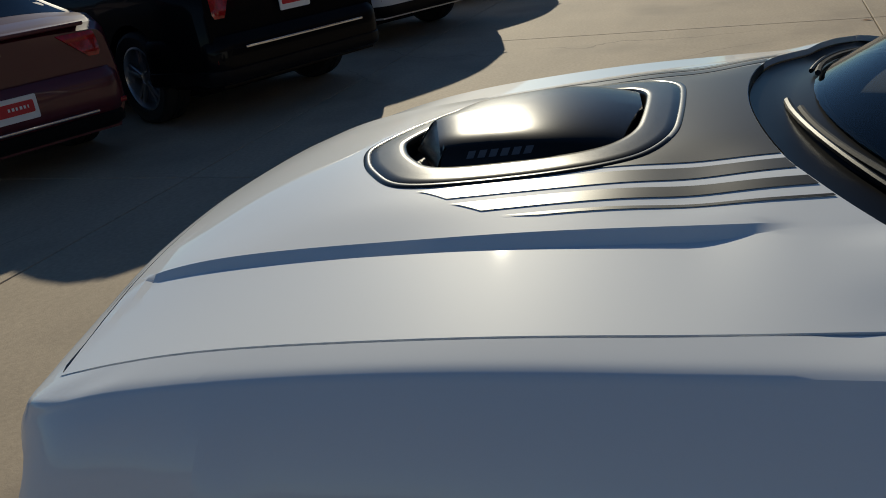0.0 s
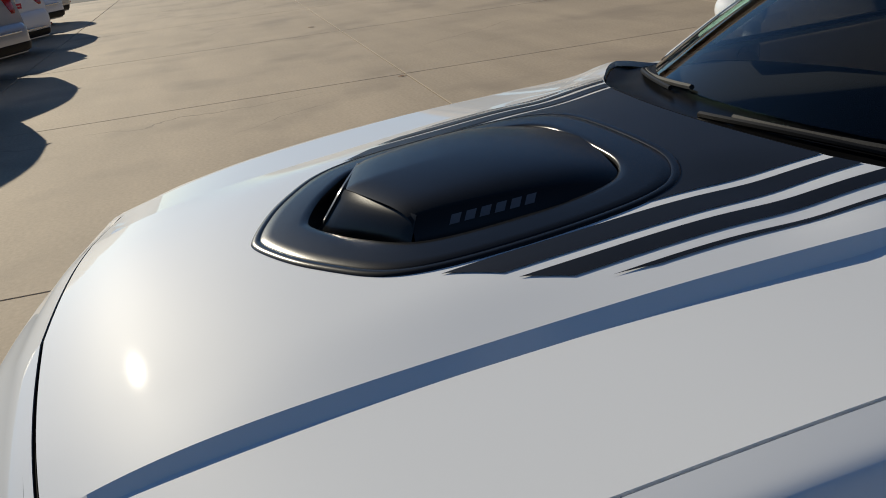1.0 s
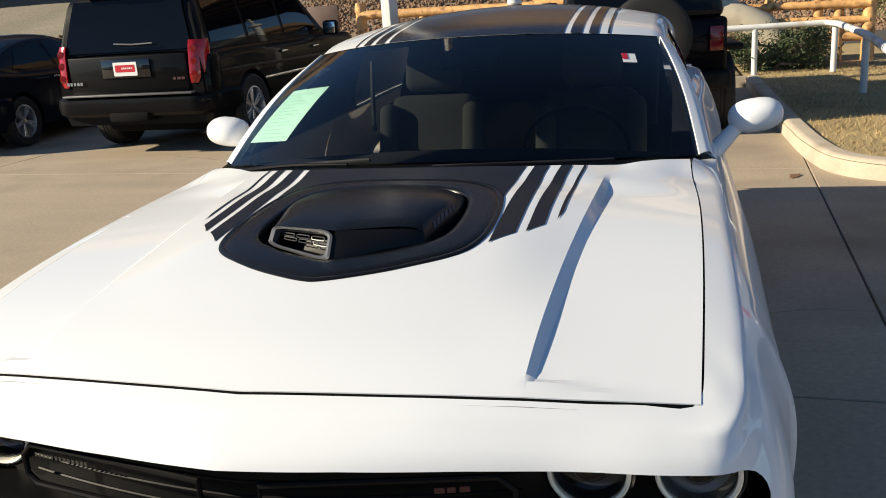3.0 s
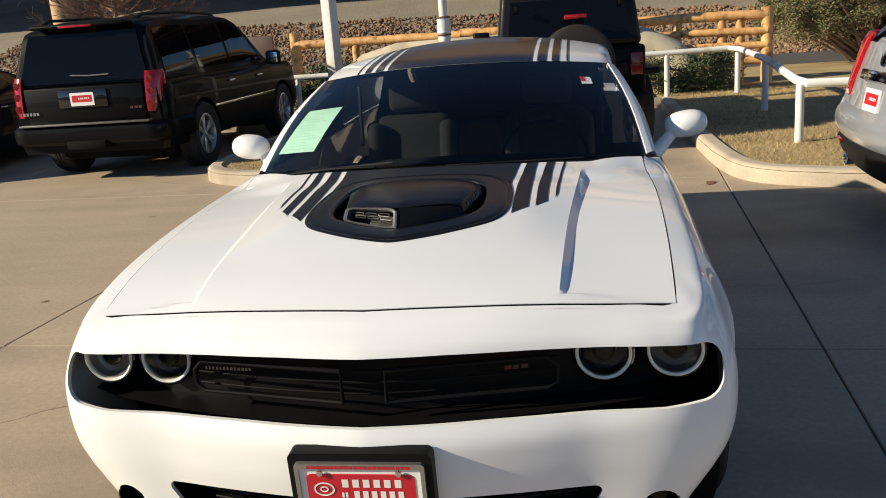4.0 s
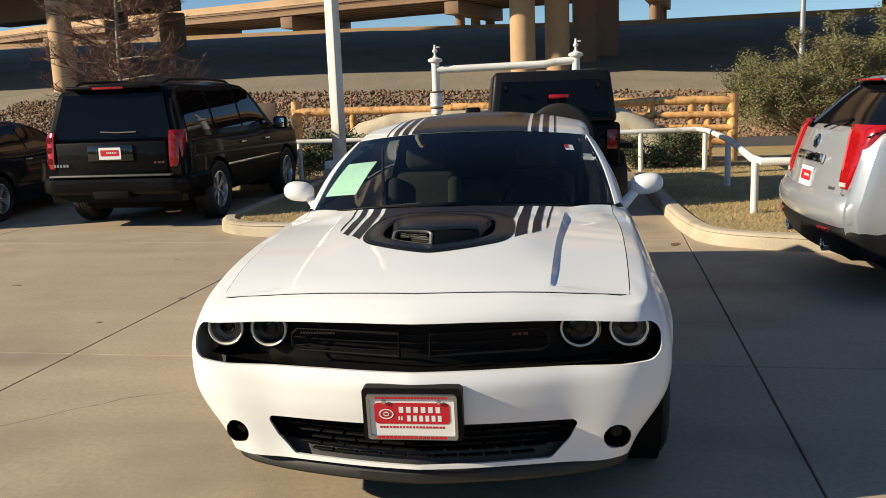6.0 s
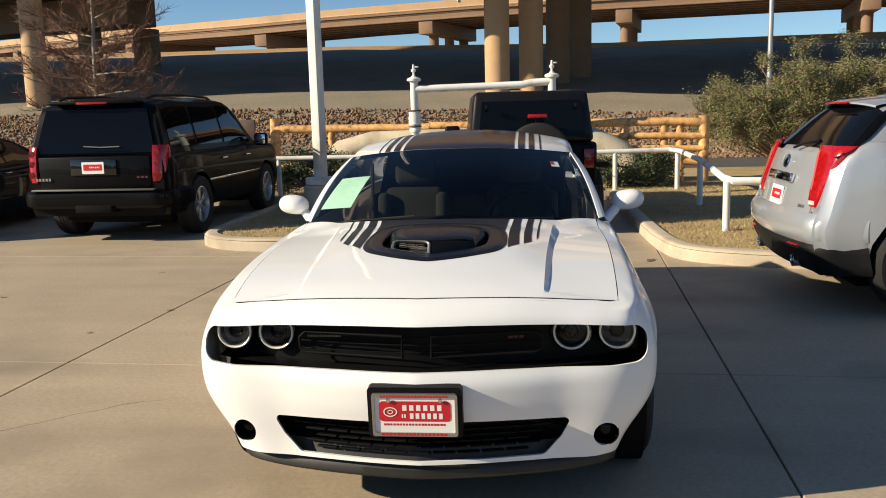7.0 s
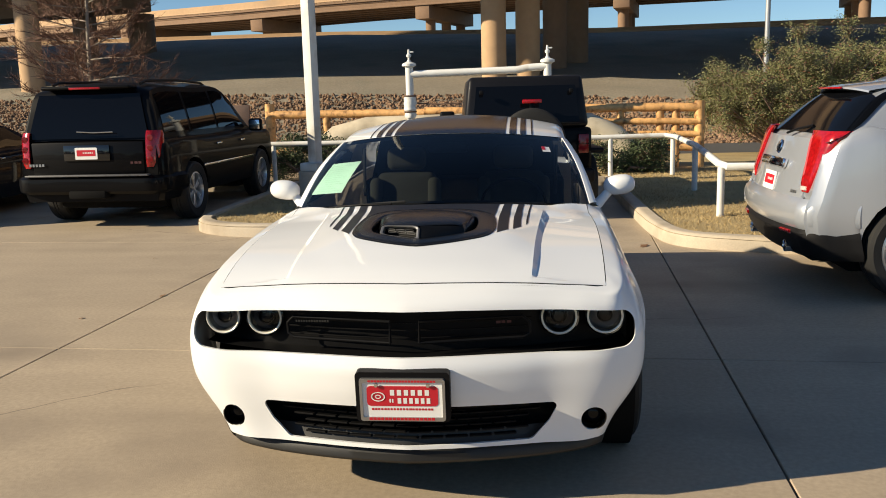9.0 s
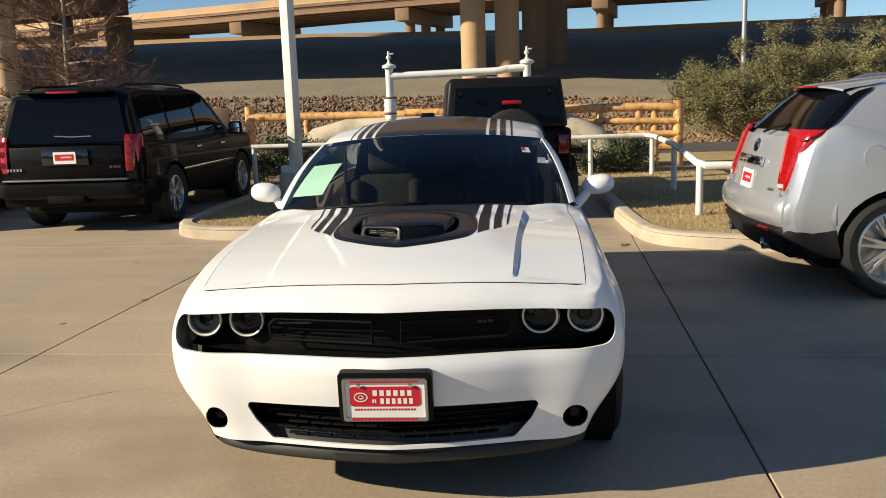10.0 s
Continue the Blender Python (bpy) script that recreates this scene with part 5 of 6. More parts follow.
for x in (-4.95, -3.7, -1.6, 0.6, 2.3, 3.05, 3.35, 3.79):
    log((x, fy(x), 0.0), (x, fy(x), 1.53 if x < -4 else 1.40 if x > 3.6 else 1.30), 0.10 if x > 3.6 or x < -4 else 0.075, fence, "post")
for a, b in ((-4.95, -1.6), (-1.6, 0.6), (0.6, 3.79)):
    log((a, fy(a) - 0.02, 1.30), (b, fy(b) - 0.02, 1.27), 0.085, fence)
    log((a, fy(a) + 0.02, 0.52), (b, fy(b) + 0.02, 0.50), 0.075, fence)
log((2.3, fy(2.3) - 0.05, 0.78), (3.79, fy(3.79) - 0.05, 0.76), 0.06, fence)
log((0.6, fy(0.6) - 0.06, 1.05), (3.79, fy(3.79) - 0.06, 1.0), 0.065, fence)

pipe = thing("backflow_pipe", "white painted water pipe bridge with valves on both risers", "pipe")
PY = 13.9
part("cross_pipe", tube([(-1.74, PY, 2.02), (-1.5, PY, 2.025), (0.3, PY, 2.05), (0.5, PY, 2.085), (0.86, PY, 2.10)], 0.07, 14), WHITE_STEEL, pipe)
RUST = material("rusty_clamp", (0.13, 0.075, 0.05), 0.7, vary=0.3, scale=20)
for x, top in ((-1.76, 2.24), (0.87, 2.24)):
    riser = part("riser", lathe([(0.075, 0.0), (0.075, top - 0.10), (0.09, top - 0.08), (0.135, top - 0.06), (0.135, top - 0.02), (0.10, top), (0.05, top + 0.015), (0.03, top + 0.05), (0.0, top + 0.05)], 18, "Z", (x, PY, 0.0)), WHITE_STEEL, pipe)
    bm = lathe([(0.074, 1.18), (0.10, 1.20), (0.115, 1.26), (0.10, 1.31), (0.125, 1.36), (0.11, 1.42), (0.13, 1.47), (0.115, 1.53), (0.12, 1.58), (0.074, 1.62)], 16, "Z", (x, PY, 0.0))
    for v in bm.verts:
        v.co += 0.014 * noise.noise_vector(v.co * 14)
    part("valve_body", bm, WHITE_STEEL, riser, "knobbly white valve body")
    for z in (1.30, 1.60):
        part("clamp", lathe([(0.118, z), (0.128, z + 0.008), (0.128, z + 0.022), (0.118, z + 0.03)], 18, "Z", (x, PY, 0.0)), RUST, riser, "rusty clamp ring")
    part("valve_stem", lathe([(0.022, top + 0.04), (0.022, top + 0.10), (0.045, top + 0.11), (0.05, top + 0.15), (0.025, top + 0.17), (0.018, top + 0.25), (0.0, top + 0.25)], 12, "Z", (x, PY, 0.0)), WHITE_STEEL, riser)
    part("valve_handle", box((x + 0.04, PY, top + 0.20), (0.11, 0.03, 0.03), 0.01), WHITE_STEEL, riser)
part("test_cock", tube([(-1.62, PY, 1.47), (-1.2, PY, 1.45), (-0.75, PY, 1.46)], 0.012, 6), RUST, pipe)
main = thing("water_main", "large weathered pale water main with elbows into the ground", "pipe")
pts = [(-4.0, 14.4, 0.1), (-3.72, 14.4, 0.5), (-3.3, 14.4, 0.82), (-2.7, 14.4, 0.97), (-1.0, 14.4, 0.99), (1.0, 14.3, 0.99), (1.65, 14.25, 0.95), (2.15, 14.2, 0.72), (2.5, 14.2, 0.36), (2.7, 14.2, 0.0)]
part("pipe_run", tube(pts, 0.26, 20), PALE_PIPE, main)

rail = thing("pipe_rail", "white painted pipe rail along the grass island", "railing")
RZ = 0.80
part("top_rail", tube([(-6.5, 12.9, RZ), (-3, 12.85, RZ), (1.9, 12.8, RZ), (2.9, 12.85, RZ + 0.01), (3.05, 12.6, RZ), (2.95, 10.2, RZ - 0.02), (2.72, 7.55, 0.72), (2.78, 7.38, 0.70), (3.3, 7.30, 0.70), (5.0, 7.2, 0.70)], 0.045, 12), WHITE_STEEL, rail)
for x, y in ((-6.0, 12.9), (-4.2, 12.87), (-1.9, 12.84), (0.3, 12.82), (1.95, 12.8), (3.03, 12.75), (2.93, 10.15), (2.72, 7.42), (4.9, 7.2)):
    part("post", tube([(x, y, 0.05), (x, y, RZ - 0.03 if y > 8 else 0.69)], 0.042, 12), WHITE_STEEL, rail)

pole = thing("light_pole", "square white steel light pole on a concrete pedestal", "light pole")
PX, PYY = -2.70, 9.9
part("shaft", box((PX, PYY, 4.1), (0.155, 0.155, 7.1), 0.015, m=pose(0, 0, 0, 0, 0, -28)), WHITE_STEEL, pole)
part("base_cover", box((PX, PYY, 0.60), (0.34, 0.34, 0.12), 0.02, m=pose(0, 0, 0, 0, 0, -28)), WHITE_STEEL, pole)
part("pedestal", lathe([(0.0, 0.0), (0.26, 0.0), (0.26, 0.515), (0.245, 0.54), (0.0, 0.54)], 30, "Z", (PX, PYY, 0.0)), KERB, pole)
sign = thing("utility_board", "small brown board on a post beside the fence", "sign")
part("board", box((-5.6, 15.0, 1.28), (0.62, 0.06, 0.48), 0.01), material("brown_board", (0.16, 0.10, 0.075), 0.7, vary=0.15), sign)
part("post", box((-5.6, 15.05, 0.6), (0.09, 0.06, 1.2), 0.008), BARK, sign)

# ---- plants ----
def leaf_cloud(n, centre_of, size, droop=0.0):
    verts, faces = [], []
    for _ in range(n):
        p, d = centre_of()
        s = rng.uniform(0.6, 1.25) * size
        a = Vector((rng.gauss(0, 1), rng.gauss(0, 1), rng.gauss(0, 0.8))).normalized()
        b = a.orthogonal().normalized() * 0.42
        k = len(verts)
        verts += [tuple(p - a * s), tuple(p + b * s), tuple(p + a * s), tuple(p - b * s)]
        faces.append((k, k + 1, k + 2, k + 3))
    me = bpy.data.meshes.new("leaves")
    me.from_pydata(verts, [], faces)
    return me


def shrub(name, label, base, clumps, n, size, mat, second=None, stems=9):
    """Stems that fan out from a foot, and leaves gathered round the twig ends."""
    t = thing(name, label, "shrub")
    ends = []
    bm = bmesh.new()
    for c, r in clumps:
        c = Vector(c)
        foot = Vector(base) + Vector((rng.uniform(-0.3, 0.3), rng.uniform(-0.2, 0.2), 0))
        mid = foot.lerp(c, 0.55) + Vector((rng.uniform(-0.2, 0.2), rng.uniform(-0.2, 0.2), 0.1))
        tube([foot, mid, c], 0.035, 6, bm, taper=0.012)
        for _ in range(stems):
            e = c + Vector((rng.gauss(0, 1), rng.gauss(0, 1), rng.gauss(0, 0.9))).normalized() * r * rng.uniform(0.55, 1.25)
            m = c.lerp(e, 0.5) + Vector((rng.uniform(-0.1, 0.1), rng.uniform(-0.1, 0.1), 0.06))
            tube([c, m, e], 0.010, 4, bm, taper=0.003)
            ends += [(c.lerp(m, 0.6), m), (m, e), (m.lerp(e, 0.5), e + (e - m) * 0.25)]
    part("branch_work", bm, BARK, t, "thin brown stems")
    def spot():
        a, b = rng.choice(ends)
        k = rng.random()
        return a.lerp(b, k) + Vector((rng.gauss(0, 0.07), rng.gauss(0, 0.07), rng.gauss(0, 0.06))), b - a
    me = leaf_cloud(n, spot, size)
    me.materials.append(mat)
    ob = tagged(new("leaves", me), "small olive leaves", kind="stuff")
    ob.parent = t
    if second:
        me = leaf_cloud(n // 11, spot, size)
        me.materials.append(second)
        ob = tagged(new("leaves", me), "reddish leaves and berries", kind="stuff")
        ob.parent = t
    return t


SHRUB_TOP = spline([3.8, 4.2, 5.1, 6.3, 7.5, 9.0, 12.0], [1.0, 1.5, 1.95, 2.3, 2.4, 2.3, 2.2])
clumps = []
for _ in range(165):
    x = rng.uniform(4.35, 11.5)
    clumps.append(((x, 17.5 + rng.uniform(-1.1, 1.1), rng.uniform(0.95, SHRUB_TOP(x))), rng.uniform(0.32, 0.52)))
for p in ((5.6, 17.5, 2.4), (6.5, 17.6, 2.7), (7.6, 17.6, 2.75), (4.75, 17.4, 1.9), (8.6, 17.5, 2.7)):
    clumps.append((p, 0.36))
shrub("large_shrub", "loose olive-green shrub with reddish tips beside the fence", (6.6, 17.6, 0.0), clumps, 150000, 0.026, LEAF, RED_LEAF)
for i, (x0, x1, y, top) in enumerate(((-5.0, -2.0, 13.6, 0.78), (1.7, 2.95, 13.5, 0.66), (-8.5, -6.4, 13.6, 0.6))):
    cl = [((rng.uniform(x0, x1), y + rng.uniform(-0.35, 0.35), rng.uniform(0.18, top)), 0.24) for _ in range(24)]
    shrub("juniper_bush", "low dark green juniper bush behind the rail", ((x0 + x1) / 2, y, 0.05), cl, 15000, 0.026, JUNIPER, None, 7)


PALE_BARK = material("pale_bark", (0.30, 0.25, 0.20), 0.8, vary=0.3, scale=8, bump=0.3, bump_scale=60)
TWIG = material("reddish_twigs", (0.17, 0.085, 0.055), 0.8, vary=0.3, scale=5)


def bare_tree(name, label, foot, height, seed, spread):
    t = thing(name, label, "tree")
    r = random.Random(seed)
    trunk = bmesh.new()
    pts = [Vector(foot) + Vector((0.06 * math.sin(k), 0.05 * math.cos(1.3 * k), height * k / 12)) for k in range(13)]
    tube(pts, 0.10, 9, trunk, taper=0.015)
    part("trunk", trunk, PALE_BARK, t)
    crown = bmesh.new()
    def grow(p, d, length, rad, depth, sag):
        n = 6
        q = [p]
        for k in range(n):
            d = (d + Vector((r.gauss(0, 0.10), r.gauss(0, 0.10), r.gauss(0.03, 0.07) - sag + 2.6 * sag * k / n))).normalized()
            q.append(q[-1] + d * length / n)
        if depth > 1:
            part("limb", tube(q, rad, 6, cap=False, taper=rad * 0.35), PALE_BARK, t)
        else:
            tube(q, rad, 5 if rad > 0.008 else 3, crown, cap=False, taper=rad * 0.35)
        if depth:
            for k in range(1, n + 1):
                for _ in range(3):
                    e = (d + Vector((r.gauss(0, 0.62), r.gauss(0, 0.62), r.gauss(0.02, 0.36)))).normalized()
                    grow(q[k], e, length * r.uniform(0.22, 0.48), max(rad * 0.36, 0.0060), depth - 1, sag * 0.5)
    for k in range(46):
        z = 0.20 + 0.78 * (k / 46)
        p = Vector(foot) + Vector((0, 0, height * z))
        a = k * 2.4 + r.gauss(0, 0.25)
        l = spread * (1.12 - 0.95 * z) * r.uniform(0.65, 1.15)
        grow(p, Vector((math.cos(a), math.sin(a), 0.10 + 0.30 * z)).normalized(), l, 0.034 * (1.2 - z), 2, 0.07)
    part("crown", crown, TWIG, t, "bare reddish winter twigs")
    return t


bare_tree("bare_tree", "leafless winter tree with a straight trunk and drooping limbs", (-12.3, 22.2, -0.1), 7.2, 3, 2.9)

# ---- other vehicles ----
# Each is built with its tail at y = 0 and its nose towards +y, then set in place.
def dealer_plate(parent, m, w=0.30, h=0.15):
    p = part("plate", move(prism(rounded(w, h, 0.01), -0.008, 0.0), m), PAPER, parent, "white and red dealer plate")
    part("red_panel", move(prism(rounded(w * 0.84, h * 0.52, 0.012, cz=0.006), -0.010, -0.008), m), RED, p)
    part("writing_bars", move(bars(bmesh.new(), -w * 0.14, w * 0.36, 0.008, h * 0.13, 6, lambda x, z: (x, -0.0106, z), 0.55), m), PAPER, p)
    return p


class Shape:
    """The skin of a vehicle: lower body, cabin and the places on them."""

    def __init__(self, **k):
        self.k = k
        self.belt = spline(*zip(*k["belt"]))
        self.roof = spline(*zip(*k["roof"]))
        self.W, self.L = k["W"], k["L"]
        self.tail_f = spline(*zip(*k.get("lean", [(0.2, 0.06), (0.4, 0.0), (0.6, 0.0), (0.8, 0.03), (1.0, 0.06), (1.3, 0.10)])))

    def half(self, y):
        k = self.k
        return self.W * (1 - k.get("tail_round", 0.05) * (1 - smooth(0, k.get("tail_len", 0.5), y)) ** 2 - k.get("nose_round", 0.13) * smooth(self.L - 0.9, self.L, y) ** 2)

    def tail(self, z):
        """How far the tail leans in at a height."""
        return self.tail_f(z)

    def skin(self, d, z, off=0.0):
        """A point on the tail and flank: d metres round from the middle, at height z, off metres proud."""
        r = 0.13
        a = self.half(0.0) - 0.05 - r
        lean = self.tail(z)
        if d <= a:
            return Vector((d, lean - off - self.k.get("bow", 0.0) * (1 - (d / a) ** 2), z))
        arc = r * math.pi / 2
        if d <= a + arc:
            t = (d - a) / r
            return Vector((a + (r + off) * math.sin(t), lean + r - (r + off) * math.cos(t), z))
        y = r + d - a - arc
        k = smooth(r, 0.6, y)
        x = (a + r) * (1 - k) + self.half(y) * k + off
        return Vector((x, y + lean * (1 - smooth(0, 0.7, y)), z))

    def band(self, d0, d1, z0, z1, s, off=0.008, skew=0.0, n=16, thick=0.02):
        """A piece of skin from d0 to d1; d0, d1 may be pairs (at z0, at z1)."""
        d0 = d0 if isinstance(d0, tuple) else (d0, d0)
        d1 = d1 if isinstance(d1, tuple) else (d1, d1)
        rows = []
        for j in range(9):
            v = j / 8
            a, b = d0[0] + (d0[1] - d0[0]) * v, d1[0] + (d1[1] - d1[0]) * v
            bow = off * (1 - 0.5 * (2 * v - 1) ** 6)
            row = []
            for i in range(n + 1):
                p = self.skin(a + (b - a) * i / n, z0 + (z1 - z0) * v, bow)
                row.append((s * p.x, p.y, p.z))
            rows.append(row)
        return thicken(grid(rows), thick)

    def leaf(self, inner, outer, z0, z1, s, off=0.014, n=12, m=14):
        """A piece of skin between two edges given as functions of height."""
        rows = []
        for j in range(m + 1):
            z = z0 + (z1 - z0) * j / m
            a, b = inner(z), outer(z)
            row = []
            for i in range(n + 1):
                k = 2 * i / n - 1
                p = self.skin(a + (b - a) * i / n, z, off * (1 - 0.7 * k ** 6) * (1 - 0.6 * (2 * j / m - 1) ** 8))
                row.append((s * p.x, p.y, p.z))
            rows.append(row)
        return thicken(grid(rows), 0.02)

    def belt_round(self, z0, z1, reach, off=0.008, thick=0.02):
        """A band right round the tail, from flank to flank."""
        rows = []
        n = 50
        for j in range(7):
            v = j / 6
            row = []
            for i in range(-n, n + 1):
                p = self.skin(reach * abs(i) / n, z0 + (z1 - z0) * v, off * (1 - 0.6 * (2 * v - 1) ** 6))
                row.append((math.copysign(p.x, i), p.y, p.z))
            rows.append(row)
        return thicken(grid(rows), thick)

    def section(self, y):
        w, zt = self.half(y), self.belt(y)
        zb = self.k["sill"]
        for c in self.k["axles"]:
            r = self.k["R"] + 0.055
            if abs(y - c) < r:
                zb = max(zb, self.k["R"] + math.sqrt(r * r - (y - c) ** 2))
        pts = [(0, zt + 0.015), (w * 0.5, zt + 0.012), (w - 0.10, zt), (w - 0.045, zt - 0.012), (w - 0.018, zt - 0.05)]
        zs = zt - 0.05
        for q in (0.1, 0.22, 0.36, 0.5, 0.64, 0.78, 0.9, 1.0):
            z = zs + (zb - zs) * q
            zz = (z - self.k["sill"]) / (zt - self.k["sill"])
            pts.append((w - 0.018 * (2 * zz - 0.9) ** 2 - 0.03 * (1 - min(1, zz * 5)) , z))
        pts.append((pts[-1][0] - 0.05, zb))
        return pts

    def lower(self):
        ys = sorted(set([0.0, 0.03, 0.08, 0.15] + [self.L * i / 60 for i in range(1, 60)] + [self.L - 0.12, self.L - 0.04, self.L] + [c + s * (self.k["R"] + e) for c in self.k["axles"] for s in (-1, 1) for e in (0.05, 0.054, 0.056, 0.03)]))
        rows = []
        for y in ys:
            s = self.section(y)
            inset = 0.05 * (1 - smooth(0, 0.10, y)) + 0.08 * smooth(self.L - 0.14, self.L, y)
            s = [(max(x - inset, 0) if x > 0.3 else x, z if z < 0.5 else z - inset * 0.5 * smooth(0.5, 0.9, z)) for x, z in s]
            k = 1 - smooth(0, 0.7, y)
            rows.append([(-x, y + self.tail(z) * k, z) for x, z in s[:0:-1]] + [(x, y + self.tail(z) * k, z) for x, z in s])
        bm = grid(rows)
        bm.verts.ensure_lookup_table()
        n = len(rows[0])
        bm.faces.new(bm.verts[:n])
        bm.faces.new(bm.verts[-n:][::-1])
        return bm

    def cabin(self, u, y):
        """A point on the cabin skin; u: 0 on the belt, 1 on the roof's edge, 2 on its middle."""
        wb = self.half(y) - 0.075
        wt = self.k["roof_half"] * (1 - 0.05 * smooth(self.k["y1"] - 1.2, self.k["y1"], y))
        zb, zr = self.belt(y) - 0.01, self.roof(y)
        zside = zb + (zr - 0.07 - zb) if zr - 0.07 > zb else zb
        if u <= 1:
            f = (zside - zb) / max(self.k["full"] - zb, 0.05)
            return Vector((wb + (wt - wb) * u * min(f, 1) + 0.018 * math.sin(math.pi * u), y, zb + (zside - zb) * u))
        t = u - 1
        f = (zside - zb) / max(self.k["full"] - zb, 0.05)
        xe = wb + (wt - wb) * min(f, 1)
        return Vector((xe * (1 - t), y, zside + (zr - zside) * (1 - (1 - t) ** 3.2)))

    def shell(self):
        y0, y1 = self.k["y0"], self.k["y1"]
        us = [0, 0.2, 0.4, 0.6, 0.8, 1.0, 1.03, 1.07, 1.12, 1.2, 1.35, 1.55, 1.78, 2.0]
        ys = [y0 + (y1 - y0) * k for k in (0, 0.01, 0.02, 0.035, 0.05, 0.07, 0.1, 0.14, 0.18, 0.25, 0.32, 0.4, 0.48, 0.55, 0.62, 0.68, 0.74, 0.79, 0.84, 0.88, 0.92, 0.96, 1.0)]
        rows = []
        for y in ys:
            h = [self.cabin(u, y) for u in us]
            rows.append([(p.x, p.y, p.z) for p in h] + [(-p.x, p.y, p.z) for p in h[-2::-1]])
        return grid(rows)

    def pane(self, y0, y1, u0, u1, s, y0t=None, y1t=None, off=0.006):
        """A side window between belt and roof; y0t, y1t: its ends at the top."""
        y0t, y1t = y0 if y0t is None else y0t, y1 if y1t is None else y1t
        rows = []
        for j in range(9):
            v = j / 8
            row = []
            for i in range(9):
                y = (y0 + (y1 - y0) * i / 8) * (1 - v) + (y0t + (y1t - y0t) * i / 8) * v
                p = self.cabin(u0 + (u1 - u0) * v, y)
                row.append((s * (p.x + off), p.y, p.z + off * 0.3))
            rows.append(row)
        return grid(rows)

    def across(self, ya, yb, f0, f1, off):
        """A window across the cabin: over the roof line between two stations."""
        rows = []
        for j in range(9):
            y = ya + (yb - ya) * j / 8
            row = []
            for i in range(15):
                t = f0 + (f1 - f0) * i / 14
                p = self.cabin(2 - abs(t), y)
                row.append((math.copysign(p.x, t), p.y - off, p.z + abs(off) * 0.6))
            rows.append(row)
        return grid(rows)


def wheels(parent, sh, rim_mat, spokes=5, rim=0.68, width=0.24):
    for c in sh.k["axles"]:
        for s in (1, -1):
            wheel(parent, (s * (sh.W - 0.115), c, sh.k["R"]), sh.k["R"], width, s, rim_mat, spokes=spokes, rim=rim)
    part("underbody", box((0, sh.L / 2, sh.k["sill"] + 0.07), (2 * sh.W - 0.62, sh.L - 0.5, 0.2), 0.02), VOID_BLACK, parent)
    for c in sh.k["axles"]:
        part("wheel_housing", box((0, c, sh.k["R"] + 0.12), (2 * sh.W - 0.5, 2 * sh.k["R"] + 0.1, 0.62), 0.03), VOID_BLACK, parent)


def tail_lamp(sh, parent, z0, z1, d0, d1, s, off=0.014, label="red tail lamp"):
    """A lamp wrapped round a rear corner."""
    return part("tail_lamp", sh.band(d0, d1, z0, z1, s, off), RED_LAMP, parent, label, sharp=40)


# large black SUV
STEP_GREY = material("scuffed_grey_plastic", (0.10, 0.10, 0.105), 0.5, vary=0.25, scale=9)


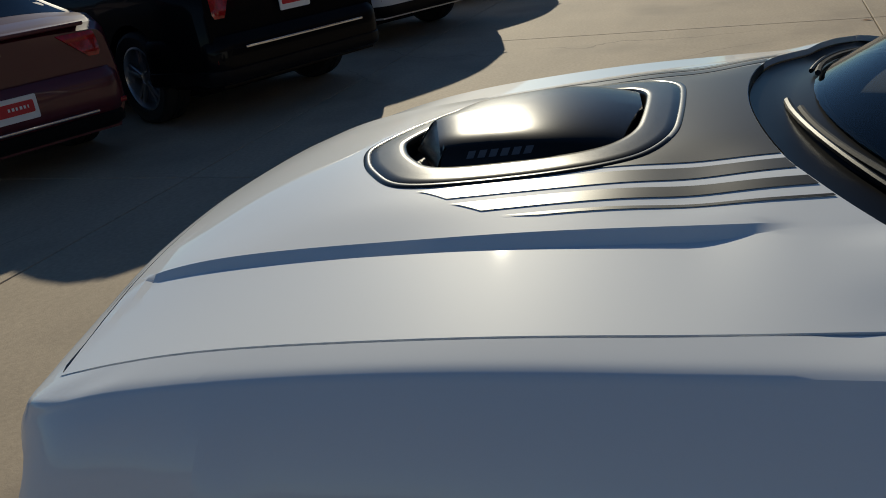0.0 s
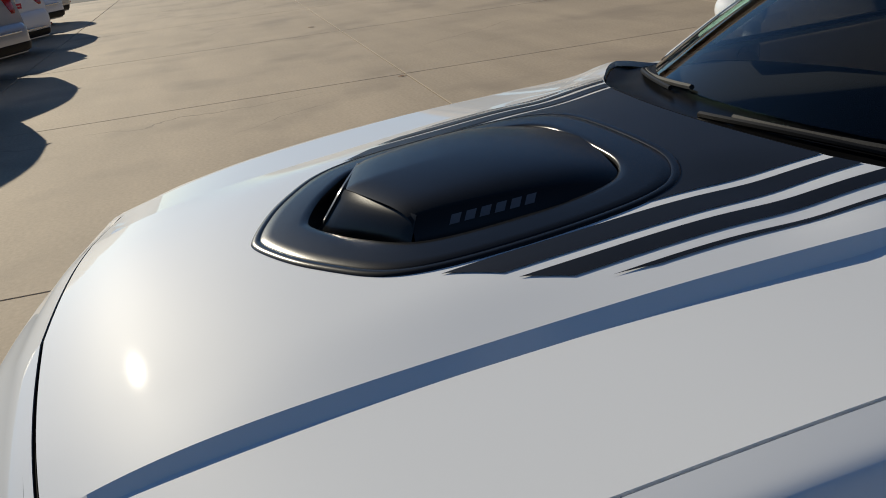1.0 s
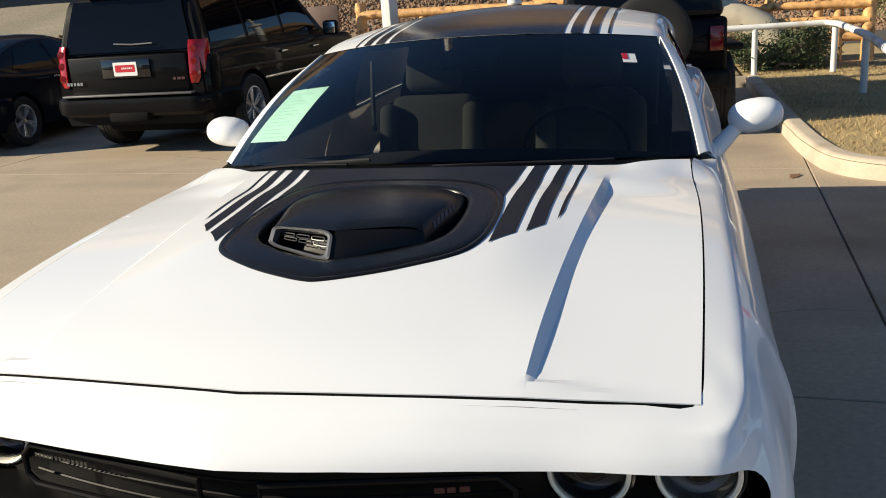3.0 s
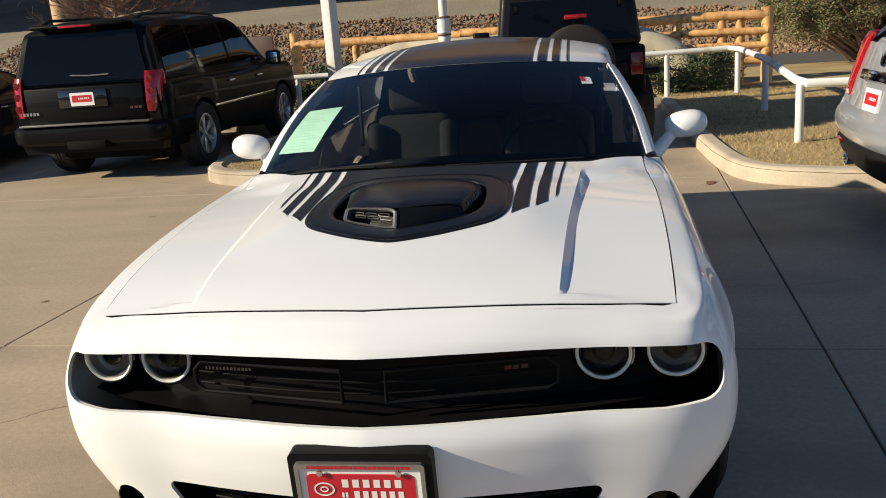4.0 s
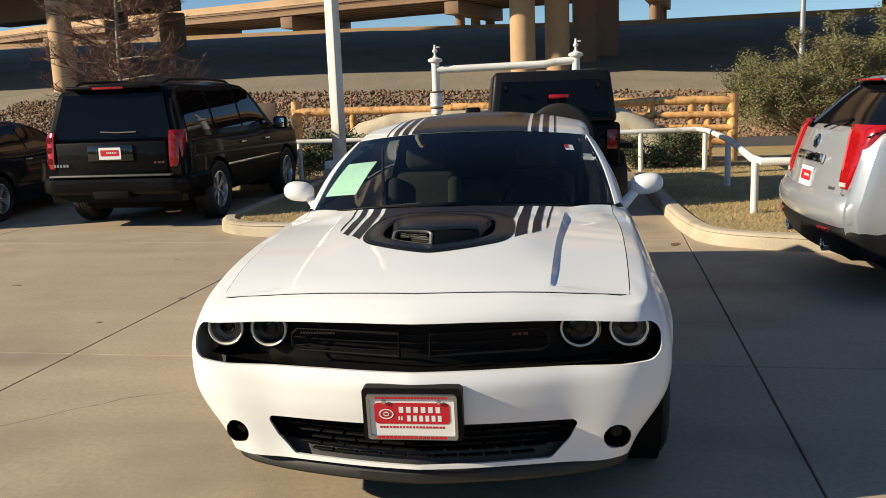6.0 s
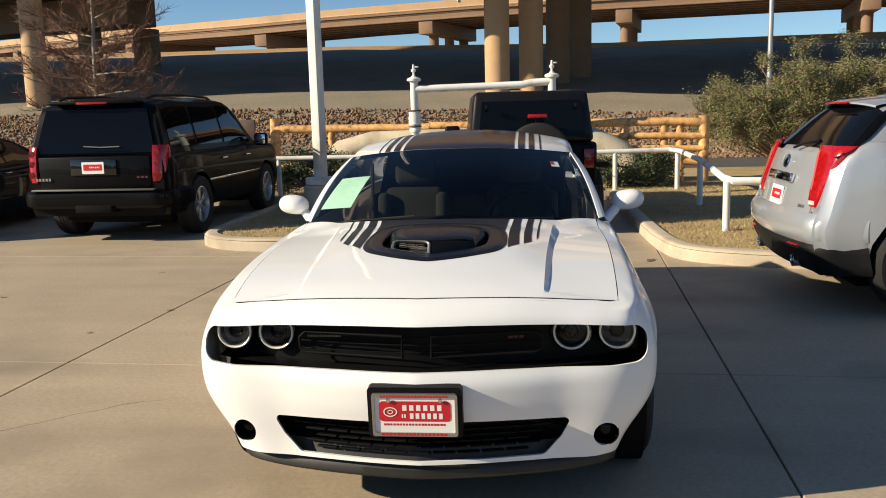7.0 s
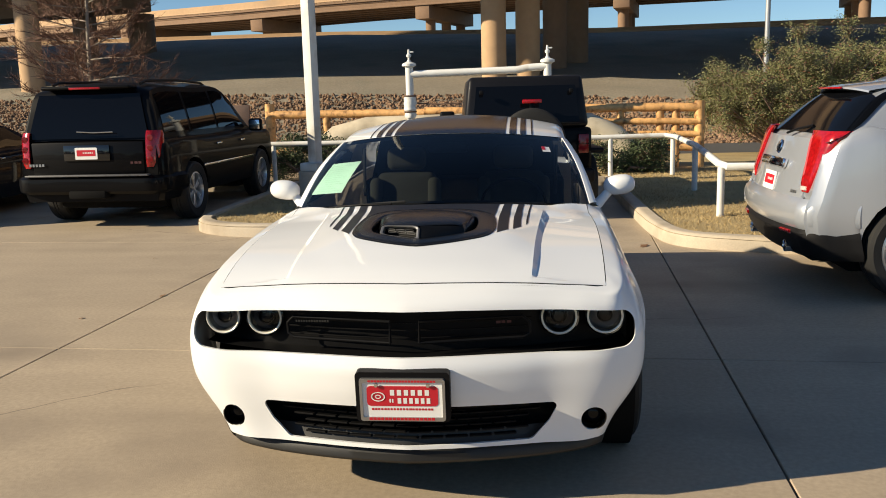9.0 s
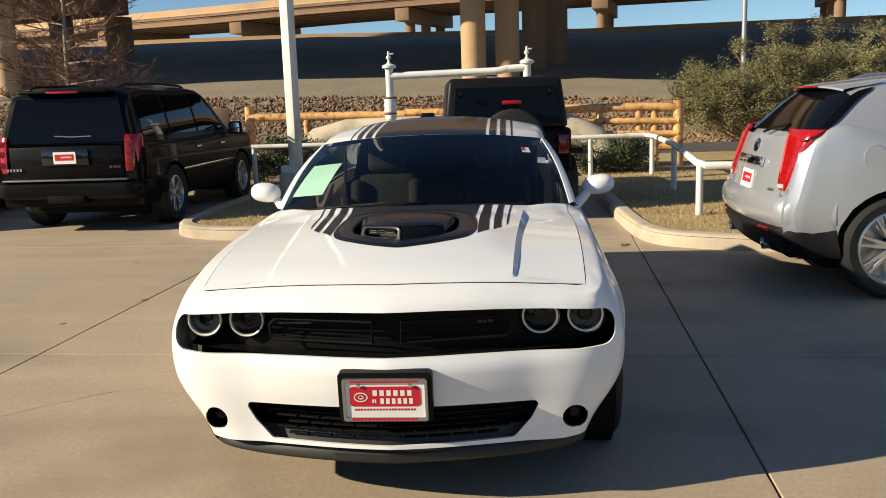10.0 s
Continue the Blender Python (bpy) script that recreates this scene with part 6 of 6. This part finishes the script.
def big_suv(m, paint, label):
    v = thing("large_suv", label, "car", m, "parked cars")
    sh = Shape(L=4.92, W=1.005, sill=0.36, R=0.40, axles=(1.02, 3.86), belt=[(0, 1.14), (0.6, 1.15), (2.5, 1.15), (3.45, 1.16), (3.85, 1.14), (4.5, 1.10), (4.92, 0.98)],
               roof=[(0.08, 1.15), (0.13, 1.45), (0.20, 1.72), (0.32, 1.84), (0.9, 1.885), (2.0, 1.885), (2.78, 1.82), (3.16, 1.57), (3.6, 1.20), (3.75, 1.13)],
               y0=0.08, y1=3.75, roof_half=0.76, full=1.82, tail_round=0.03, tail_len=0.4, lean=[(0.2, 0.08), (0.5, 0.02), (0.75, 0.02), (1.0, 0.04), (1.3, 0.08)])
    part("body", sh.lower(), paint, v, sharp=40)
    part("cabin", sh.shell(), paint, v, sharp=45)
    for s in (1, -1):
        for a in ((0.30, 1.12, 0.34, 1.12), (1.20, 2.12, 1.20, 2.10), (2.20, 3.32, 2.18, 2.83)):
            part("side_window", sh.pane(a[0], a[1], 0.12, 0.9, s, a[2], a[3]), PRIVACY_GLASS, v)
        lamp = tail_lamp(sh, v, 0.80, 1.26, 0.79, 1.00, s, 0.040)
        for z in (0.90, 1.04, 1.17):
            part("reflector", lathe([(0.042, 0.0), (0.038, -0.003), (0.0, -0.004)], 18, "Y", (s * 0.850, sh.tail(z) - 0.039, z)), DARK_RED, lamp)
        part("roof_rail", tube([(s * 0.60, 0.40, 1.855), (s * 0.61, 0.55, 1.895), (s * 0.61, 1.5, 1.915), (s * 0.60, 2.40, 1.885), (s * 0.59, 2.60, 1.83)], 0.018, 8), TRIM_BLACK, v)
        part("door_strip", box((s * (sh.W + 0.002), 2.45, 0.72), (0.016, 2.2, 0.035), 0.006), CHROME, v)
        for y in (1.95, 2.95):
            part("door_handle", box((s * (sh.W + 0.01), y, 1.0), (0.03, 0.18, 0.03), 0.01), CHROME, v)
        mir = part("wing_mirror", box((s * 1.13, 3.28, 1.22), (0.22, 0.12, 0.20), 0.045, seg=3), paint, v)
        part("mirror_glass", box((s * 1.13, 3.215, 1.22), (0.17, 0.008, 0.15), 0.003), CHROME, mir)
    part("rear_window", grid([[(x * (0.815 - 0.13 * j / 8), 0.062 + 0.105 * j / 8 + 0.02 * (j / 8) ** 3, 1.17 + 0.56 * j / 8) for x in np.linspace(-1, 1, 9)] for j in range(9)]), PRIVACY_GLASS, v, "dark tinted rear window")
    part("liftgate", box((0, 0.03, 0.92), (1.52, 0.05, 0.42), 0.02), paint, v)
    part("spoiler", box((0, 0.20, 1.815), (1.20, 0.24, 0.05), 0.024, seg=3), paint, v)
    part("high_brake_lamp", box((0, 0.085, 1.805), (0.42, 0.025, 0.028), 0.006), RED_LAMP, v, "thin red high brake lamp")
    bump = part("rear_bumper", sh.belt_round(0.46, 0.70, 1.42, 0.10, 0.05), paint, v, "black rear bumper with a step")
    part("bumper_step", box((0, -0.045, 0.705), (1.66, 0.10, 0.022), 0.006), STEP_GREY, bump, "grey scuffed step")
    part("tow_hitch", box((0, -0.02, 0.46), (0.5, 0.16, 0.1), 0.02), VOID_BLACK, bump)
    part("plate_recess", box((0, -0.008, 0.99), (0.62, 0.012, 0.20), 0.004), GLOSS_BLACK, v)
    dealer_plate(v, pose(0, -0.018, 0.985))
    part("badge", bars(bmesh.new(), -0.80, -0.58, 0.84, 0.035, 5, lambda x, z: (x, -0.012, z)), DULL_METAL, v)
    part("badge", bars(bmesh.new(), 0.58, 0.74, 0.86, 0.028, 3, lambda x, z: (x, -0.012, z)), BADGE_RED, v)
    part("wiper", tube([(-0.12, 0.01, 1.26), (0.1, 0.02, 1.245), (0.36, 0.02, 1.25)], 0.008, 6), DULL_METAL, v)
    wheels(v, sh, ALLOY, 6, 0.62, 0.26)
    return v


big_suv(pose(-5.14, 7.72, 0, 0, 0, -1.5), BLACK_PAINT, "glossy black full-size SUV with red tail lamps")


SEDAN = dict(L=4.63, W=0.90, sill=0.24, R=0.325, axles=(0.95, 3.65), belt=[(0, 0.93), (0.25, 0.985), (0.8, 0.97), (2.0, 0.93), (3.2, 0.95), (3.9, 0.88), (4.4, 0.78), (4.63, 0.68)],
             roof=[(0.30, 0.985), (0.6, 1.09), (1.0, 1.26), (1.5, 1.385), (2.0, 1.42), (2.5, 1.37), (2.9, 1.19), (3.3, 0.97)], y0=0.30, y1=3.3, roof_half=0.56, full=1.34, tail_round=0.10, tail_len=0.7)


def sedan(m, paint, label, name="sedan", plate=0.76):
    v = thing(name, label, "car", m, "parked cars")
    sh = Shape(**SEDAN)
    part("body", sh.lower(), paint, v, sharp=40)
    part("cabin", sh.shell(), paint, v, sharp=45)
    for s in (1, -1):
        part("side_window", sh.pane(0.95, 1.85, 0.15, 0.88, s, 1.25, 1.85), PRIVACY_GLASS, v)
        part("side_window", sh.pane(1.92, 3.0, 0.15, 0.88, s, 1.92, 2.45), PRIVACY_GLASS, v)
        tail_lamp(sh, v, (0.74), 0.90, (0.60, 0.42), (1.05, 1.12), s)
        part("wing_mirror", box((s * 0.98, 2.75, 0.99), (0.18, 0.12, 0.12), 0.04, seg=3), paint, v)
        part("reflector", box((s * 0.72, -0.012, 0.42), (0.10, 0.02, 0.035), 0.006), RED_LAMP, v)
        part("door_handle", box((s * 0.905, 1.75, 0.84), (0.025, 0.17, 0.025), 0.008), CHROME, v)
    part("rear_window", sh.across(0.48, 1.30, -0.92, 0.92, -0.004), PRIVACY_GLASS, v)
    part("windshield", sh.across(2.55, 3.12, -0.92, 0.92, -0.004), PRIVACY_GLASS, v)
    part("trunk_lip", box((0, 0.09, 0.955), (1.26, 0.12, 0.03), 0.012), paint, v)
    bump = part("rear_bumper", sh.belt_round(0.36, 0.66, 1.38, 0.05, 0.04), paint, v)
    part("diffuser", sh.belt_round(0.26, 0.37, 1.0, 0.04, 0.04), TRIM_BLACK, bump)
    part("trim_strip", box((0, -0.085, 0.40), (1.05, 0.02, 0.018), 0.005), CHROME, bump)
    part("emblem", lathe([(0.045, 0.0), (0.045, -0.008), (0.03, -0.010), (0.0, -0.010)], 18, "Y", (0, 0.02, 0.87)), CHROME, v)
    dealer_plate(v, pose(0, 0.0 if plate > 0.7 else -0.055, plate))
    wheels(v, sh, ALLOY, 5, 0.66, 0.22)
    return v


CROSSOVER = dict(L=4.75, W=0.95, sill=0.30, R=0.37, axles=(0.92, 3.72), belt=[(0, 1.02), (0.5, 1.06), (2.0, 1.02), (3.2, 1.02), (3.9, 0.98), (4.5, 0.90), (4.75, 0.75)],
                 roof=[(0.05, 1.03), (0.22, 1.28), (0.42, 1.50), (0.62, 1.60), (1.2, 1.665), (2.0, 1.67), (2.6, 1.60), (3.0, 1.38), (3.45, 1.05)], y0=0.05, y1=3.45, roof_half=0.60, full=1.59, tail_round=0.08, tail_len=0.6)


def crossover(m, paint, label, name="crossover"):
    v = thing(name, label, "car", m, "parked cars")
    sh = Shape(**CROSSOVER)
    part("body", sh.lower(), paint, v, sharp=40)
    part("cabin", sh.shell(), paint, v, sharp=45)
    for s in (1, -1):
        part("side_window", sh.pane(0.75, 1.80, 0.15, 0.88, s, 0.95, 1.80), PRIVACY_GLASS, v)
        part("side_window", sh.pane(1.88, 3.1, 0.15, 0.88, s, 1.88, 2.5), PRIVACY_GLASS, v)
        tail_lamp(sh, v, 0.80, 1.02, (0.66, 0.55), (1.08, 1.2), s)
        part("wing_mirror", box((s * 1.03, 2.85, 1.1), (0.18, 0.12, 0.15), 0.04, seg=3), paint, v)
        part("reflector", box((s * 0.76, -0.012, 0.50), (0.12, 0.02, 0.035), 0.006), RED_LAMP, v)
    part("rear_window", sh.across(0.12, 0.50, -0.9, 0.9, 0.012), PRIVACY_GLASS, v)
    bump = part("rear_bumper", sh.belt_round(0.36, 0.68, 1.40, 0.06, 0.04), paint, v)
    part("bumper_cladding", sh.belt_round(0.32, 0.46, 1.40, 0.07, 0.04), TRIM_BLACK, bump)
    part("trim_strip", box((0, -0.08, 0.58), (1.2, 0.03, 0.02), 0.005), CHROME, bump)
    dealer_plate(v, pose(0, 0.012, 0.84))
    wheels(v, sh, ALLOY, 5, 0.68, 0.24)
    return v


sedan(pose(-8.25, 7.75, 0, 0, 0, 3), NAVY_PAINT, "glossy black sedan with a thin red tail lamp band")
crossover(pose(-11.05, 8.1, 0, 0, 0, 2), BLACK_PAINT, "glossy black crossover parked in the row")
sedan(pose(-13.9, 8.3, 0, 0, 0, 2), BLACK_PAINT, "black sedan parked further down the row")
crossover(pose(-16.8, 8.4, 0, 0, 0, 2), CHARCOAL_PAINT, "charcoal crossover parked near the row's end")
sedan(pose(-24.0, 9.0, 0, 0, 0, 2), BLACK_PAINT, "black sedan beyond the far kerb island")
# opposite row, tails towards the lot's aisle
sedan(pose(-2.68, -2.98, 0, 0, 0, 155), MAROON_PAINT, "dark maroon sedan standing in shade", plate=0.53)
crossover(pose(-4.75, -1.93, 0, 0, 0, 155), BLACK_PAINT, "black crossover standing in shade beside a maroon sedan")
crossover(pose(-7.75, -1.72, 0, 0, 0, 153), WHITE_PAINT, "white crossover parked in the opposite row")
crossover(pose(-10.8, -1.7, 0, 0, 0, 152), SILVER_PAINT, "silver crossover parked in the opposite row")
sedan(pose(-13.9, -1.7, 0, 0, 0, 152), WHITE_PAINT, "white sedan parked in the opposite row")
crossover(pose(-17.0, -1.8, 0, 0, 0, 152), WHITE_PAINT, "white crossover at the far end of the row")
sedan(pose(-20.2, -1.9, 0, 0, 0, 152), SILVER_PAINT, "silver sedan closing the opposite row")


# silver crossover seen from its tail
def silver_suv(m):
    v = thing("silver_suv", "silver luxury crossover with tall red tail lamps and black lower cladding", "car", m)
    sh = Shape(L=4.75, W=0.955, sill=0.36, R=0.385, axles=(0.80, 3.62), belt=[(0, 1.14), (0.15, 1.20), (0.3, 1.243), (0.5, 1.25), (1.0, 1.205), (2.2, 1.10), (3.3, 1.04), (4.0, 1.0), (4.5, 0.9), (4.75, 0.75)],
               roof=[(0.13, 1.14), (0.20, 1.24), (0.32, 1.375), (0.44, 1.49), (0.54, 1.565), (0.66, 1.605), (0.9, 1.635), (1.4, 1.665), (2.2, 1.67), (2.8, 1.58), (3.2, 1.36), (3.7, 1.05)], y0=0.13, y1=3.7, roof_half=0.60, full=1.58,
               tail_round=0.05, tail_len=0.8, bow=0.07, lean=[(0.2, 0.16), (0.33, 0.09), (0.45, 0.03), (0.55, 0.0), (0.72, 0.0), (0.78, 0.03), (0.85, 0.045), (1.0, 0.085), (1.2, 0.145), (1.3, 0.18)])
    low = Shape(**{**sh.k, "belt": [(0, 1.14), (0.06, 1.20), (0.12, 1.25), (0.2, 1.288), (0.35, 1.296), (0.5, 1.275), (1.0, 1.205), (2.2, 1.10), (3.3, 1.04), (4.0, 1.0), (4.5, 0.9), (4.75, 0.75)]})
    part("body", low.lower(), SILVER_PAINT, v, sharp=40)
    part("cabin", sh.shell(), SILVER_PAINT, v, sharp=45)
    gate = part("tailgate", sh.belt_round(0.70, 1.20, 0.69, 0.004, 0.02), SILVER_PAINT, v, "silver tailgate")
    inner = spline([0.80, 1.0, 1.262], [0.665, 0.615, 0.535])
    outer = spline([0.80, 0.86, 0.98, 1.075, 1.15, 1.20, 1.24, 1.262], [0.775, 0.795, 0.825, 0.856, 0.885, 0.915, 0.965, 1.030])
    for s in (1, -1):
        part("side_window", sh.pane(0.95, 1.75, 0.16, 0.88, s, 1.15, 1.75), PRIVACY_GLASS, v)
        part("side_window", sh.pane(1.83, 3.2, 0.14, 0.88, s, 1.83, 2.6), PRIVACY_GLASS, v)
        part("corner_glass", sh.pane(0.16, 0.36, 0.62, 1.05, s, 0.18, 0.72, off=0.016), BLACK_GLASS, v, "black wrap-round corner glass")
        lamp = part("tail_lamp", sh.leaf(inner, outer, 0.81, 1.262, s, 0.030), RED_LAMP, v, "tall red wedge tail lamp", sharp=40)
        part("lamp_tube", sh.leaf(lambda z: inner(z) + 0.035, lambda z: inner(z) + 0.062, 0.90, 1.24, s, 0.034, n=4), PALE_LAMP, lamp, "pale inner light tube")
        part("reversing_lens", sh.leaf(lambda z: inner(z) + 0.02, lambda z: outer(z) - 0.02, 0.82, 0.862, s, 0.034, n=6, m=5), CLEAR_LAMP, lamp, "clear reversing lens")
        part("roof_rail", tube([(s * 0.55, 0.95, 1.605), (s * 0.56, 1.10, 1.655), (s * 0.56, 2.2, 1.685), (s * 0.55, 2.6, 1.61)], 0.018, 8), DULL_METAL, v)
        part("reflector", sh.band(0.50, 0.66, 0.485, 0.520, s, 0.062, n=8), RED_LAMP, v)
        part("exhaust", lathe([(0.045, 0.12), (0.05, -0.03), (0.046, -0.032), (0.04, 0.0), (0.0, 0.02)], 18, "Y", (s * 0.50, -0.01, 0.372)), CHROME, v)
        part("arch_cladding", sh.leaf(lambda z: 0.80, lambda z: 1.150 - 0.35 * (0.56 - z), 0.335, 0.555, s, 0.006, n=14), CLADDING, v)
        part("sill_cladding", box((s * 0.925, 2.2, 0.38), (0.06, 1.9, 0.14), 0.02), TRIM_BLACK, v)
        part("wing_mirror", box((s * 1.05, 2.95, 1.12), (0.2, 0.13, 0.16), 0.045, seg=3), SILVER_PAINT, v)
        part("door_handle", box((s * 0.965, 1.95, 0.92), (0.025, 0.2, 0.03), 0.008), CHROME, v)
    part("fuel_door", move(lathe([(0.088, 0.0), (0.088, 0.005), (0.083, 0.007), (0.081, 0.003), (0.079, 0.007), (0.0, 0.007)], 30, "X"), pose(sh.half(0.62) - 0.012, 0.62, 1.058)), SILVER_PAINT, v)
    part("rear_window", sh.across(0.19, 0.53, -1.0, 1.0, 0.010), BLACK_GLASS, v, "dark raked rear window")
    rows = []
    for y, z, w in ((0.80, 1.628, 0.575), (0.60, 1.608, 0.57), (0.46, 1.590, 0.56), (0.415, 1.580, 0.55), (0.410, 1.566, 0.55), (0.44, 1.553, 0.55), (0.60, 1.545, 0.55)):
        rows.append([(x * w, y + 0.10 * x * x * (1 if y < 0.7 else 0), z - 0.035 * abs(x) ** 3) for x in np.linspace(-1, 1, 21)])
    sp = part("spoiler", grid(rows), SILVER_PAINT, v, "silver roof spoiler", sharp=40)
    part("spoiler_underside", grid([[(x * 0.55, y + 0.10 * x * x, z - 0.035 * abs(x) ** 3) for x in np.linspace(-1, 1, 13)] for y, z in ((0.425, 1.550), (0.62, 1.538))]), TRIM_BLACK, sp)
    part("high_brake_lamp", box((0, 0.412, 1.572), (0.5, 0.02, 0.016), 0.004), RED_LAMP, sp)
    part("chrome_bar", box((0, 0.0, 0.0), (0.60, 0.04, 0.075), 0.014, m=pose(0, -0.004, 0.995, -14)), CHROME, v, "chrome bar over the plate")
    part("emblem", move(lathe([(0.058, 0.0), (0.052, -0.010), (0.0, -0.014)], 20, "Y"), pose(0, 0.038, 1.112, -16)), CHROME, v)
    dealer_plate(v, pose(0, -0.030, 0.84, -10))
    part("badge", bars(bmesh.new(), 0.50, 0.60, 0.80, 0.022, 3, lambda x, z: (x, sh.skin(x, z, 0.012).y, z)), DULL_METAL, v)
    bump = part("rear_bumper", sh.belt_round(0.53, 0.765, 1.165, 0.045, 0.03), SILVER_PAINT, v, "silver rear bumper", sharp=40)
    part("bumper_cladding", sh.belt_round(0.31, 0.548, 1.165, 0.048, 0.03), CLADDING, bump, "black lower cladding")
    part("rear_valance", box((0, 0.24, 0.345), (1.66, 0.36, 0.08), 0.02), VOID_BLACK, bump)
    part("wiper", tube([(-0.1, 0.12, 1.215), (0.05, 0.15, 1.25), (0.26, 0.215, 1.285)], 0.010, 6), TRIM_BLACK, v)
    wheels(v, sh, ALLOY, 7, 0.72, 0.25)
    return v


silver_suv(pose(2.50, 4.42, 0, 0, 0, -90))


# boxy off-roader behind the coupe
def off_roader(m):
    v = thing("off_roader", "black boxy off-roader with a tail-mounted spare wheel", "car", m)
    part("tub", box((0, 2.0, 0.86), (1.62, 3.6, 0.62), 0.05, seg=3), BLACK_PAINT, v)
    top = part("hard_top", box((0, 0, 0), (1.56, 2.35, 0.64), 0.06, seg=3), CHARCOAL_PAINT, v, "dark grey hard top")
    for q in top.data.vertices:
        q.co.x *= 1 - 0.10 * (q.co.z + 0.32) / 0.64
        q.co.y += 0.10 * (q.co.z + 0.32) / 0.64 if q.co.y < 0 else -0.12 * (q.co.z + 0.32) / 0.64
    top.matrix_basis = pose(0, 1.40, 1.49)
    part("rear_glass", grid([[(x * (0.66 - 0.05 * j / 4), 0.205 + 0.075 * j / 4, 1.24 + 0.45 * j / 4) for x in np.linspace(-1, 1, 5)] for j in range(5)]), PRIVACY_GLASS, v)
    for s in (1, -1):
        part("side_glass", grid([[(s * (0.765 - 0.055 * j / 4), 0.45 + 0.95 * i / 4, 1.27 + 0.38 * j / 4) for i in range(5)] for j in range(5)]), PRIVACY_GLASS, v)
        part("side_glass", grid([[(s * (0.765 - 0.055 * j / 4), 1.5 + 0.85 * i / 4, 1.27 + 0.38 * j / 4) for i in range(5)] for j in range(5)]), PRIVACY_GLASS, v)
        part("fender_flare", box((s * 0.85, 0.72, 0.88), (0.24, 1.0, 0.07), 0.03), TRIM_BLACK, v)
        part("fender_flare", box((s * 0.85, 3.35, 0.90), (0.24, 1.0, 0.07), 0.03), TRIM_BLACK, v)
        # a darker red than the other lamps, standing in for shade
        lamp = part("tail_lamp", box((s * 0.70, 0.175, 0.97), (0.13, 0.07, 0.24), 0.015), DARK_RED, v, "red tail lamp with shade put into its colour")
        part("lamp_guard", box((s * 0.70, 0.15, 0.97), (0.15, 0.02, 0.02), 0.004), TRIM_BLACK, lamp)
        part("wing_mirror", box((s * 0.98, 2.55, 1.28), (0.22, 0.1, 0.17), 0.035, seg=3), TRIM_BLACK, v)
        part("hinge", box((s * 0.55, 0.18, 1.62), (0.05, 0.05, 0.05), 0.01), TRIM_BLACK, v)
        wheel(v, (s * 0.80, 0.78, 0.40), 0.40, 0.26, s, ALLOY, spokes=5, rim=0.58)
        wheel(v, (s * 0.80, 3.25, 0.40), 0.40, 0.26, s, ALLOY, spokes=5, rim=0.58)
    part("bonnet", box((0, 3.25, 1.10), (1.36, 1.2, 0.16), 0.05, seg=3), BLACK_PAINT, v)
    part("windscreen_frame", box((0, 2.52, 1.47), (1.42, 0.07, 0.56), 0.03), BLACK_PAINT, v)
    part("rear_bumper", box((0, 0.12, 0.58), (1.66, 0.16, 0.18), 0.04, seg=3), TRIM_BLACK, v)
    spare = wheel(v, (0.06, 0.06, 1.02), 0.40, 0.24, 1, ALLOY, axis="Y", spokes=5, rim=0.56)
    spare.matrix_basis = Matrix.Translation((0.06, 0.06, 1.02)) @ pose(0, 0, 0, 90, 0, 0)
    stalk = part("brake_lamp_stalk", box((0.06, 0.12, 1.40), (0.05, 0.05, 0.2), 0.01), TRIM_BLACK, v)
    part("high_brake_lamp", box((0.06, 0.08, 1.50), (0.24, 0.05, 0.05), 0.012), RED_LAMP, stalk, "red high brake lamp")
    part("chassis", box((0, 2.0, 0.5), (1.1, 3.4, 0.2), 0.02), VOID_BLACK, v)
    return v


off_roader(pose(0.48, 7.72, 0, 0, 0, 5))

# island at the far end of the row
far_island = smooth_line([(-21.5, 14), (-21.5, 8.4), (-20.6, 7.6), (-19.4, 7.6), (-18.6, 8.4), (-18.6, 14)])
kerb(far_island, "tan kerb round the far grass island")
fill(far_island, [], 0.118, "grass_bed", STRAW, "dormant grass on the far island")
